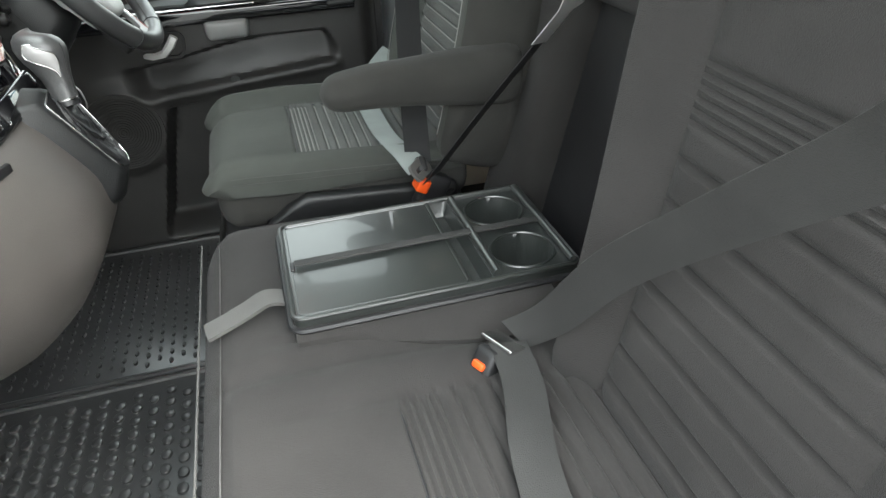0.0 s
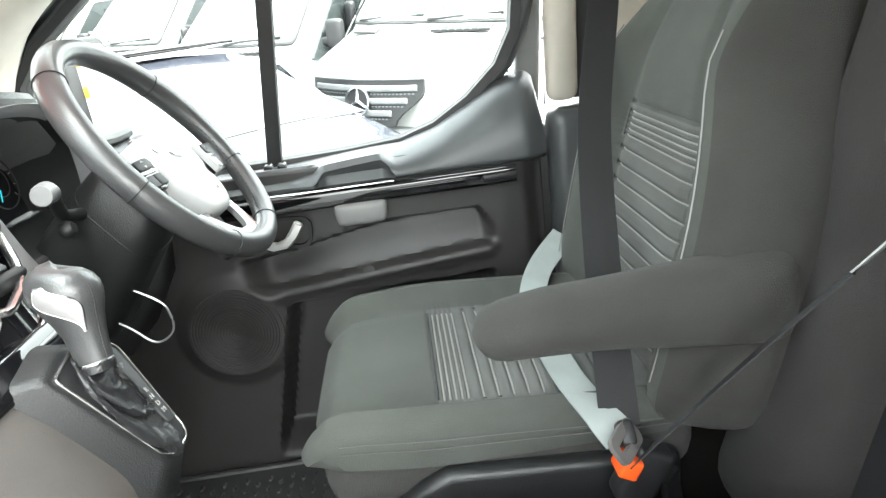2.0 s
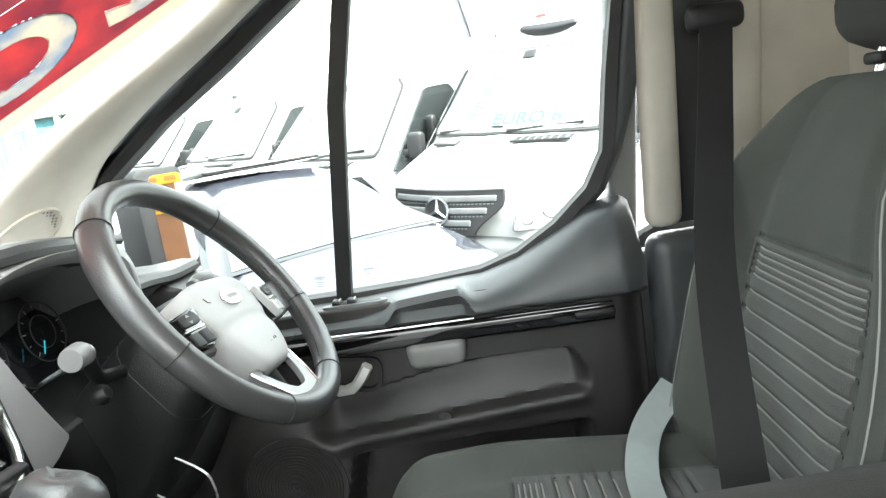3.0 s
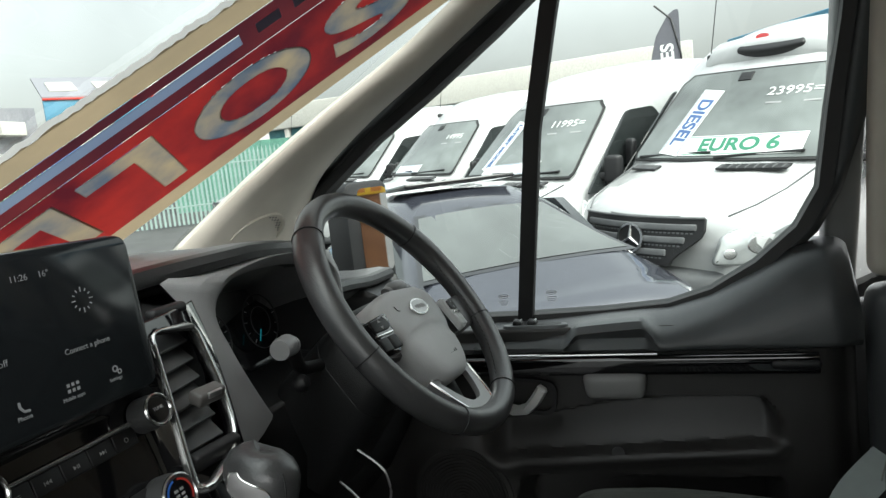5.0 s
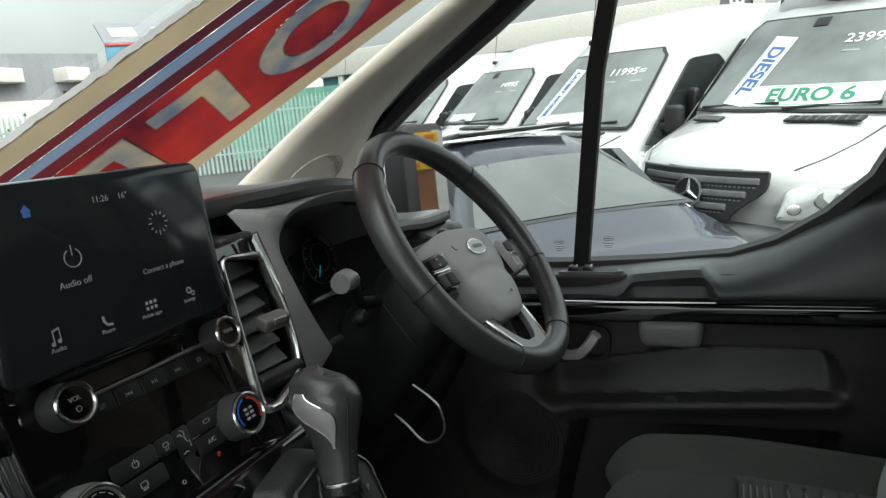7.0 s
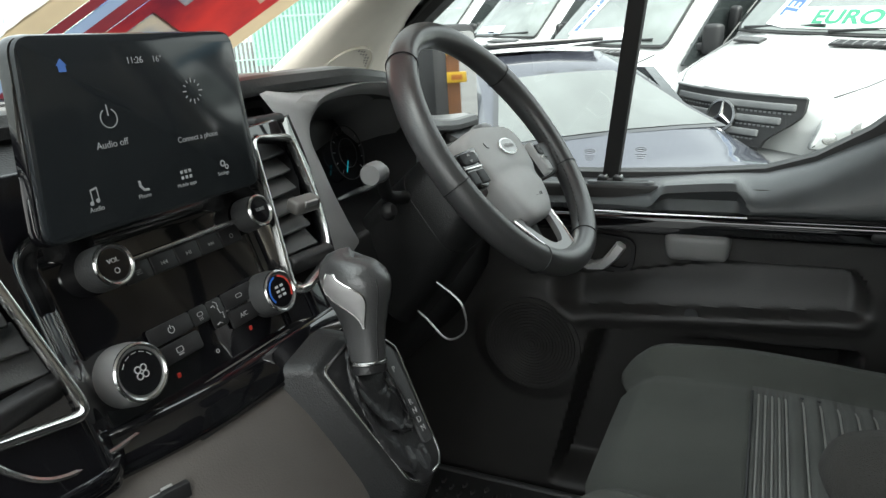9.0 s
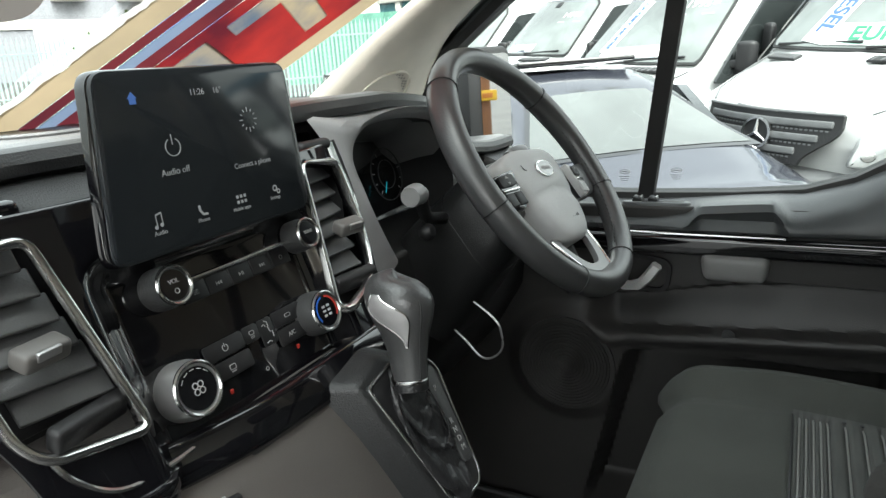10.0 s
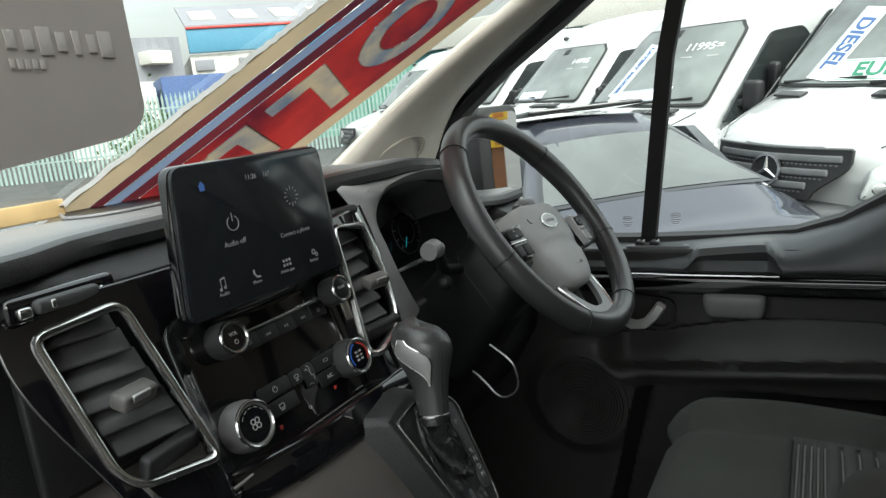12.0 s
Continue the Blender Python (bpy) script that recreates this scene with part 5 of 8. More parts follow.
def centre_stack():
    s = thing("centre_stack", (0, 0.56, 0.75), "gloss black centre console with vents, knobs and buttons", "centre console")
    rel = rpoly(VENT, 0.010, 5)
    outlineL = [(x + CX, z) for x, z in rel]
    wide = rpoly([(-0.1815, 0.853), (-0.119, 0.863), (-0.100, 0.7285), (-0.150, 0.741), (-0.172, 0.757), (-0.1815, 0.79)], 0.012, 5)
    outlineR = [(-x + CX, z) for x, z in wide]

    def edge(z):
        return 0.212 - 0.035 * smoothstep(0.84, 0.70, z) - 0.9 * max(0, 0.70 - z)
    # fascia as a sheet with the two vent openings left out
    bm = bmesh.new()
    nx, nz = 230, 96
    vs = {}
    for j in range(nz + 1):
        z = 0.682 + 0.19 * j / nz
        for i in range(nx + 1):
            x = CX + (-1 + 2 * i / nx) * edge(z)
            vs[i, j] = bm.verts.new((x, face(x, z), z))
    for j in range(nz):
        for i in range(nx):
            q = [vs[i, j], vs[i + 1, j], vs[i + 1, j + 1], vs[i, j + 1]]
            c = sum((v.co for v in q), Vector()) / 4
            if not inside((c.x, c.z), outlineL) and not inside((c.x, c.z), outlineR):
                bm.faces.new(q)
    bmesh.ops.delete(bm, geom=[v for v in bm.verts if not v.link_faces], context="VERTS")
    backed(part("fascia", bm, GLOSS, s, "piano black fascia"), (0, -1, 0), 0.006)
    on = lambda x, z, off=0.0: Vector((x, face(x, z) - off, z))
    for side, outline in ((1, outlineL), (-1, outlineR)):
        path = [on(x, z, 0.003) for x, z in outline]
        thin = [1.0 if side > 0 else 1.25 if abs(x - CX) > 0.135 or z < 0.75 else 0.45 for x, z in outline]
        part("vent_frame", sweep(path, rrect(0.0062, 0.007, 0.002, 2), closed=True, up=(0, 1, 0.2), scale=thin), CHROME, s, "satin chrome vent surround")
        cxm = CX - 0.15 * side
        part("vent_back", rbox((cxm, face(cxm, 0.79) + 0.045, 0.793), (0.11, 0.01, 0.13), 0.004), BLACK, s)
        for k in range(6):
            z = 0.846 - 0.0165 * k
            u = (0.851 - z) / (0.851 - 0.744)
            xa, xb = CX - side * ((0.190 if side > 0 else 0.180) - 0.022 * u - 0.002), CX - side * ((0.1335 if side > 0 else 0.119) - 0.0265 * u + 0.002)
            tilt = math.degrees(math.atan((face(xb, z) - face(xa, z)) / (xb - xa)))
            part("vent_slat", rbox(((xa + xb) / 2, face((xa + xb) / 2, z) + 0.016, z), (abs(xb - xa), 0.022, 0.0035), 0.0015, m=pose(0, 0, 0, 42, 0, tilt)), SLAT, s)
        xm = CX - 0.152 * side
        t = part("vent_tab", rbox((xm, face(xm, 0.79) - 0.003, 0.796), (0.032, 0.016, 0.0135), 0.004, m=pose(0, 0, 0, 19, 0, 8 * side)), GREY_TAB, s, "grey vent thumb tab")
        part("tab_recess", rbox((xm, face(xm, 0.79) - 0.0115, 0.797), (0.016, 0.003, 0.006), 0.001, m=pose(0, 0, 0, 19, 0, 8 * side)), SILVER, t)
        xf = CX - 0.139 * side
        part("vent_foot", rbox((xf, face(xf, 0.747) + 0.005, 0.7475), (0.054, 0.012, 0.017), 0.004, m=pose(0, 0, 0, 19, 0, 8 * side)), BLACK, s)
    # gloss lip under the fascia with bright catch lines
    part("fascia_lip", sweep([on(CX - 0.17 + 0.0085 * i, 0.690, -0.001) for i in range(41)], rrect(0.012, 0.008, 0.003, 2), up=(0, 1, 0)), GLOSS, s, "rounded lower lip")
    # bright trim along the lower edge, turning up at both ends
    low = [(-0.178, 0.742), (-0.170, 0.722), (-0.150, 0.706), (-0.11, 0.699), (-0.05, 0.6965), (0.0, 0.696), (0.05, 0.6965), (0.10, 0.699), (0.135, 0.706), (0.152, 0.722), (0.160, 0.742)]
    part("lower_trim", sweep(spline([on(x, z, 0.002) for x, z in low]), circle(0.0018, 6), up=(0, 1, 0.2)), CHROME, s, "thin chrome trim line")

    def knob(x, z, r, depth, ring, name):
        nrm = Vector((0, -1, 0.33)).normalized()
        m = frame3(on(x, z, 0.0), (1, 0, 0), (0, 0.33, 1))
        k = part(name, lathe([(r * 1.08, 0), (r * 1.08, depth * 0.5), (r, depth * 0.9), (r * 0.97, depth), (r * 0.80, depth), (r * 0.78, depth - 0.0015), (0.001, depth - 0.0015)], m, 36), SILVER if ring else DASH, s, "round control knob with bright rim")
        part("knob_cap", lathe([(0.001, 0), (r * 0.76, 0), (r * 0.76, 0.0012), (0.001, 0.0012)], m @ pose(0, 0, depth - 0.0012), 32), GLOSS, k, "black knob face")
        part("knob_rim", sweep([m @ Vector((a, b, depth)) for a, b in circle(r * 0.93, 36)], circle(0.0015, 6), closed=True, up=(0, 1, 0.3)), CHROME, k, "chrome rim")
        return k, m @ pose(0, 0, depth + 0.0004)
    k, m = knob(-0.0615, 0.798, 0.0145, 0.020, False, "volume_knob")
    text("volume_word", "VOL", m @ pose(0, 0.0025, 0), 0.0046, PRINT, k)
    part("power_mark", hoop(circle(0.0021, 14), circle(0.0015, 14), m @ pose(0, -0.0045, 0), 0.0004), PRINT, k)
    k, m = knob(0.084, 0.7985, 0.0135, 0.020, False, "tune_knob")
    text("tune_word", "TUNE", m @ pose(0, 0.001, 0), 0.0042, PRINT, k)
    k, m = knob(-0.0765, 0.730, 0.0200, 0.020, True, "fan_knob")
    for a in range(4):
        part("fan_blade", hoop(circle(0.0026, 10), circle(0.0018, 10), m @ pose(0.0032 * math.cos(a * 1.571 + 0.78), 0.0032 * math.sin(a * 1.571 + 0.78), 0), 0.0004), PRINT, k)
    for a in range(5):
        t = radians(40 + a * 25)
        part("fan_tick", rbox((0, 0, 0), (0.004, 0.0006, 0.0004), 0.0002, m=m @ pose(0.0135 * math.cos(t), 0.0135 * math.sin(t), 0, 0, 0, math.degrees(t) + 90)), PRINT, k)
    k, m = knob(0.070, 0.733, 0.0180, 0.020, False, "temperature_knob")
    for col, a0, a1 in ((BLUE_PRINT, 100, 215), (RED_PRINT, -35, 80)):
        o = [(0.0135 * math.cos(radians(a0 + (a1 - a0) * i / 12)), 0.0135 * math.sin(radians(a0 + (a1 - a0) * i / 12))) for i in range(13)]
        i_ = [(a * 0.88, b * 0.88) for a, b in reversed(o)]
        part("heat_arc", prism(o + i_, m, 0.0004), col, k)
    for dx in (-0.003, 0.003):
        for dz in (0.004, 0.0, -0.004):
            part("digit_bar", rbox((0, 0, 0), (0.004, 0.0022, 0.0004), 0.0002, m=m @ pose(dx, dz, 0)), PRINT, k)
    # bar of audio buttons
    part("bright_bar", sweep([on(-0.042 + 0.0106 * i, 0.7985, 0.004) for i in range(12)], rrect(0.0035, 0.004, 0.0015, 2), up=(0, 1, 0)), CHROME, s, "thin chrome bar")
    for i in range(5):
        x = -0.0335 + 0.0236 * i
        b = part("audio_button", rbox((0, 0, 0), (0.0228, 0.0145, 0.004), 0.0012, m=frame3(on(x, 0.788, 0.0), (1, 0, 0), (0, 0.35, 1))), BLACK, s, "black oblong button")
        mm = frame3(on(x, 0.788, 0.0022), (1, 0, 0), (0, 0.35, 1))
        def bar(dx, dz, w, h):
            part("button_mark", rbox((0, 0, 0), (w, h, 0.0004), 0.0001, m=mm @ pose(dx, dz, 0)), PRINT, b)

        def arrow(dx, way):
            tip = [(0.0013 * way, 0.0), (-0.0011 * way, 0.0015), (-0.0011 * way, -0.0015)]
            part("button_mark", prism(tip if way < 0 else tip[::-1], mm @ pose(dx, 0, -0.0002), 0.0004), PRINT, b)
        if i == 0:
            for k in (-1, 0, 1):
                bar(0, 0.0014 * k, 0.0052, 0.0004)
                bar(0.0013 * k, 0.0014 * k, 0.0006, 0.0012)
        elif i in (1, 3):
            way = i - 2
            arrow(-0.0013, way)
            arrow(0.0013, way)
            bar(0.0031 * way, 0, 0.0005, 0.003)
        elif i == 2:
            arrow(-0.0014, 1)
            bar(0.0008, 0, 0.0006, 0.003)
            bar(0.0022, 0, 0.0006, 0.003)
        else:
            part("button_mark", hoop(circle(0.0020, 14), circle(0.0015, 14), mm, 0.0004), PRINT, b)
    # heating buttons: two rows either side of the airflow keys
    def key(x0, x1, z0, z1, name, label, material=BLACK, depth=0.0016):
        m = frame3(on((x0 + x1) / 2, (z0 + z1) / 2, 0.0018), (1, 0, 0), (0, 0.35, 1))
        b = part(name, prism(rrect(x1 - x0 - 0.0008, z1 - z0 - 0.0008, 0.0022, 3), m, depth, 0.0007), material, s, label)
        return b, m @ pose(0, 0, depth + 0.0001)
    b, mm = key(-0.050, -0.010, 0.7362, 0.7505, "climate_button", "black climate button")
    arc = [(0.0026 * math.cos(radians(a)), 0.0026 * math.sin(radians(a))) for a in range(120, 421, 20)]
    part("button_mark", sweep([mm @ Vector((p, q, 0)) for p, q in arc], circle(0.0004, 5), up=(0, 1, 0)), PRINT, b)
    part("button_mark", rbox((0, 0, 0), (0.0007, 0.003, 0.0005), 0.0002, m=mm @ pose(0, 0.0022, 0)), PRINT, b)
    b, mm = key(-0.048, -0.0085, 0.7210, 0.7358, "climate_button", "black climate button")
    part("button_mark", hoop(rrect(0.0062, 0.0044, 0.001, 2), rrect(0.0050, 0.0032, 0.0008, 2), mm @ pose(-0.002, 0, 0), 0.0004), PRINT, b)
    part("button_mark", rbox((0, 0, 0), (0.0048, 0.0012, 0.0004), 0.0002, m=mm @ pose(-0.002, -0.0034, 0)), PRINT, b)
    b, mm = key(-0.0100, 0.0068, 0.7362, 0.7505, "demist_button", "black demist button", CONSOLE)
    part("button_mark", hoop(rrect(0.0056, 0.0036, 0.0014, 2), rrect(0.0044, 0.0025, 0.001, 2), mm @ pose(0, 0.0006, 0), 0.0004), PRINT, b)
    for k in (-1, 0, 1):
        part("button_mark", rbox((0, 0, 0), (0.0005, 0.0024, 0.0004), 0.0002, m=mm @ pose(0.0014 * k, -0.003, 0)), PRINT, b)
    b, mm = key(0.0068, 0.0230, 0.7270, 0.7505, "airflow_button", "grey airflow button", CONSOLE)
    for pts in ([(-0.001, 0.0095), (0.002, 0.0075), (0.0018, 0.004)], [(0.001, 0.004), (0.002, -0.001), (0.0045, -0.001), (0.004, -0.006)], [(-0.0045, 0.006), (-0.002, 0.0068), (-0.001, 0.0045)], [(-0.005, -0.0085), (-0.002, -0.0075), (0.0005, -0.009)]):
        part("figure_mark", sweep([mm @ Vector((p, q, 0)) for p, q in pts], circle(0.0005, 5), up=(0, 1, 0)), PRINT, b)
    b, mm = key(0.0232, 0.0590, 0.7362, 0.7505, "climate_button", "black climate button")
    part("button_mark", hoop(rrect(0.0070, 0.0034, 0.0015, 3), rrect(0.0058, 0.0023, 0.001, 3), mm, 0.0004), PRINT, b)
    b, mm = key(0.0232, 0.0560, 0.7210, 0.7358, "climate_button", "black climate button")
    text("cooling_word", "A/C", mm @ pose(-0.001, 0, 0), 0.0052, PRINT, b)
    part("heat_mark", rbox(on(-0.0375, 0.712, 0.0005), (0.0028, 0.002, 0.004), 0.0008), RED_PRINT, s)
    part("heat_mark", rbox(on(0.042, 0.7155, 0.0005), (0.0028, 0.002, 0.004), 0.0008), RED_PRINT, s)
    part("lock_mark", hoop(circle(0.0018, 12), circle(0.0011, 12), frame3(on(0.0018, 0.7132, 0.001), (1, 0, 0), (0, 0.35, 1)), 0.0004), PRINT, s)
    # black cowl between the fascia and the lower dashboard
    cow = []
    for i in range(41):
        x = -0.25 + 0.40 * i / 40
        k = smoothstep(-0.24, -0.01, x)
        cow.append(Vector((x, 0.578 * (1 - k) + 0.528 * k - 0.004, 0.688)))
    part("lower_cowl", sweep(cow, rrect(0.018, 0.034, 0.007, 3), up=(0, 0.45, 1)), GLOSS, s, "gloss black cowl under the fascia")
    # hazard flap below
    hz = part("hazard_flap", rbox((0, 0, 0), (0.095, 0.030, 0.006), 0.0028, m=frame3((-0.006, 0.5215, 0.686), (1, -0.06, 0), (0, 0.45, 1))), BLACK, s, "black flap with hazard switch")
    tri = [(-0.0045, -0.004), (0.0045, -0.004), (0, 0.0045)]
    part("hazard_triangle", prism(tri, frame3((-0.012, 0.5185, 0.687), (1, -0.06, 0), (0, 0.45, 1)) @ pose(0, 0, 0.0015), 0.001), RED_PRINT, hz, "red warning triangle")


def touch_screen():
    t = thing("touch_screen", (0, 0.56, 0.88), "upright glossy touch screen standing on the dashboard, switched on", "screen")
    M = frame3((-0.009, 0.5495, 0.889), (1, 0, 0), (0, 0.07, 1))
    m = lambda x, z: frame3((x, 0.549 + 0.07 * (z - 0.88), z), (1, 0, 0), (0, 0.07, 1)) @ pose(0, 0, 0.0006)
    out = rpoly([(-0.102, -0.059), (0.0875, -0.059), (0.0865, 0.0615), (-0.088, 0.0615)], 0.012, 6)
    part("housing", prism([(a * 1.008 - 0.0015, b * 1.01) for a, b in out], M @ pose(0, 0, -0.012), 0.009, 0.004), GLOSS, t, "gloss black rear housing")
    part("glass", prism(out, M @ pose(0, 0, -0.007), 0.007, 0.003), LCD, t, "glossy lit screen glass")
    part("screen_foot", rbox((0.0, 0.585, 0.868), (0.10, 0.05, 0.04), 0.01), BLACK, t)
    W = lambda name, s, x, z, size: text(name, s, m(x, z), size * 0.74, ICON, t, depth=0.0001)
    W("clock_digits", "11:26", -0.019, 0.9325, 0.0082)
    W("outside_temperature", "16°", -0.0005, 0.9325, 0.0082)
    W("audio_state", "Audio off", -0.051, 0.8825, 0.0085)
    W("phone_state", "Connect a phone", 0.021, 0.8765, 0.0075)
    W("audio_caption", "Audio", -0.0735, 0.8455, 0.0058)
    W("phone_caption", "Phone", -0.0365, 0.8455, 0.0055)
    W("apps_caption", "Mobile apps", 0.001, 0.8455, 0.005)
    W("settings_caption", "Settings", 0.038, 0.8462, 0.005)
    hm = m(-0.072, 0.932)
    part("home_icon", prism([(-0.0036, 0.0), (0, 0.0042), (0.0036, 0.0), (0.0025, 0.0), (0.0025, -0.0036), (-0.0025, -0.0036), (-0.0025, 0.0)], hm, 0.0002), ICON_BLUE, t, "blue house icon")
    arc = [(0.006 * math.cos(radians(a)), 0.006 * math.sin(radians(a))) for a in range(120, 421, 15)]
    part("power_icon", sweep([m(-0.049, 0.8985) @ Vector((a, b, 0)) for a, b in arc], circle(0.0004, 5), up=(0, 1, 0)), ICON, t)
    part("power_icon", rbox((0, 0, 0), (0.0008, 0.007, 0.0003), 0.0001, m=m(-0.049, 0.9035)), ICON, t)
    nt = m(-0.073, 0.8525)
    part("note_icon", join(rbox((0, 0, 0), (0.0007, 0.008, 0.0003), 0.0001, m=nt @ pose(-0.002, 0.001, 0)), rbox((0, 0, 0), (0.0007, 0.008, 0.0003), 0.0001, m=nt @ pose(0.0025, 0.002, 0)),
         rbox((0, 0, 0), (0.005, 0.0012, 0.0003), 0.0001, m=nt @ pose(0.0003, 0.0055, 0, 0, 0, 12)), prism(circle(0.0014, 10), nt @ pose(-0.003, -0.003, 0), 0.0002), prism(circle(0.0014, 10), nt @ pose(0.0015, -0.002, 0), 0.0002)), ICON, t)
    ph = m(-0.0355, 0.8525)
    part("phone_icon", sweep([ph @ Vector(p) for p in ((-0.003, 0.0035, 0), (-0.0028, 0.0, 0), (-0.0005, -0.003, 0), (0.0032, -0.0035, 0))], circle(0.0009, 6), up=(0, 1, 0)), ICON, t)
    for i in range(3):
        for j in range(2):
            part("app_square", rbox((0, 0, 0), (0.0024, 0.0024, 0.0003), 0.0004, m=m(0.002 + (i - 1) * 0.0038, 0.8525 + (j - 0.5) * 0.004)), ICON, t)
    for x, z, r in ((0.039, 0.8535, 0.0026), (0.0425, 0.8505, 0.002)):
        part("gear_icon", hoop(circle(r, 14), circle(r * 0.55, 14), m(x, z), 0.0002), ICON, t)
    for i in range(12):
        a = radians(30 * i)
        part("compass_tick", rbox((0, 0, 0), (0.0009, 0.0022 if i % 3 else 0.0035, 0.0003), 0.0001, m=m(0.025, 0.909) @ pose(0.0075 * math.sin(a), 0.0075 * math.cos(a), 0, 0, 0, -30 * i)), ICON, t)


def instrument_cluster():
    c = thing("instrument_cluster", (0.46, 0.72, 0.8), "dark instrument cluster with a round dial under its hood", "instrument cluster")
    # opening in front of the dials, slanting in towards the column at its foot
    arch = [(0.345, 0.70), (0.322, 0.735), (0.289, 0.79), (0.272, 0.828), (0.277, 0.851), (0.303, 0.868), (0.345, 0.8745), (0.395, 0.8745), (0.45, 0.869), (0.50, 0.856), (0.535, 0.83), (0.548, 0.78), (0.545, 0.72)]
    pts = [Vector((q.x, q.z)) for q in spline([(a, 0, b) for a, b in arch], 6)]

    def along(path, n):
        """n + 1 points at even steps along a polyline."""
        d = [0.0]
        for a, b in zip(path, path[1:]):
            d.append(d[-1] + (b - a).length)
        out, k = [], 0
        for i in range(n + 1):
            want = d[-1] * i / n
            while k < len(d) - 2 and d[k + 1] < want:
                k += 1
            out.append(path[k].lerp(path[k + 1], (want - d[k]) / max(1e-9, d[k + 1] - d[k])))
        return out
    near = lambda x, z: min(range(len(pts)), key=lambda i: (pts[i] - Vector((x, z))).length)
    c0, c1 = near(0.288, 0.862), near(0.50, 0.856)
    rim = along(pts[:c0 + 1], 26)[:-1] + along(pts[c0:c1 + 1], 26)[:-1] + along(pts[c1:], 20)
    flank = spline([(0.232, 0.599, 0.69), (0.226, 0.597, 0.728), (0.217, 0.599, 0.775), (0.200, 0.603, 0.835), (0.186, 0.607, 0.868), (0.168, 0.612, 0.895)], 6)
    brow = [Vector((0.168, 0.612, 0.895)), Vector((0.21, 0.634, 0.896)), Vector((0.26, 0.644, 0.896)), Vector((0.34, 0.644, 0.894)), Vector((0.46, 0.644, 0.886)), Vector((0.56, 0.646, 0.872))]
    side = [Vector((0.56, 0.646, 0.872)), Vector((0.588, 0.65, 0.84)), Vector((0.59, 0.65, 0.72))]
    outer = along(flank, 26)[:-1] + along(brow, 26)[:-1] + along(side, 20)

    def ring(y, grow):
        out = []
        for q in rim:
            v = (q - Vector((0.405, 0.79))).normalized()
            g = grow * (0.25 + 0.75 * smoothstep(0.80, 0.865, q.y)) if grow > 0 else grow
            out.append(Vector((q.x + v.x * g, y + 0.03 * (0.88 - q.y), min(q.y + v.y * g, 0.889))))
        return out
    lip = ring(0.628, 0.014)
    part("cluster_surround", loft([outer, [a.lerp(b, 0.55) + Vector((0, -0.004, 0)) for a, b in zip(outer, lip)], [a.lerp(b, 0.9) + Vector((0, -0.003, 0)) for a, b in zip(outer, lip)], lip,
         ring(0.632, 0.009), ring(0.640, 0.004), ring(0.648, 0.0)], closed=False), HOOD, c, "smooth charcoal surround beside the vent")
    part("hood_lining", loft([ring(0.648, 0.0), ring(0.66, -0.001), ring(0.70, -0.012), ring(0.745, -0.02)], closed=False), BLACK, c, "black lining of the dial recess")
    part("dial_face", rbox((0.411, 0.742, 0.768), (0.29, 0.01, 0.175), 0.004, m=pose(0, 0, 0, -12)), SCREEN, c, "glossy black dial glass")
    part("cluster_foot", rbox((0.411, 0.70, 0.690), (0.30, 0.10, 0.02), 0.006, m=pose(0, 0, 0, 8)), DASH, c)
    for cx, r in ((0.365, 0.040), (0.478, 0.040)):
        m = frame3((cx, 0.7275, 0.785), (1, 0, 0), (0, 0.21, 1))
        ring = circle(r, 40)
        d = part("dial_ring", hoop(ring, [(a * 0.975, b * 0.975) for a, b in ring], m, 0.002), DASH, c, "thin grey dial ring")
        part("inner_ring", hoop([(p * 0.55, q * 0.55) for p, q in ring], [(p * 0.53, q * 0.53) for p, q in ring], m, 0.0015), DASH, d)
        for i in range(11):
            a = radians(225 - 27 * i)
            part("dial_tick", rbox((0, 0, 0), (0.006 if i % 2 == 0 else 0.004, 0.0012, 0.0006), 0.0002, m=m @ pose(r * 0.85 * math.cos(a), r * 0.85 * math.sin(a), 0.001, 0, 0, math.degrees(a))), PRINT, d)
        a = radians(238)
        part("dial_needle", rbox((0, 0, 0), (0.018, 0.0016, 0.0008), 0.0003, m=m @ pose(r * 0.55 * math.cos(a), r * 0.55 * math.sin(a), 0.002, 0, 0, 238)), ICON_TEAL, d, "lit teal needle")


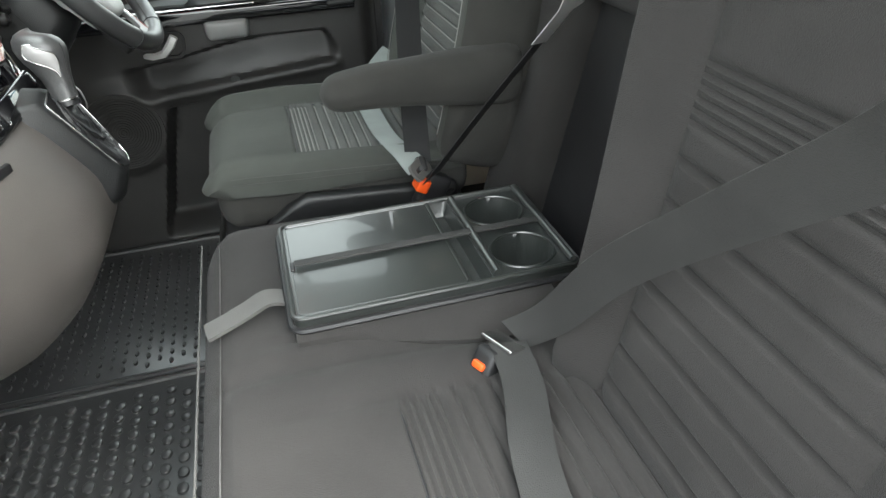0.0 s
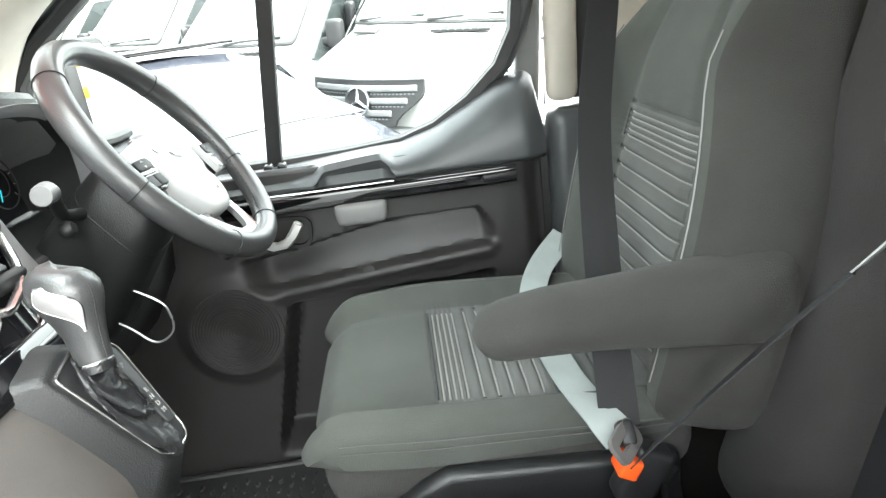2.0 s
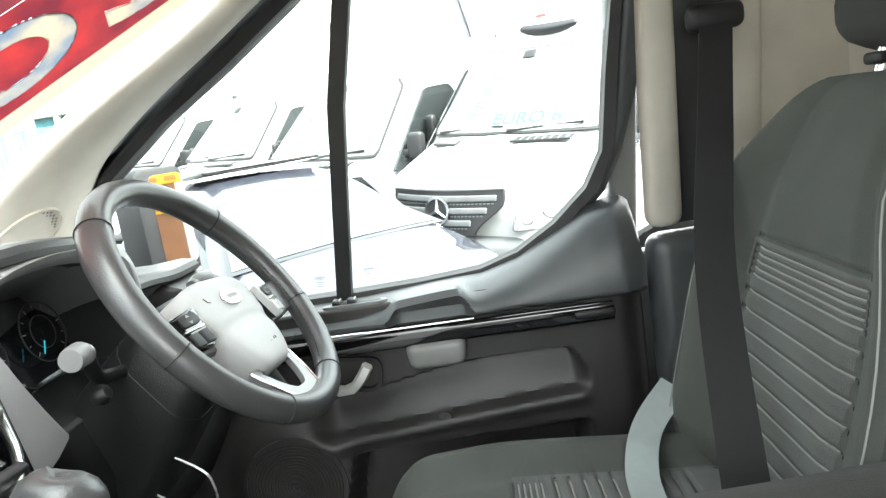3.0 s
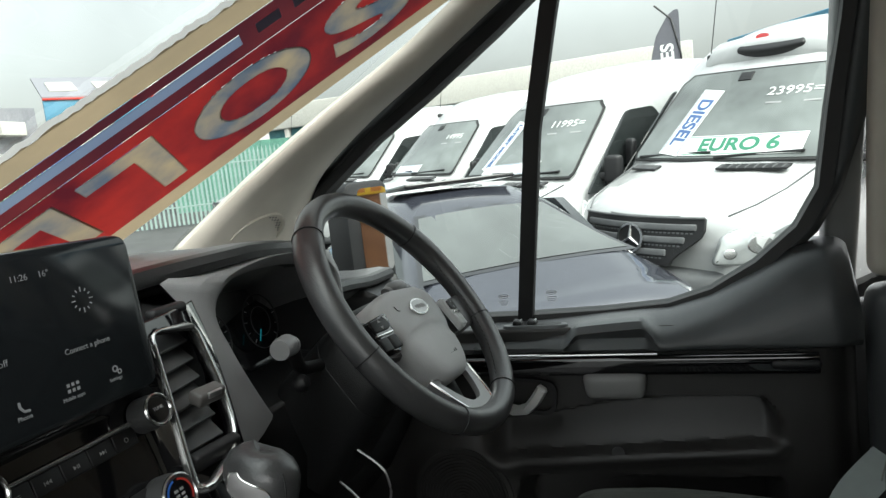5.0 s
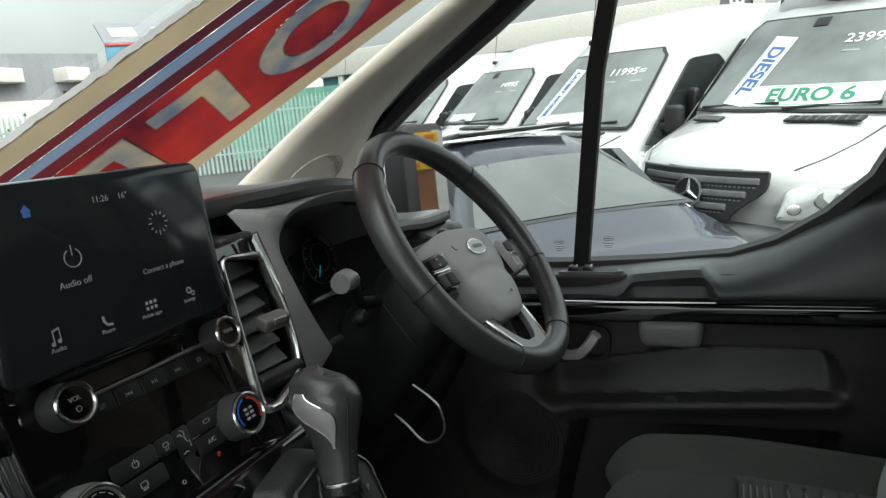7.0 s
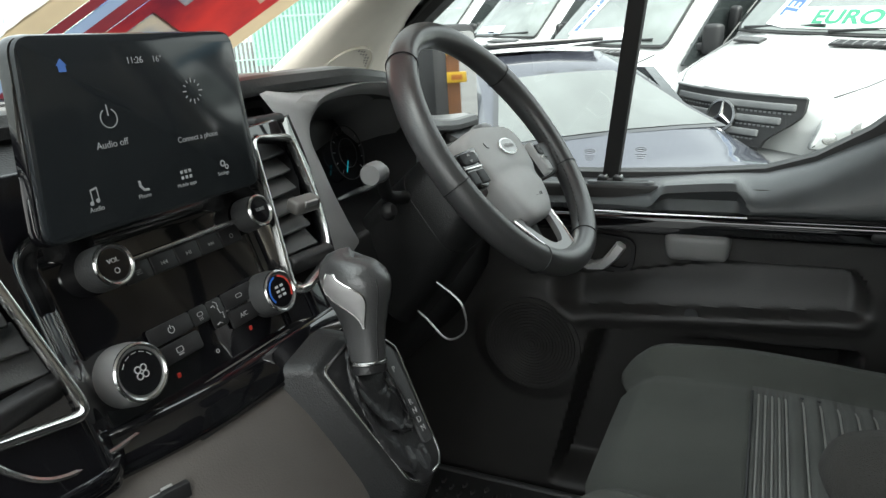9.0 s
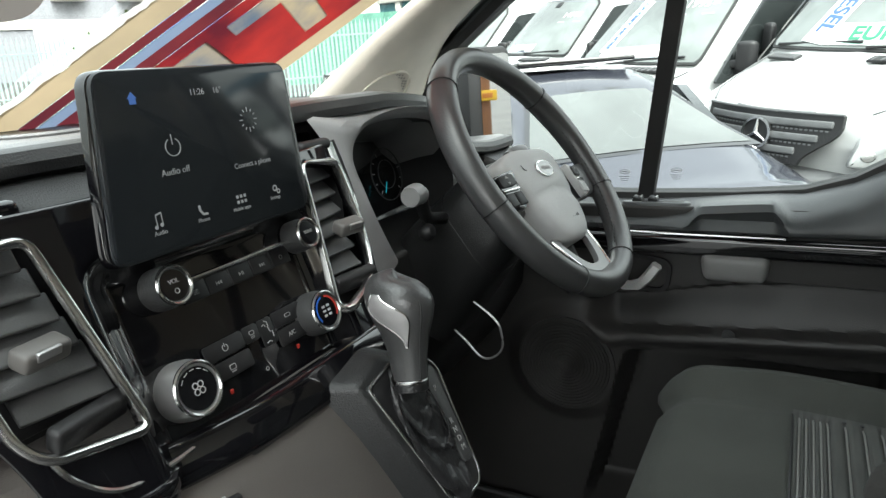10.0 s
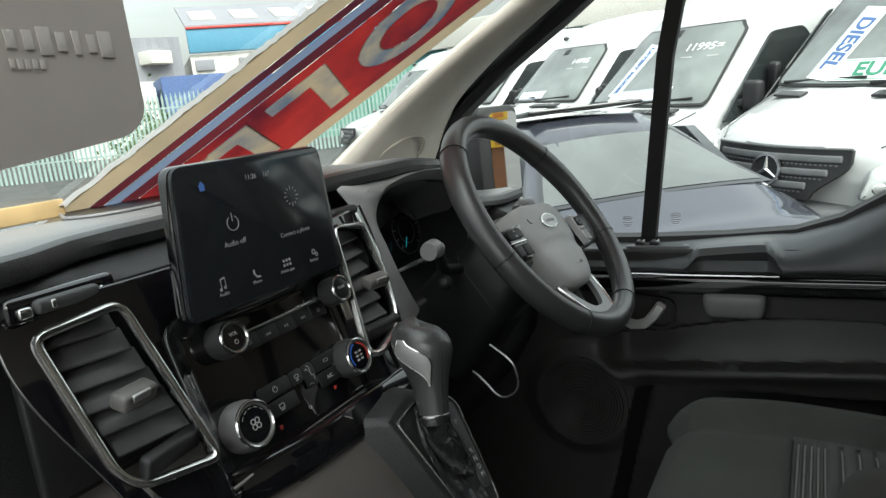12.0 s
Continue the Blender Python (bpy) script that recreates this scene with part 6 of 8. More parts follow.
def steering_wheel():
    w = thing("steering_wheel", (0.474, 0.485, 0.798), "black leather steering wheel with grey airbag cover and silver lower spoke", "steering wheel")
    # third axis towards the driver; the wheel stands turned a few degrees
    Mx = frame3((0.474, 0.485, 0.798), (1, 0, 0), (0, 0.70, 1)) @ pose(0, 0, 0, 0, 0, -8)
    R = 0.1745
    N = 96
    nrm = Mx.to_3x3() @ Vector((0, 0, 1))
    rings = []
    for i in range(N):
        t = 2 * math.pi * i / N
        # thicker grips at ten and two, and a flatter foot
        k = 1.0 + 0.10 * math.exp(-((math.degrees(t) - 35) / 22) ** 2) + 0.10 * math.exp(-((math.degrees(t) - 145) / 22) ** 2)
        ring = []
        for q in range(16):
            b = 2 * math.pi * q / 16
            r = R + 0.0165 * k * math.cos(b)
            ring.append(Mx @ Vector((r * math.cos(t), r * math.sin(t), 0.0175 * k * math.sin(b))))
        rings.append(ring)
    rings.append(rings[0])
    bm = loft(rings, caps=False)
    bmesh.ops.remove_doubles(bm, verts=bm.verts, dist=1e-6)
    part("rim", bm, LEATHER, w, "black leather rim")
    for a in (42, 138, -62, -118, 195, -15):
        t = radians(a)
        k = 1.12 if a in (42, 138) else 1.02
        q = [Mx @ Vector(((R + 0.0165 * k * math.cos(b)) * math.cos(t), (R + 0.0165 * k * math.cos(b)) * math.sin(t), 0.0175 * k * math.sin(b))) for b in [2 * math.pi * i / 20 for i in range(20)]]
        part("rim_seam", sweep(q, circle(0.0009, 5), closed=True, up=(Mx.to_3x3() @ Vector((-math.sin(t), math.cos(t), 0)))), BLACK, w)
    # pale stitching along the inside of the rim
    for i in range(26):
        t = radians(-56 + 3.0 * i)
        part("rim_stitch", rbox((0, 0, 0), (0.0012, 0.0045, 0.0012), 0.0005, m=Mx @ pose((R - 0.0168) * math.cos(t), (R - 0.0168) * math.sin(t), 0.003, 0, 0, math.degrees(t) + 24)), BLACK, w)
    # airbag cover: broad shoulders above, narrow rounded chin below
    hub = rpoly([(-0.048, 0.030), (0.048, 0.030), (0.080, 0.020), (0.088, -0.004), (0.066, -0.046), (0.055, -0.084), (0.034, -0.109), (-0.034, -0.109), (-0.055, -0.084), (-0.066, -0.046), (-0.088, -0.004), (-0.080, 0.020)], 0.016, 5)
    def crown(x, y):
        return 0.006 - 1.6 * x * x - 0.9 * max(0.0, y + 0.0) ** 2 - 1.0 * max(0.0, -y - 0.05) ** 2 - 0.0025 * smoothstep(0.010, 0.0, abs(y + 0.040 + 1.5 * x * x) - 0.004)
    rings = []
    for c, z in ((1.0, -0.050), (1.0, -0.012), (0.985, -0.0065), (0.955, -0.0025), (0.90, 0.0), (0.75, 0.0), (0.6, 0.0), (0.45, 0.0), (0.3, 0.0), (0.15, 0.0), (0.05, 0.0)):
        rings.append([Mx @ Vector((x * c, y * c - 0.030 * (1 - c), z + (crown(x * c, y * c - 0.030 * (1 - c))))) for x, y in hub])
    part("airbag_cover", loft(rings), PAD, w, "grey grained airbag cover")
    em = Mx @ pose(0.0, -0.006, 0.0050)
    ov = [(a * 0.0245, b * 0.0125) for a, b in circle(1, 32)]
    e = part("badge_oval", prism(ov, em, 0.0035, 0.0012), CHROME, w, "plain silver oval badge")
    part("badge_field", prism([(a * 0.86, b * 0.8) for a, b in ov], em @ pose(0, 0, 0.0035), 0.0004), SILVER, e)
    for k in range(5):
        part("badge_bar", rbox((0, 0, 0), (0.004, 0.0065 if k % 2 else 0.0045, 0.0006), 0.0004, m=em @ pose(-0.0116 + 0.0058 * k, 0, 0.0041, 0, 0, -12)), PRINT, e)
    for k in range(4):
        part("airbag_bar", rbox((0, 0, 0), (0.0042, 0.0045, 0.0006), 0.0003, m=Mx @ pose(0.004 + 0.0058 * k, -0.078, 0.0046)), DASH, w)
    part("horn_mark", sweep([Mx @ Vector(p) for p in ((-0.052, 0.004, 0.0024), (-0.050, -0.003, 0.0030), (-0.046, -0.004, 0.0034))], circle(0.0006, 5), up=nrm), BLACK, w)
    # side spokes with button pods
    for sx in (-1, 1):
        pth = [Mx @ Vector((sx * a, b, z)) for a, b, z in ((0.055, -0.022, -0.030), (0.09, -0.026, -0.024), (0.125, -0.026, -0.016), (0.170, -0.022, -0.008))]
        part("spoke", sweep(pth, rrect(0.058, 0.018, 0.008, 2), up=nrm, scale=[1.15, 1.0, 0.95, 0.85]), LEATHER, w, "black spoke")
        P = Mx @ pose(sx * 0.106, -0.026, -0.010, 0, sx * 10, 0)
        out = rpoly([(-0.026, 0.026), (0.026, 0.021), (0.022, -0.022), (-0.012, -0.028)] if sx > 0 else [(-0.026, 0.021), (0.026, 0.026), (0.012, -0.028), (-0.022, -0.022)], 0.006, 3)
        # right pod takes the hub's painted-in light, left pod stays black
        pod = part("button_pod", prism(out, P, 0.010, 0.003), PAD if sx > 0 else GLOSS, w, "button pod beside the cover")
        part("rocker", prism(rrect(0.030, 0.015, 0.004, 3), P @ pose(0, 0.012, 0.010), 0.003, 0.001), BLACK, pod, "black rocker button")
        for k in (-1, 1):
            part("arrow_mark", prism([(-0.003, -0.0015), (0.003, -0.0015), (0, 0.0022)], P @ pose(0.0, 0.012 + 0.0042 * k, 0.0131, 0, 0, 0 if k > 0 else 180), 0.0004), PRINT, pod)
        part("pod_line", rbox((0, 0, 0), (0.034, 0.0028, 0.004), 0.001, m=P @ pose(sx * 0.002, -0.0005, 0.0115)), CHROME, pod, "thin chrome line")
        for k in (-1, 1):
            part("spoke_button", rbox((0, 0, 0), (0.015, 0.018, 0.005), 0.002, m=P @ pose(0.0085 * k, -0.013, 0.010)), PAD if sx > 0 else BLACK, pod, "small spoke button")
    # lower spoke: a satin silver plate with an opening, edged in chrome
    outer = [(-0.062, -0.100), (-0.030, -0.104), (0.030, -0.104), (0.062, -0.100), (0.050, -0.135), (0.037, -0.160), (0.022, -0.175), (-0.022, -0.175), (-0.037, -0.160), (-0.050, -0.135)]
    inner = [(-0.043, -0.108), (-0.025, -0.110), (0.025, -0.110), (0.043, -0.108), (0.033, -0.128), (0.022, -0.143), (0.012, -0.150), (-0.012, -0.150), (-0.022, -0.143), (-0.033, -0.128)]
    S = Mx @ pose(0, 0, -0.0363, -13)
    part("lower_spoke", hoop(rpoly(outer, 0.006, 3), rpoly(inner, 0.005, 3), S @ pose(0, 0, -0.007), 0.008), SPOKE, w, "satin silver lower spoke with an opening")
    part("spoke_edge", sweep([S @ Vector((x * 0.985, y, 0.0010)) for x, y in rpoly(outer, 0.006, 3)], circle(0.0018, 6), closed=True, up=nrm), CHROME, w, "bright spoke edge")
    part("spoke_back", prism(rpoly([(-0.055, -0.05), (0.055, -0.05), (0.03, -0.165), (-0.03, -0.165)], 0.01, 3), Mx @ pose(0, 0, -0.046), 0.012), BLACK, w)
    # column shroud
    s = thing("steering_column", (0.474, 0.6, 0.73), "charcoal plastic steering column shroud with two stalks", "steering column")
    A = frame3((0.474, 0.505, 0.782), (1, 0, 0), (0, 0.70, 1))
    rings = []
    for z, wx, wy, dy in ((-0.026, 0.052, 0.048, -0.008), (-0.034, 0.062, 0.056, -0.010), (-0.05, 0.070, 0.062, -0.012), (-0.09, 0.076, 0.067, -0.02), (-0.16, 0.080, 0.075, -0.035), (-0.22, 0.085, 0.08, -0.05)):
        rings.append([A @ Vector((x * wx * 2, y * wy * 2 + dy, z)) for x, y in rrect(1.0, 1.0, 0.3, 6)])
    part("shroud", loft(rings), CONSOLE, s, "charcoal shroud")
    part("shroud_seam", sweep([A @ Vector((x * 0.0762 * 2, y * 0.0672 * 2 - 0.02, -0.09)) for x, y in rrect(1.0, 1.0, 0.3, 6)], circle(0.0009, 5), closed=True, up=nrm), BLACK, s)
    for sx in (-1, 1):
        at = lambda x, y, z: Vector((0.474 + sx * (0.474 - x), y, z))
        st = part("stalk", sweep(spline([at(0.400, 0.592, 0.742), at(0.356, 0.590, 0.752), at(0.342, 0.588, 0.766), at(0.333, 0.585, 0.782), at(0.318, 0.582, 0.791)], 4), circle(0.0082, 12), up=(0, 1, 0), scale=None), CONSOLE, s, "black control stalk")
        part("stalk_tip", sweep([at(0.326, 0.584, 0.790), at(0.320, 0.583, 0.791), at(0.300, 0.578, 0.792), at(0.294, 0.577, 0.792)], circle(0.0132, 16), up=(0, 0, 1), scale=[0.72, 1, 1.0, 0.9]), TIP, st, "grey twist tip")
        part("stalk_collar", sweep([at(0.331, 0.5855, 0.787), at(0.325, 0.584, 0.7895)], circle(0.0118, 16), up=(0, 0, 1)), SILVER, st)
        part("lower_knob", lathe([(0.001, 0), (0.008, 0.001), (0.0115, 0.006), (0.0115, 0.012), (0.007, 0.018), (0.001, 0.019)], frame3(at(0.338, 0.592, 0.736), (1, 0, 0), (0, 0.3, 1)), 18), BLACK, st, "black push knob")


def gear_selector():
    g = thing("gear_selector", (0.09, 0.45, 0.6), "automatic gear lever with leather gaiter in a silver-edged console", "gear lever")
    # sloping console top plate: axis v runs down and back
    T = frame3((0.088, 0.470, 0.624), (1, 0, 0), (0, 0.50, 0.866))     # second axis up the slope, third out towards the driver
    edge = rpoly([(-0.039, 0.058), (0.002, 0.064), (0.048, 0.048), (0.057, 0.034), (0.035, -0.066), (0.025, -0.074), (-0.004, -0.072), (-0.018, -0.062)], 0.007, 4)
    mid = Vector((0.010, 0.0))

    def around(k, low):
        """The plate's outline pushed out by k towards the passenger and less towards the driver."""
        out = []
        for a, b in edge:
            d = (Vector((a, b)) - mid).normalized()
            g = k * (1.0 if d.x < 0 else 0.45)
            out.append(T @ Vector((a + d.x * g, b + d.y * g, low)))
        return out
    part("pedestal", loft([around(0.034, -0.030), around(0.036, -0.07), around(0.040, -0.13)]), TAUPE, g, "taupe plastic pedestal under the console")
    part("console_frame", loft([around(0.036, -0.040), around(0.036, -0.026), around(0.034, -0.018), around(0.029, -0.011), around(0.016, 0.004), around(0.011, 0.0105), around(0.006, 0.0138), around(0.0, 0.0148), around(-0.006, 0.0148)]), CONSOLE, g, "charcoal console surround with a broad chamfer")
    part("silver_edge", sweep([T @ Vector((a, b, 0.0158)) for a, b in edge], rrect(0.0026, 0.003, 0.001, 2), closed=True, up=T.to_3x3() @ Vector((0, 0, 1))), CHROME, g, "satin chrome edge")
    part("well", prism([(mid.x + (a - mid.x) * 0.95, b * 0.965) for a, b in edge], T @ pose(0, 0, 0.008), 0.0078), BLACK, g)
    plate = rpoly([(0.030, 0.046), (0.049, 0.038), (0.034, -0.052), (0.020, -0.050)], 0.004, 3)
    sp = part("shift_plate", prism(plate, T @ pose(0, 0, 0.0160), 0.0030, 0.001), DASH, g, "grey selector plate with letters")
    for ch, u, v in (("P", 0.0350, 0.0200), ("R", 0.0320, -0.0130), ("N", 0.0305, -0.0215), ("D", 0.0295, -0.0300), ("M", 0.0285, -0.0385)):
        text("selector_letter", ch, T @ pose(u, v, 0.0193, 0, 0, -8), 0.0078, PRINT, sp)
    # gaiter: rumpled leather sleeve falling down the plate from the collar
    base = Vector((0.088, 0.467, 0.672))
    c0, c1 = T @ Vector((0.000, -0.010, 0.017)), base - Vector((0, 0, 0.004))
    rings = []
    for k in range(49):
        u = k / 48
        c = c0.lerp(c1, u ** 0.85)
        rx, ry = 0.012 * (1 - u) ** 0.7 + 0.0148, 0.044 * (1 - u) ** 1.25 + 0.0148
        ring = []
        for i in range(40):
            a = 2 * math.pi * i / 40
            fold = 0.16 * math.sin(13 * u + 2.2 * math.cos(a + 0.4)) + 0.09 * math.sin(29 * u + 3.0 * math.sin(2 * a)) + 0.10 * math.sin(3 * a + 9 * u)
            wr = 1 + fold * math.sin(math.pi * min(1.0, 0.12 + u)) ** 0.6 * (1 - 0.75 * smoothstep(0.75, 1.0, u))
            ring.append(c + T.to_3x3() @ Vector((rx * math.cos(a) * wr, ry * math.sin(a) * wr, 0.004 * math.sin(17 * u + 4 * math.cos(a)) * (1 - u))))
        rings.append(ring)
    part("gaiter", loft(rings), GAITER, g, "creased black leather gaiter")
    for k in (9, 11):
        part("gaiter_stitch", sweep([r[(k + 26) % 40] + Vector((0, -0.0008, 0.0006)) for r in rings[2:44]], circle(0.0007, 5)), BLACK, g)
    ax = (Vector((0.110, 0.481, 0.768)) - base).normalized()
    zx = (Vector((1, 0, 0)) - ax * ax.x).normalized()
    zy = ax.cross(zx)
    K = Matrix(((zx.x, zy.x, ax.x, base.x), (zx.y, zy.y, ax.y, base.y), (zx.z, zy.z, ax.z, base.z), (0, 0, 0, 1)))
    part("collar", lathe([(0.0152, 0.0015), (0.0162, 0.002), (0.0163, 0.0035), (0.0152, 0.0045)], K, 28), CHROME, g, "thin chrome collar")
    part("boot_ring", lathe([(0.0150, -0.006), (0.0160, -0.005), (0.0160, 0.001), (0.0150, 0.002)], K, 28), GAITER, g, "black ring under the collar")
    prof = [(0.0152, 0.005), (0.0160, 0.018), (0.0178, 0.032), (0.0215, 0.046), (0.0262, 0.058), (0.0292, 0.070), (0.0296, 0.080), (0.0270, 0.090), (0.0205, 0.0975), (0.011, 0.1010), (0.002, 0.1020)]

    def skin(r, z, a, out=0.0):
        # the head leans forward and is a little flattened on both flanks
        return K @ Vector(((r + out) * 0.92 * math.cos(a) * (1 - 0.05 * math.cos(2 * a)), (r + out) * 1.06 * math.sin(a) + 0.006 * smoothstep(0.03, 0.1, z), z - 0.010 * smoothstep(0.05, 0.1, z) * (0.5 - 0.5 * math.sin(a))))
    part("knob", loft([[skin(r, z, 2 * math.pi * i / 36) for i in range(36)] for r, z in prof]), LEATHER, g, "black leather shift knob")
    # silver inlay on the passenger's flank: broad above, running to a point below
    rings = []
    for k in range(25):
        u = k / 24
        z = 0.034 + 0.050 * u
        for (r0, z0), (r1, z1) in zip(prof, prof[1:]):
            if z0 <= z <= z1:
                r = r0 + (r1 - r0) * (z - z0) / (z1 - z0)
        hw = 0.04 + 0.56 * smoothstep(0.0, 0.62, u) * (1 - smoothstep(0.60, 1.0, u) * 0.80)
        mid_a = math.pi + 0.50 - 0.72 * smoothstep(0.05, 0.95, u)
        rings.append([skin(r, z, mid_a + hw * (q / 6 - 1), 0.0009 + 0.0008 * math.sin(math.pi * q / 12)) for q in range(13)])
    part("inlay", loft(rings, closed=False), INLAY, g, "silver inlay of the knob")
    part("inlay_edge", sweep([q[0] for q in rings] + [q[-1] for q in reversed(rings)], circle(0.0007, 5), closed=True, up=(1, 0, 0.1)), CHROME, g, "bright inlay edge")
    part("knob_seam", sweep([skin(r, z, math.pi + 1.15, 0.0002) for r, z in prof[:7]], circle(0.0006, 5), up=(1, 0, 0)), BLACK, g)
    # wire bonnet-release loop hanging under the knee panel
    lp = thing("release_loop", (0.42, 0.58, 0.58), "thin grey loop handle under the dashboard", "handle")
    part("loop", sweep(spline([(0.42, 0.66, 0.62), (0.42, 0.59, 0.566), (0.42, 0.557, 0.536), (0.42, 0.53, 0.548), (0.42, 0.526, 0.575), (0.42, 0.545, 0.605), (0.42, 0.65, 0.67)]), circle(0.0016, 6)), SILVER, lp)


dashboard()
centre_stack()
touch_screen()
instrument_cluster()
steering_wheel()
gear_selector()

# ---- the sales yard outside ----
WHITE_VAN = mat("white_van_paint", (0.5, 0.505, 0.5), 0.25, vary=0.03, coat=0.6)
GREY_TRIM = mat("grey_bumper", (0.11, 0.113, 0.116), 0.55, vary=0.1)
NAVY = mat("navy_car_paint", (0.045, 0.048, 0.062), 0.2, 0.3, vary=0.04, bump=0.0, coat=1.0)
TYRE = mat("tyre_rubber", (0.02, 0.02, 0.02), 0.8, vary=0.2)
LAMP = mat("headlamp_lens", (0.6, 0.62, 0.62), 0.1, 0.6, vary=0.1, coat=0.8)
RED_LAMP = mat("red_tail_lamp", (0.45, 0.02, 0.02), 0.15, vary=0.05, coat=0.8)
SIGN_WHITE = mat("white_sign", (0.8, 0.82, 0.8), 0.5, vary=0.03)
SIGN_GREEN = mat("green_print", (0.04, 0.22, 0.13), 0.5, vary=0.0)
SIGN_BLUE = mat("blue_letter_print", (0.06, 0.13, 0.3), 0.5, vary=0.0)
FENCE = mat("galvanised_fence", (0.27, 0.36, 0.33), 0.5, 0.2, vary=0.12)
TEAL = mat("teal_cladding", (0.05, 0.17, 0.19), 0.5, vary=0.12)
GREENSHEET = mat("green_sheeting", (0.09, 0.24, 0.18), 0.6, vary=0.15)
BLUE_CLAD = mat("blue_cladding", (0.07, 0.23, 0.34), 0.5, vary=0.1)
CONTAINER = mat("blue_container_paint", (0.07, 0.12, 0.27), 0.5, vary=0.15)
SHED = mat("grey_shed_cladding", (0.22, 0.22, 0.24), 0.6, vary=0.12)
PALE_CLAD = mat("pale_cladding", (0.6, 0.58, 0.53), 0.6, vary=0.1)
TARMAC = mat("yard_tarmac", (0.06, 0.06, 0.058), 0.85, vary=0.25, scale=1.5, bump=0.4, bump_scale=60)
LEAF = mat("shrub_leaf", (0.07, 0.13, 0.03), 0.6, vary=0.5, scale=30)
ORANGE_C = mat("orange_board", (0.5, 0.16, 0.02), 0.5, vary=0.05)
YELLOW = mat("yellow_plastic", (0.75, 0.45, 0.02), 0.5, vary=0.05)


def ground_z(x, y):
    r = math.hypot(x, y)
    return -0.76 + 0.065 * max(0.0, r - 10) * smoothstep(10, 20, r) if r < 60 else -0.76 + 0.065 * 50


def ground():
    bm = bmesh.new()
    rs = [0, 2, 4, 7, 10, 13, 16, 20, 25, 32, 40, 60, 120, 400, 1500]
    rings = []
    for r in rs:
        rings.append([bm.verts.new((r * math.cos(2 * math.pi * i / 48) if r else 0.001 * math.cos(2 * math.pi * i / 48), r * math.sin(2 * math.pi * i / 48) if r else 0.001 * math.sin(2 * math.pi * i / 48),
                      ground_z(r, 0))) for i in range(48)])
    for a, b in zip(rings, rings[1:]):
        for i in range(48):
            bm.faces.new((a[i], a[(i + 1) % 48], b[(i + 1) % 48], b[i]))
    part("ground", bm, TARMAC, None, "worn grey tarmac of the sales yard", kind="structure", category="ground")


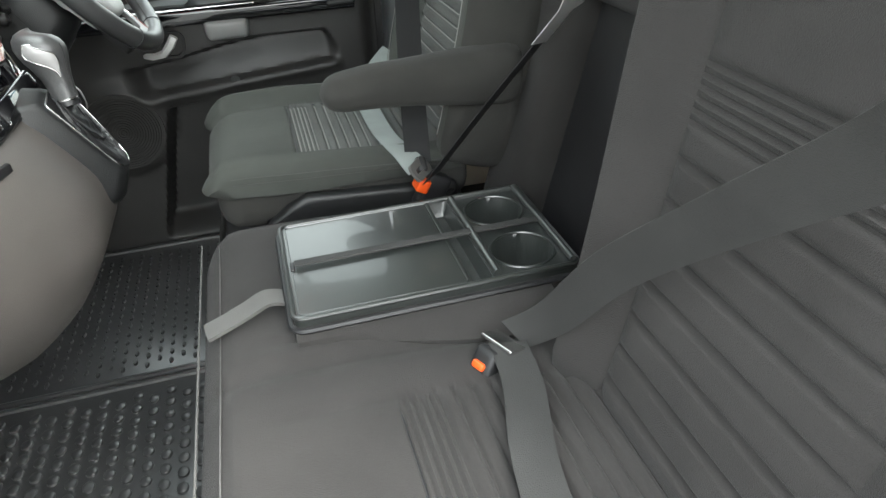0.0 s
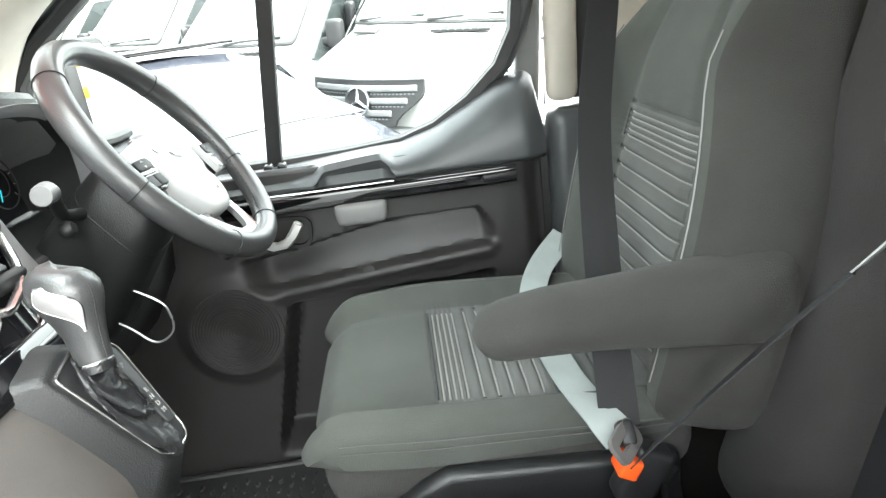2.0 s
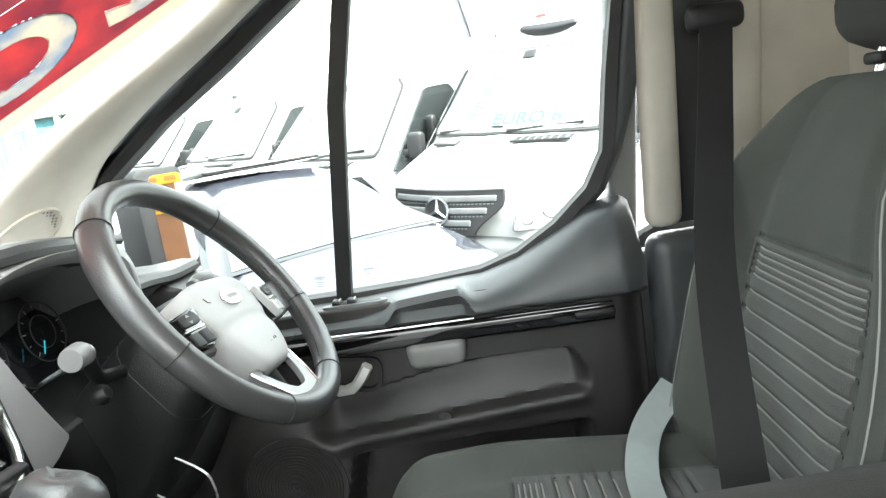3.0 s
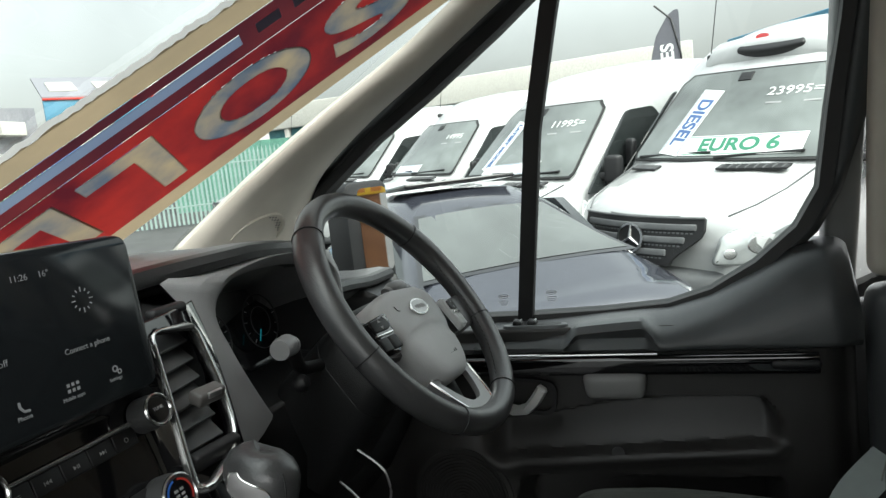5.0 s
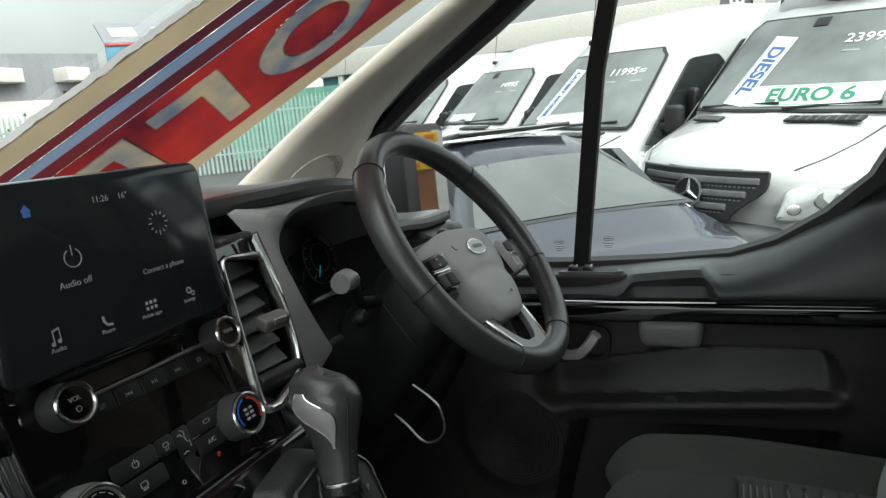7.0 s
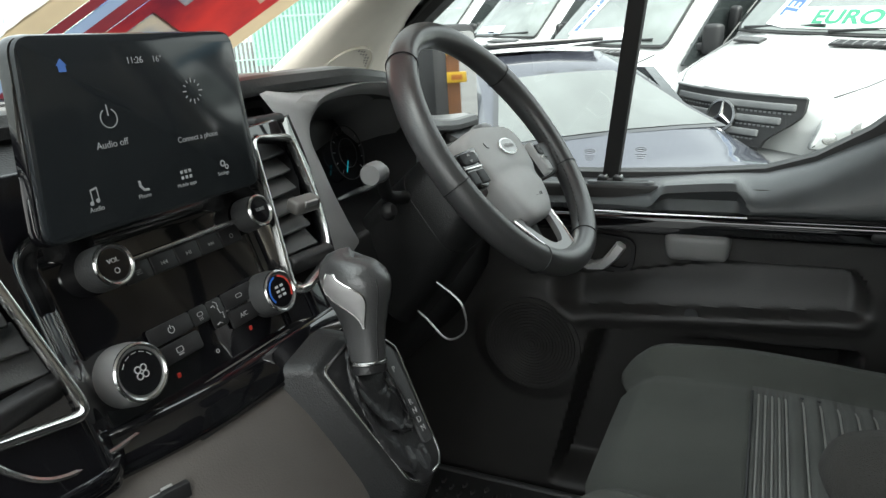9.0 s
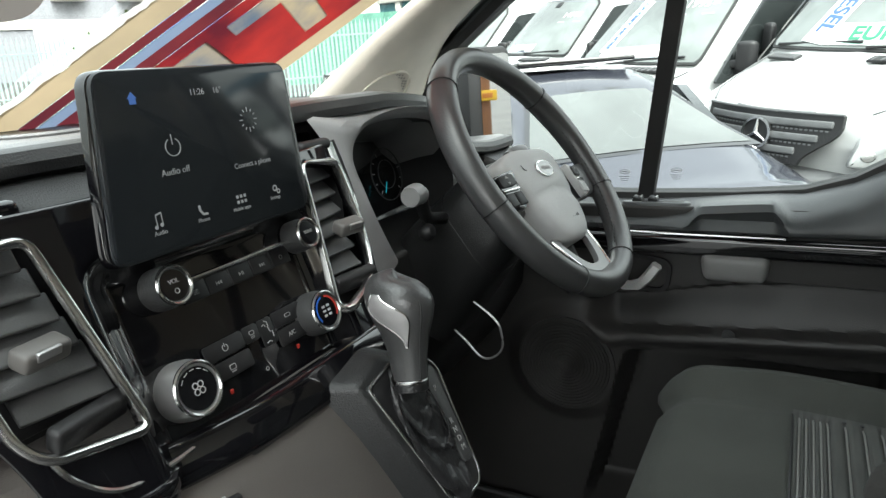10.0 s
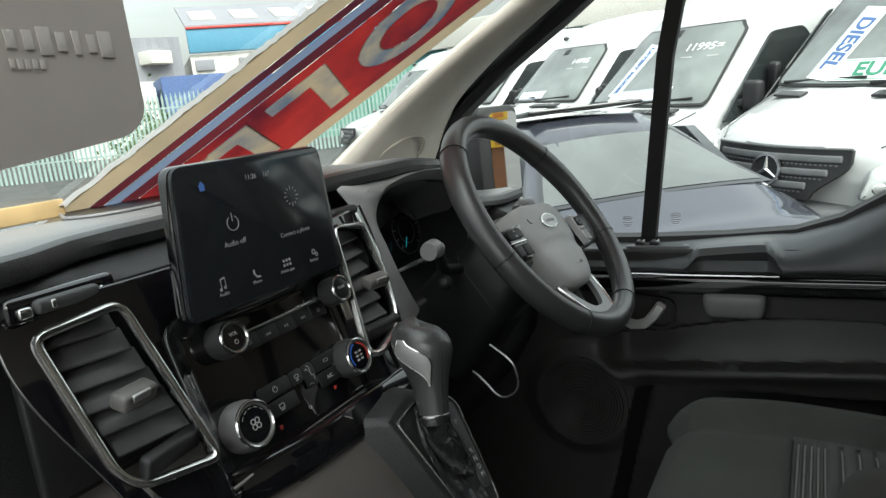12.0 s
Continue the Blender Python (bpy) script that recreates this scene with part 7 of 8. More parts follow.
def van(price, signs, unit=False):
    """A white high-roof panel van, its nose at the origin and its tail along +y."""
    v = thing("panel_van", (0, 0, 0), "white high-roof panel van parked nose out in the row", "van", group="row of white vans")
    w_at = lambda hw, z: hw - 0.16 * max(0.0, (z - 1.25) / 1.3)
    st = [(0.00, 0.66, 1.02, 0.50), (0.05, 0.80, 1.12, 0.46), (0.18, 0.90, 1.19, 0.42), (0.45, 0.95, 1.27, 0.40), (0.82, 0.975, 1.37, 0.40), (0.96, 0.98, 1.42, 0.40),
          (1.35, 0.985, 1.78, 0.40), (1.76, 0.99, 2.17, 0.40), (2.0, 0.99, 2.36, 0.40), (2.35, 0.99, 2.52, 0.40), (2.9, 0.99, 2.60, 0.40), (4.5, 0.99, 2.62, 0.40), (5.85, 0.985, 2.60, 0.42), (5.92, 0.95, 2.5, 0.45)]
    rings = []
    for y, hw, zt, z0 in st:
        zs = min(1.12, zt - 0.14)
        half = [(hw * 0.9, z0), (hw, z0 + 0.12), (hw, zs * 0.6 + z0 * 0.4), (hw, zs)]
        for u in (0.5, 1.0):
            z = zs + (zt - 0.10 - zs) * u
            half.append((w_at(hw, z) - (0.05 if zt < 1.45 else 0.0) * u, z))
        z = zt
        wt = w_at(hw, zt - 0.1) - (0.05 if zt < 1.45 else 0)
        half += [(wt - 0.035, zt - 0.035), (wt - 0.11, zt), (wt * 0.5, zt + 0.03), (0.0, zt + 0.04)]
        ring = [Vector((a, y, b)) for a, b in half] + [Vector((-a, y, b)) for a, b in reversed(half[:-1])]
        rings.append(ring)
    part("body", loft(rings), WHITE_VAN, v, "glossy white body")
    # windscreen: raked pane proud of the slope
    wsl = frame3((0, 0.99, 1.465), (1, 0, 0), (0, 0.80, 0.76))

    def sheet(m, outline, depth, nx=14, ny=6):
        """A plate fine enough to be bowed; outline(v) gives its half width at height v of 0 to 1, and its level."""
        rows = []
        for z in (depth, 0.0):
            rows.append([[m @ Vector((outline(q / ny)[0] * (2 * p / nx - 1), outline(q / ny)[1], z)) for p in range(nx + 1)] for q in range(ny + 1)])
        bm = bmesh.new()
        vs = [[[bm.verts.new(p) for p in r] for r in side] for side in rows]
        for side in vs:
            for a, c in zip(side, side[1:]):
                for p in range(nx):
                    bm.faces.new((a[p], a[p + 1], c[p + 1], c[p]))
        f, k = vs
        rim = lambda side: [side[0][p] for p in range(nx + 1)] + [side[q][nx] for q in range(1, ny + 1)] + [side[ny][p] for p in range(nx - 1, -1, -1)] + [side[q][0] for q in range(ny - 1, 0, -1)]
        A, C = rim(f), rim(k)
        for p in range(len(A)):
            bm.faces.new((A[p], A[(p + 1) % len(A)], C[(p + 1) % len(A)], C[p]))
        return bm
    glass = lambda v: (0.83 - 0.13 * v - 0.07 * smoothstep(0.88, 1.0, v) - 0.03 * smoothstep(0.06, 0.0, v), 1.03 * v)
    w = part("windscreen", sheet(wsl @ pose(0, 0, 0.015), glass, 0.012, 16, 20), SCREEN_GLASS, v, "windscreen with reflection and pale cab painted grey")
    part("black_edge", sheet(wsl @ pose(0, 0, 0.012), lambda q: (glass(q)[0] + 0.022, 1.075 * q - 0.022), 0.011, 16, 20), RUBBER, w)
    for x0, dx in ((-0.75, 0.75), (0.05, 0.65)):
        part("wiper", sweep([wsl @ Vector((x0, 0.0, 0.04)), wsl @ Vector((x0 + dx, 0.05, 0.045))], circle(0.012, 6)), BLACK, w, "black wiper arm")
    text("price_digits", price, wsl @ pose(0.42, 0.73, 0.031), 0.135, SIGN_WHITE, w, depth=0.001)
    part("price_line", rbox((0, 0, 0), (0.40, 0.02, 0.002), 0.0005, m=wsl @ pose(0.44, 0.60, 0.031)), PRINT, w)
    part("mirror_base", rbox((0, 0, 0), (0.12, 0.10, 0.01), 0.004, m=wsl @ pose(-0.05, 0.95, 0.030)), BLACK, w)
    for word, x, y, rot, lw, lh, size, ink in signs:
        sm = wsl @ pose(x, y, 0.030, 0, 0, rot)
        b = part("window_sign", sheet(sm, lambda q: (lw / 2, lh * (q - 0.5)), 0.004, 14, 6), SIGN_WHITE, w, "white window sign")
        for q in (-0.44, 0.44):
            part("sign_edge", sheet(sm @ pose(0, lh * q, 0.0042), lambda t: (lw * 0.47, 0.007 * (t - 0.5)), 0.001, 14, 1), ink, b)
        if word:
            text("sign_word", word, wsl @ pose(x, y, 0.0365, 0, 0, rot), size * 1.12, ink, b, depth=0.0006, bold=0.006)
    # cowl vents
    for sx, wd in ((-0.55, 0.30), (0.42, 0.50)):
        q = part("cowl_vent", rbox((0, 0, 0), (wd, 0.11, 0.02), 0.006, m=pose(sx, 0.82, 1.425 if abs(sx) < 0.5 else 1.41, 14, 0, 0)), BLACK, v, "black cowl vent")
        for k in range(8):
            part("vent_rib", rbox((0, 0, 0), (0.01, 0.10, 0.012), 0.003, m=pose(sx - wd / 2 + wd * (k + 0.5) / 8, 0.82, 1.433 if abs(sx) < 0.5 else 1.418, 14)), GREY_TRIM, q)
    # grille with slats, and a round emblem
    gm = frame3((0, -0.035, 0.985), (1, 0, 0), (0, 0.16, 1))
    g = part("grille", sheet(gm, lambda q: (0.30 + 0.21 * smoothstep(0.0, 0.75, q), -0.19 + 0.34 * q), 0.03, 20, 8), BLACK, v, "dark grille")
    part("grille_edge", sweep([gm @ Vector((0.51 * (2 * q / 20 - 1), 0.152, 0.03)) for q in range(21)], circle(0.010, 6)), GREY_TRIM, g, "grey upper grille edge")
    for k in range(3):
        z = 0.085 - 0.092 * k
        wd = 0.93 - 0.09 * k - 0.05 * k * k
        sl = part("grille_slat", rbox((0, 0, 0), (wd, 0.050, 0.03), 0.012, (20, 1, 1), m=gm @ pose(0, z, 0.03)), GREY_TRIM, g, "grey grille slat")
        holes = [rbox((0, 0, 0), (0.018, 0.012, 0.004), 0.003, m=gm @ pose(-wd / 2 + 0.03 + 0.030 * q, z - 0.040, 0.031)) for q in range(int((wd - 0.06) / 0.030) + 1)]
        part("grille_mesh", join(*holes), GREY_TRIM, sl, "pressed mesh between the slats", kind="stuff")
    em = part("emblem", hoop(circle(0.112, 36), circle(0.095, 36), gm @ pose(0, -0.01, 0.048), 0.02), CHROME, g, "plain chrome ring emblem")
    part("emblem_disc", prism(circle(0.096, 30), gm @ pose(0, -0.01, 0.042), 0.012), BLACK, em)
    for a in (90, 210, 330):
        part("emblem_bar", sweep([gm @ pose(0, -0.01, 0.060) @ Vector((0, 0, 0)), gm @ pose(0, -0.01, 0.058) @ Vector((0.097 * math.cos(radians(a)), 0.097 * math.sin(radians(a)), 0))], circle(0.014, 6), up=(0, 1, 0.2), scale=[1.2, 0.4]), CHROME, em)
    for sx in (-1, 1):
        hl = frame3((sx * 0.71, 0.07, 0.94), (0.86, sx * 0.50, 0), (0, 0.22, 1))
        pts = [(-0.20, -0.13), (0.03, -0.14), (0.22, 0.0), (0.34, 0.21), (0.18, 0.20), (-0.14, 0.08)]
        if sx < 0:
            pts = [(-a, b) for a, b in reversed(pts)]
        h = part("headlamp", prism(rpoly(pts, 0.04, 3), hl @ pose(0, 0, -0.02), 0.07, 0.03), LAMP, v, "clear headlamp")
        part("headlamp_bowl", lathe([(0.001, 0), (0.07, 0), (0.06, 0.012), (0.02, 0.014)], hl @ pose(sx * 0.06, 0.0, 0.045), 20), CHROME, h)
        part("indicator_bowl", lathe([(0.001, 0), (0.04, 0), (0.03, 0.01), (0.01, 0.012)], hl @ pose(-sx * 0.1, -0.06, 0.045), 16), CHROME, h)
        # side door window, mirror, door line
        sm = frame3((sx * 0.99, 1.75, 1.42), (0, sx * 1, 0), (-sx * 0.13, 0, 1))
        q = [(-0.84, -0.12), (-0.1, -0.12), (0.46, -0.06), (0.48, 0.60), (0.36, 0.69), (-0.06, 0.66), (-0.44, 0.28)]
        q = q if sx > 0 else [(-a, b) for a, b in reversed(q)]
        part("side_window", prism(rpoly(q, 0.05, 3), sm @ pose(0, 0, -0.006), 0.022), DARK_GLASS, v, "dark cab side window")
        part("door_line", rbox((sx * 0.985, 2.28, 1.3), (0.025, 0.008, 1.6), 0.002), GREY_TRIM, v)
        mr = part("door_mirror", rbox((sx * 1.10, 1.16, 1.52), (0.14, 0.10, 0.27), 0.04, (1, 1, 3)), BLACK, v, "black door mirror")
        part("mirror_arm", rbox((sx * 1.02, 1.16, 1.46), (0.16, 0.07, 0.07), 0.02), BLACK, mr)
        for y in (1.0, 4.75):
            wh = part("wheel", lathe([(0.10, 0), (0.34, 0), (0.35, 0.05), (0.35, 0.18), (0.33, 0.22), (0.10, 0.22)], frame3((sx * 0.76, y, 0.35), (0, 1, 0), (0, 0, 1)) @ pose(0, 0, -0.11), 28), TYRE, v, "black wheel")
            part("rim_disc", lathe([(0.001, 0), (0.20, 0), (0.20, 0.24), (0.001, 0.24)], frame3((sx * 0.76, y, 0.35), (0, 1, 0), (0, 0, 1)) @ pose(0, 0, -0.12), 20), SILVER, wh)
        part("side_rub", rbox((sx * 0.995, 3.6, 0.75), (0.03, 2.6, 0.12), 0.012), GREY_TRIM, v)
    for sx in (-1, 1):
        part("bonnet_line", sweep([(sx * 0.80, 0.90, 1.405), (sx * 0.765, 0.5, 1.287), (sx * 0.70, 0.20, 1.203), (sx * 0.60, 0.07, 1.142)], circle(0.007, 5)), GREY_TRIM, v)
        part("door_edge", sweep([(sx * 0.992, 1.05, 0.75), (sx * 0.990, 1.02, 1.12), (sx * 0.975, 1.10, 1.40), (sx * 0.925, 1.60, 1.95)], circle(0.007, 5)), GREY_TRIM, v)
    part("bonnet_front_line", sweep([(x, 0.05 + 0.28 * (abs(x) / 0.62) ** 3 - 0.03, 1.135) for x in [-0.56 + 0.112 * i for i in range(11)]], circle(0.008, 5)), GREY_TRIM, v)
    part("bumper", rbox((0, 0.08, 0.58), (1.80, 0.34, 0.34), 0.10, (6, 1, 2), f=lambda p: Vector((p.x, p.y + 0.22 * (abs(p.x) / 0.9) ** 3, p.z))), GREY_TRIM, v, "grey plastic bumper")
    part("aerial_base", rbox((-0.60, 1.95, 2.36), (0.05, 0.10, 0.06), 0.02), BLACK, v)
    part("aerial", sweep([(-0.60, 1.95, 2.38), (-0.60, 2.05, 2.95)], circle(0.006, 6)), BLACK, v, "thin black aerial")
    if unit:
        u = part("roof_unit", rbox((0.0, 2.72, 2.55), (1.50, 1.7, 0.34), 0.14, (8, 10, 4), f=lambda p: Vector((p.x * (1 - 0.10 * smoothstep(0.3, -0.95, p.y)), p.y, p.z - 0.22 * smoothstep(0.40, -0.85, p.y) - 0.10 * (p.x / 0.78) ** 2))), WHITE_VAN, v, "white rooftop cooling unit")
        part("unit_slot", rbox((0.03, 1.895, 2.365), (0.60, 0.13, 0.09), 0.03, (8, 1, 1), f=lambda p: Vector((p.x, p.y * (1 - 0.35 * (p.x / 0.37) ** 2) + 0.05 * (p.x / 0.37) ** 2, p.z)), m=pose(0, 0, 0, 38)), BLACK, u, "black air slot")
        part("unit_badge", prism([(a * 0.06, b * 0.03) for a, b in circle(1, 16)], frame3((-0.06, 1.945, 2.485), (1, 0, 0), (0, 0.6, 1)), 0.006), RED_LAMP, u)
    # the nose and the windscreen are bowed in plan
    for ob in v.children_recursive:
        if ob.type == "MESH":
            for q in ob.data.vertices:
                q.co.y += (0.38 - 0.15 * min(1.0, max(0.0, q.co.y))) * q.co.x ** 2 * (1 - smoothstep(1.9, 3.0, q.co.y))
    return v


def vans():
    spots = [(4.861, 0.486, -0.655, -123.4, 4.5), (5.865, 2.469, -0.658, -126.4, 3.0), (8.426, 4.509, -0.505, -126.4, 3.0), (9.95, 6.5, -0.40, -126.5, 3.0), (2.9, -1.62, -0.72, -126.5, 2.5), (11.5, 9.2, -0.28, -126.5, 3.0)]
    specs = [("23995=", [("EURO 6", 0.18, 0.14, 1, 0.98, 0.22, 0.17, SIGN_GREEN), ("DIESEL", -0.36, 0.42, -100, 0.78, 0.22, 0.17, SIGN_BLUE)], True),
             ("11995=", [("", -0.02, 0.11, 4, 0.85, 0.16, 0.1, SIGN_BLUE), ("LATEST MODEL", -0.36, 0.46, -100, 0.74, 0.20, 0.085, SIGN_BLUE)], False),
             ("14995", [("", -0.2, 0.10, 2, 0.70, 0.15, 0.1, SIGN_BLUE)], False),
             ("", [], False), ("", [], False), ("", [], False)]
    for (x, y, z, yaw, roll), (price, signs, unit) in zip(spots, specs):
        o = van(price, signs, unit)
        o.matrix_basis = pose(x, y, z, 0, roll, yaw)


def navy_car():
    """A dark saloon seen from behind, tail at the origin, nose along +y."""
    c = thing("navy_saloon", (0, 0, 0), "dark navy saloon with black sunroof parked beside the van", "car")
    st = [(0.0, 0.72, 0.72, 0.35), (0.08, 0.82, 0.825, 0.28), (0.20, 0.88, 0.862, 0.24), (0.30, 0.89, 0.882, 0.22), (0.36, 0.885, 0.91, 0.22), (0.85, 0.87, 1.11, 0.22), (1.32, 0.86, 1.36, 0.22), (1.6, 0.86, 1.485, 0.22), (2.2, 0.86, 1.51, 0.22),
          (2.7, 0.87, 1.46, 0.22), (3.3, 0.89, 1.12, 0.22), (3.5, 0.89, 1.0, 0.22), (4.2, 0.86, 0.86, 0.24), (4.5, 0.75, 0.70, 0.3)]
    rings = []
    for y, hw, zt, z0 in st:
        zs = min(0.92, zt - 0.06)
        inset = 0.27 * max(0, zt - 0.95) / 0.5
        half = [(hw * 0.92, z0), (hw, z0 + 0.15), (hw, 0.7 * zs + 0.1), (hw - 0.03, zs), (hw - 0.06 - inset * 0.8, zt - 0.05), (hw - 0.14 - inset, zt - 0.005), (hw * 0.45, zt + 0.012), (0, zt + 0.02)]
        rings.append([Vector((a, y, b)) for a, b in half] + [Vector((-a, y, b)) for a, b in reversed(half[:-1])])
    part("body", loft(rings), NAVY, c, "glossy navy body")
    def skin(y0, y1, k0, k1):
        out = []
        for i in range(13):
            y = y0 + (y1 - y0) * i / 12
            for (ya, *A), (yb, *B) in zip(st, st[1:]):
                if ya <= y <= yb:
                    t = (y - ya) / (yb - ya)
                    hw, zt = A[0] * (1 - t) + B[0] * t, A[1] * (1 - t) + B[1] * t
            w = (hw - 0.14 - 0.27 * max(0, zt - 0.95) / 0.5) * (k0 + (k1 - k0) * i / 12)
            out.append([Vector((w * s, y, zt + 0.024 - 0.02 * abs(s) ** 2)) for s in (-1, -0.6, -0.2, 0.2, 0.6, 1)])
        return out
    edge = skin(0.60, 1.35, 1.11, 1.05)
    for row in edge:
        for q in row:
            q.z -= 0.004
    w = part("rear_window", loft(skin(0.64, 1.31, 1.06, 0.99), closed=False), PALE_GLASS, c, "rear window with sky reflection painted pale")
    part("window_edge", loft(edge, closed=False), GLOSS, w, "black window edge")
    part("sunroof", rbox((0, 2.0, 1.565), (0.92, 0.72, 0.035), 0.012, (4, 3, 1), m=pose(0, 0, 0, -3)), GLOSS, c, "black glass sunroof")
    for sx in (-1, 1):
        part("tail_lamp", rbox((sx * 0.76, 0.13, 0.70), (0.16, 0.12, 0.08), 0.05, (2, 1, 1), m=None), RED_LAMP, c, "red tail lamp")
        part("side_glass", prism([(0.9, 1.0), (3.05, 0.98), (2.6, 1.34), (1.5, 1.36)] if sx > 0 else [(1.5, 1.36), (2.6, 1.34), (3.05, 0.98), (0.9, 1.0)], Matrix(((0, 0, sx, sx * 0.72), (1, 0, 0, 0), (0, 1, 0, 0), (0, 0, 0, 1))), 0.08), DARK_GLASS, c, "dark side glass")
        for y in (0.9, 3.6):
            part("wheel", lathe([(0.1, 0), (0.31, 0), (0.32, 0.05), (0.31, 0.2), (0.1, 0.2)], frame3((sx * 0.76, y, 0.32), (0, 1, 0), (0, 0, 1)) @ pose(0, 0, -0.1), 24), TYRE, c)
    c.matrix_basis = pose(3.35, 0.62, -0.70, 0, 0, -50)


def polar(az, r, z=0.0):
    return Vector((r * math.sin(radians(az)), r * math.cos(radians(az)), z))


def fence():
    f = thing("palisade_fence", (0, 0, 0), "galvanised palisade fence round the yard", "fence")
    a, b = polar(16, 27.4), polar(66, 25)
    n = 156
    d = (b - a) / n
    dirv = d.normalized()
    sec = [(-0.035, 0), (0.035, 0), (0.035, 2.2), (0.0, 2.4), (-0.035, 2.2)]
    z0 = 0.18
    me = None
    for i in range(n + 1):
        p = a + d * i
        if me is None:
            o = part("pale", prism(sec, frame3(Vector((p.x, p.y, z0)), dirv, (0, 0, 1)), 0.02), FENCE, f, smooth=False)
            me, p0 = o.data, p
        else:
            o = new("pale", me)
            o.parent = f
            o.matrix_basis = Matrix.Translation(p - p0)
    for z in (0.6, 1.9):
        part("fence_rail", sweep([a + Vector((0, 0, z0 + z)), b + Vector((0, 0, z0 + z))], rrect(0.05, 0.05, 0.01, 1)), FENCE, f)
    return a, b


def block(name, az0, az1, r0, r1, top, material, label, z0=0.0, depth=6.0):
    """A long building front between two bearings."""
    a, b = polar(az0, r0), polar(az1, r1)
    u = (b - a).normalized()
    back = Vector((u.y, -u.x, 0)) * -1
    if back.dot(a) < 0:
        back = -back
    t = thing(name, ((a + b) / 2).xyz, label, "building")
    L = (b - a).length
    bm = bmesh.new()
    # ribbed cladding front
    n = max(8, int(L / 0.35))
    row0, row1 = [], []
    for i in range(n + 1):
        off = 0.05 if i % 2 else 0.0
        p = a + u * (L * i / n) + back * off
        row0.append(bm.verts.new((p.x, p.y, z0)))
        row1.append(bm.verts.new((p.x, p.y, top)))
    for i in range(n):
        bm.faces.new((row0[i], row0[i + 1], row1[i + 1], row1[i]))
    part("front_cladding", bm, material, t, smooth=False)
    q = [a + back * 0.1, b + back * 0.1, b + back * depth, a + back * depth]
    part("wall", prism([(p.x, p.y) for p in q], pose(0, 0, z0), top - z0 - 0.02), material, t, smooth=False)
    return t, a, b, u, back


def buildings():
    t, a, b, u, back = block("grey_warehouse", 14, 40.6, 46, 48, 7.6, SHED, "long grey warehouse with rooflights")
    part("eaves_band", prism([(p.x, p.y) for p in (a - back * 0.1, b - back * 0.1, b, a)], pose(0, 0, 4.4), 0.5), PALE_CLAD, t)
    for i in range(6):
        p = a.lerp(b, (i + 0.5) / 6) - back * 0.06
        part("rooflight", rbox(p + Vector((0, 0, 6.3)), (1.6, 1.6, 0.8), 0.05), PALE_CLAD, t)
    t, a, b, u, back = block("blue_unit", 41.2, 60, 48, 52, 6.4, PALE_CLAD, "blue and white industrial unit with grey roof", depth=10)
    m = frame3(a - back * 0.1 + Vector((0, 0, 6.4)), u, (0, 0, 1))
    L = (b - a).length
    part("blue_band", rbox((a + b) / 2 + Vector((0, 0, 7.25)) - back * 0.05, (L, 0.4, 1.5), 0.03, m=frame3((0, 0, 0), u, (-u.y, u.x, 0))), BLUE_CLAD, t, "blue cladding band")
    part("red_gutter", rbox((a + b) / 2 + Vector((0, 0, 8.05)) - back * 0.1, (L, 0.5, 0.14), 0.03, m=frame3((0, 0, 0), u, (-u.y, u.x, 0))), RED_PRINT, t, "red gutter line")
    q = [a + Vector((0, 0, 8.1)), b + Vector((0, 0, 8.1)), b + back * 6 + Vector((0, 0, 10.3)), a + back * 6 + Vector((0, 0, 10.3))]
    part("roof", loft([[p for p in q], [p + Vector((0, 0, 0.15)) for p in q]]), SHED, t, "grey sheet roof")
    for i in range(6):
        c = a.lerp(b, (i + 0.5) / 6) + back * 2.6 + Vector((0, 0, 9.26))
        rm = frame3(c, u, back * 6 + Vector((0, 0, 2.2)))
        part("rooflight", rbox((0, 0, 0), (1.6, 2.6, 0.12), 0.03, m=rm), PALE_CLAD, t)
        cw = a.lerp(b, (i + 0.3) / 6) - back * 0.05 + Vector((0, 0, 5.7))
        part("vent_window", rbox(cw, (1.2, 0.2, 0.7), 0.03, m=frame3((0, 0, 0), u, (-u.y, u.x, 0))), SHED, t)
    block("blue_container", 38.5, 47, 31, 32, 3.7, CONTAINER, "dark blue shipping container", 0.2, 2.4)
    block("white_container", 31.5, 38.0, 31, 31, 3.3, PALE_CLAD, "pale steel shipping container", 0.2, 2.4)
    block("green_container", 49, 62.5, 29, 29, 3.1, GREENSHEET, "green sheeted store behind the fence", 0.2, 2.4)
    t, a, b, u, back = block("teal_warehouse", 57, 92, 40, 34, 4.6, TEAL, "teal clad warehouse with a pale roof", -0.5, 10)
    part("pale_fascia", rbox((a + b) / 2 + Vector((0, 0, 5.0)) - back * 0.05, ((b - a).length, 0.5, 1.3), 0.05, m=frame3((0, 0, 0), u, (-u.y, u.x, 0))), PALE_CLAD, t, "pale roof edge")
    for i in range(9):
        p = a.lerp(b, (i + 0.5) / 9) - back * 0.06
        part("cladding_post", rbox(p + Vector((0, 0, 2.3)), (0.3, 0.3, 4.6), 0.03), PALE_CLAD, t)
    t, a, b, u, back = block("grey_unit", 95, 125, 26, 18, 4.3, SHED, "grey unit with a blue fascia", -0.6, 8)
    part("blue_fascia", rbox((a + b) / 2 + Vector((0, 0, 4.0)) - back * 0.1, ((b - a).length, 0.5, 0.7), 0.05, m=frame3((0, 0, 0), u, (-u.y, u.x, 0))), BLUE_CLAD, t, "blue fascia band")


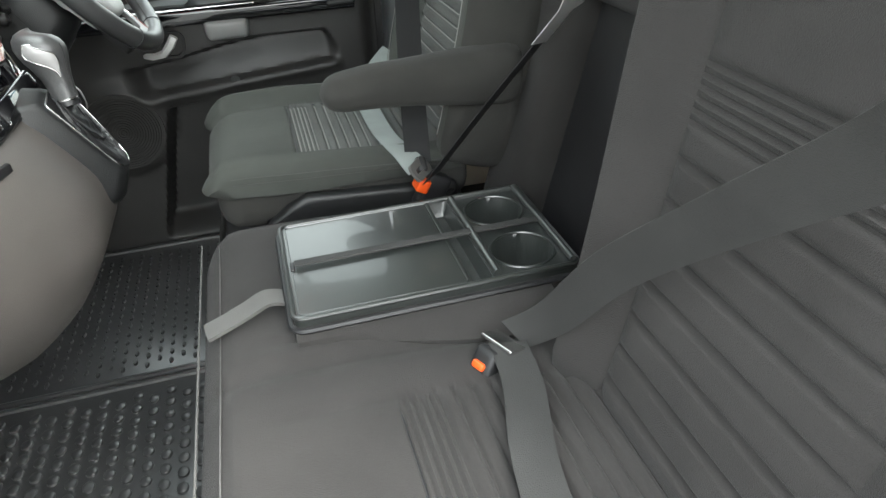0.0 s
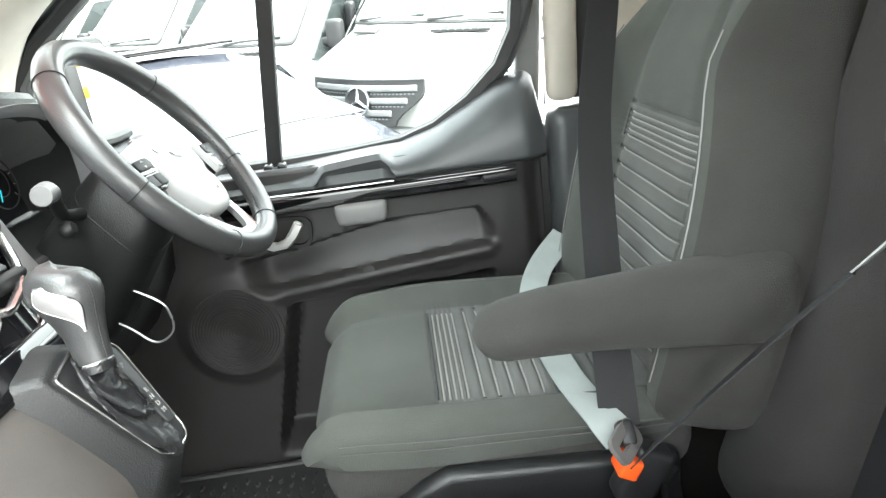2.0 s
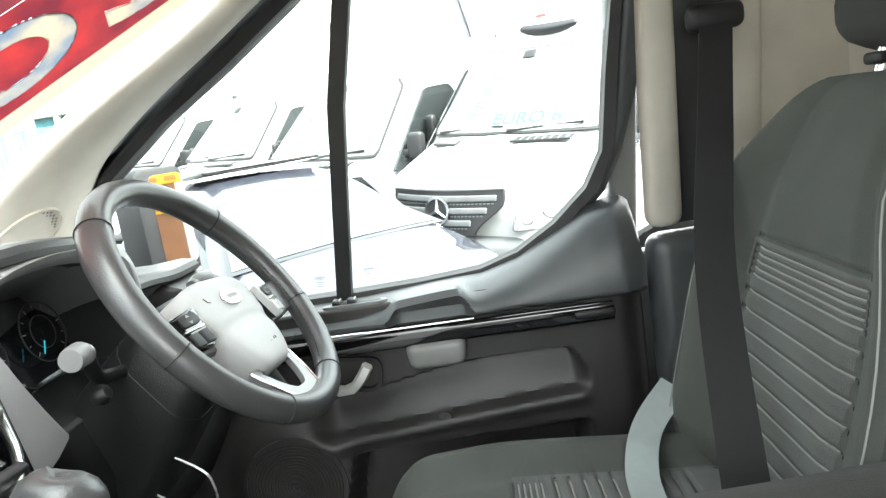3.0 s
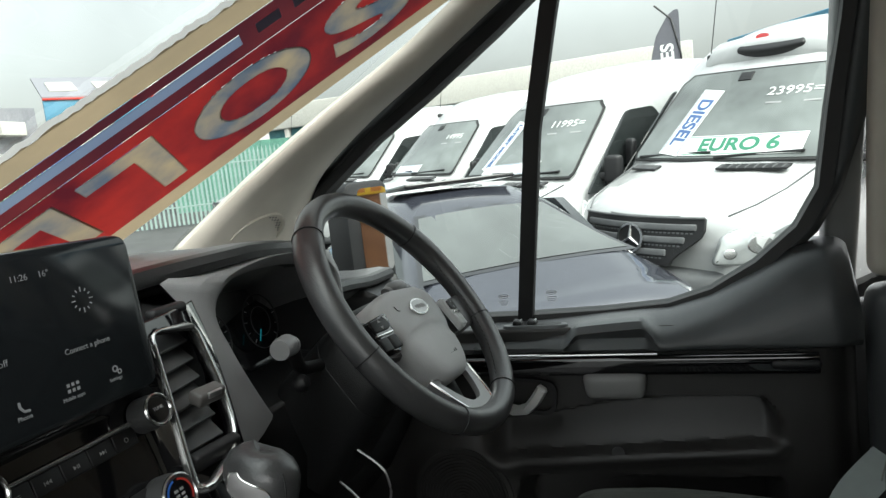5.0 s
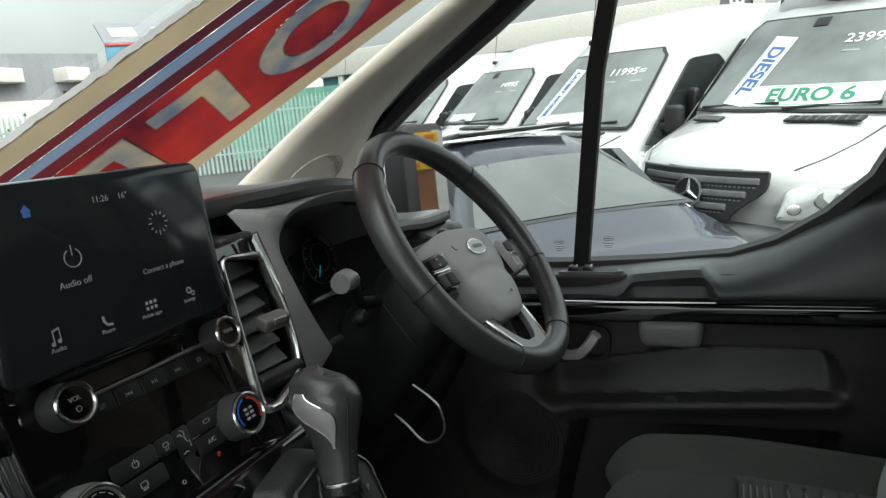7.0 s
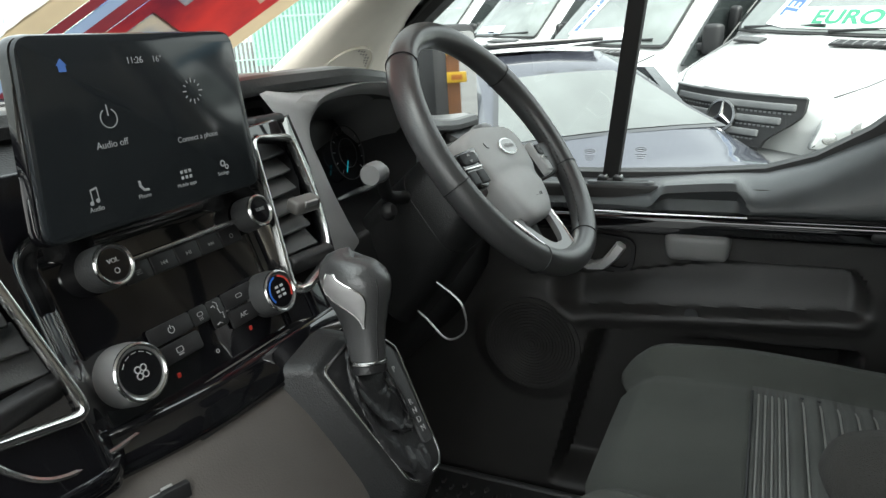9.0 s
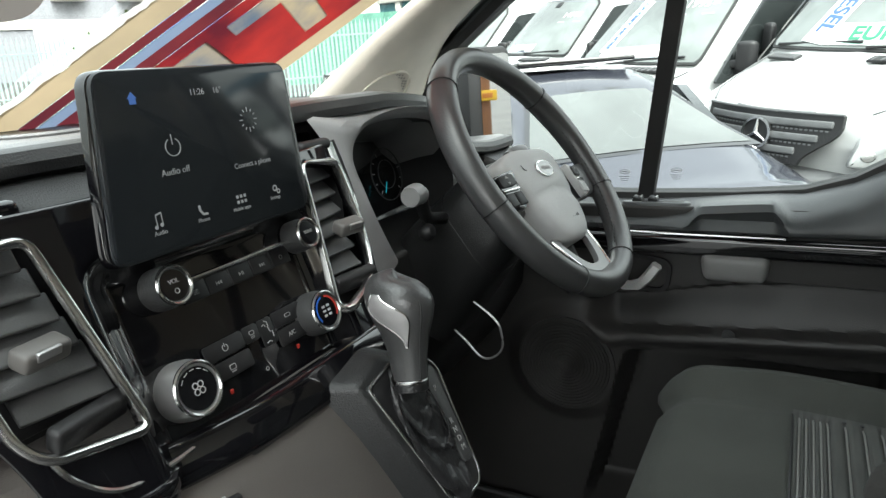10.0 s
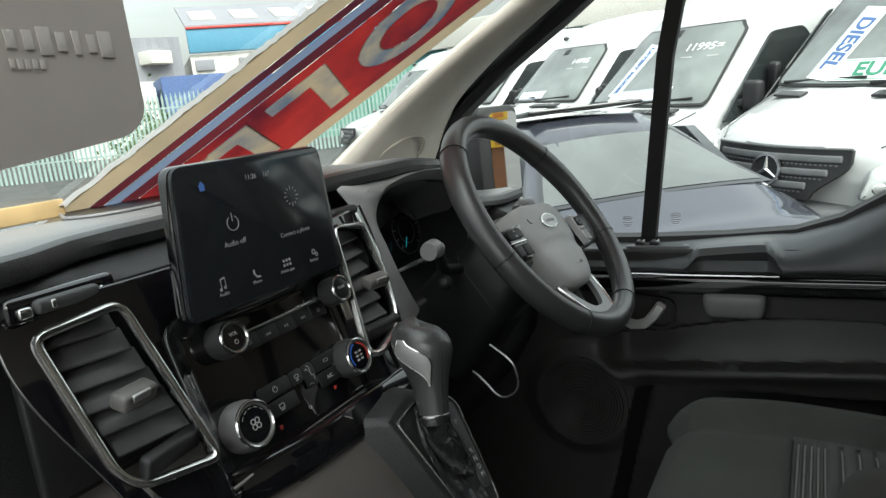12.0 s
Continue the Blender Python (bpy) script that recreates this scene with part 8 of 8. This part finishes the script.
def yard_things():
    # feather flag
    f = thing("feather_flag", polar(89.5, 14, -0.6), "grey feather flag with white lettering", "flag")
    m = frame3(polar(89.6, 14, 2.75), (0.05, -1, 0), (0, 0, 1))
    FLAG = mat("grey_flag_cloth", (0.13, 0.13, 0.15), 0.8, vary=0.1)
    part("sail", prism(rpoly([(-0.28, -2.2), (0.28, -2.2), (0.30, 0.85), (0.10, 0.75), (-0.16, 0.35), (-0.28, -0.1)], 0.1, 3), m, 0.01), FLAG, f)
    text("flag_word", "SALES", m @ pose(0.05, -0.25, 0.014, 0, 0, 90), 0.34, SIGN_WHITE, f, depth=0.002, bold=0.01)
    part("flag_pole", sweep([polar(90.8, 14, -0.6), polar(90.8, 14, 2.7), polar(90.2, 14, 3.4), polar(89.0, 14, 3.7)], circle(0.02, 6)), BLACK, f)
    # traffic cone
    c = thing("traffic_cone", polar(52.8, 17.5, -0.35), "yellow traffic cone on the tarmac", "cone")
    part("cone_body", lathe([(0.22, 0.03), (0.17, 0.05), (0.04, 0.78), (0.02, 0.8)], Matrix.Translation(polar(52.8, 17.5, 0.0)), 18), YELLOW, c)
    part("cone_base", rbox(polar(52.8, 17.5, 0.02), (0.48, 0.48, 0.05), 0.02), YELLOW, c)
    # shrubs along the fence
    rng = random.Random(4)
    for az in (37.2, 38.6, 36.2):
        s = thing("shrub", polar(az, 25.5, 0.2), "overgrown leafy shrub by the fence", "shrub", group="shrubs by the fence")
        bm = bmesh.new()
        for i in range(900):
            p = polar(az, 25.5, 0.2) + Vector((rng.gauss(0, 0.55), rng.gauss(0, 0.5), abs(rng.gauss(0, 0.8))))
            r = rng.uniform(0.05, 0.12)
            q = Euler((rng.uniform(0, 6), rng.uniform(0, 6), rng.uniform(0, 6))).to_matrix()
            bm.faces.new([bm.verts.new(p + q @ Vector(k)) for k in ((-r, 0, 0), (0, -r * 0.5, 0), (r, 0, 0), (0, r * 0.5, 0))])
        part("crown", bm, LEAF, s, smooth=False)
        part("trunk", sweep([polar(az, 25.5, -0.1), polar(az, 25.5, 1.0)], circle(0.05, 6)), BLACK, s)


def office():
    """The sales office behind, seen only in the door mirror."""
    f = thing("sales_office", (0, -7.5, -0.76), "brown sales cabin with an orange sign board", "building")
    BROWN = mat("brown_cladding", (0.22, 0.09, 0.035), 0.6, vary=0.15, scale=3)
    part("cabin_wall", rbox((0.0, -8.6, 0.5), (6.0, 2.4, 2.6), 0.03), BROWN, f, "brown cabin wall")
    part("cabin_roof", rbox((0.0, -8.6, 1.84), (6.2, 2.6, 0.1), 0.03), GREY_TRIM, f)
    for z in (0.83, 0.44):
        b = part("sign_board", rbox((1.78, -7.36, z), (2.6, 0.06, 0.15), 0.02), YELLOW, f, "yellow sign board with plain bars")
        for i in range(10):
            part("sign_bar", rbox((0.68 + 0.25 * i, -7.325, z), (0.16, 0.012, 0.07), 0.004), ORANGE_C, b)
    part("cabin_door", rbox((0.6, -7.37, 0.2), (0.85, 0.05, 1.9), 0.02), SIGN_WHITE, f, "white cabin door")


def door_mirror():
    """Our own van's driver-side mirror."""
    d = thing("door_mirror", (1.05, 0.8, 0.85), "black door mirror on the driver's side", "mirror")
    M = frame3((1.065, 0.82, 0.845), (0.896, -0.445, 0), (0, 0, 1))
    M = M if (M.to_3x3() @ Vector((0, 0, 1))).y < 0 else M @ pose(0, 0, 0, 0, 180)
    part("housing", prism(rrect(0.126, 0.268, 0.022), M @ pose(0.007, -0.011, -0.07), 0.075, 0.008), BLACK, d, "black mirror housing")
    part("main_glass", prism(rrect(0.086, 0.197, 0.014), M @ pose(0.021, 0.0085, 0.003), 0.004), MIRROR, d, "mirror glass")
    part("wide_glass", prism(rrect(0.086, 0.036, 0.010), M @ pose(0.021, -0.121, 0.003), 0.004), MIRROR, d, "lower wide-angle glass")
    part("arm", sweep([(1.05, 0.80, 0.75), (0.98, 0.77, 0.70), (0.90, 0.74, 0.66)], rrect(0.06, 0.05, 0.02, 2)), BLACK, d)


ground()
vans()
navy_car()
fence()
buildings()
yard_things()
office()
door_mirror()
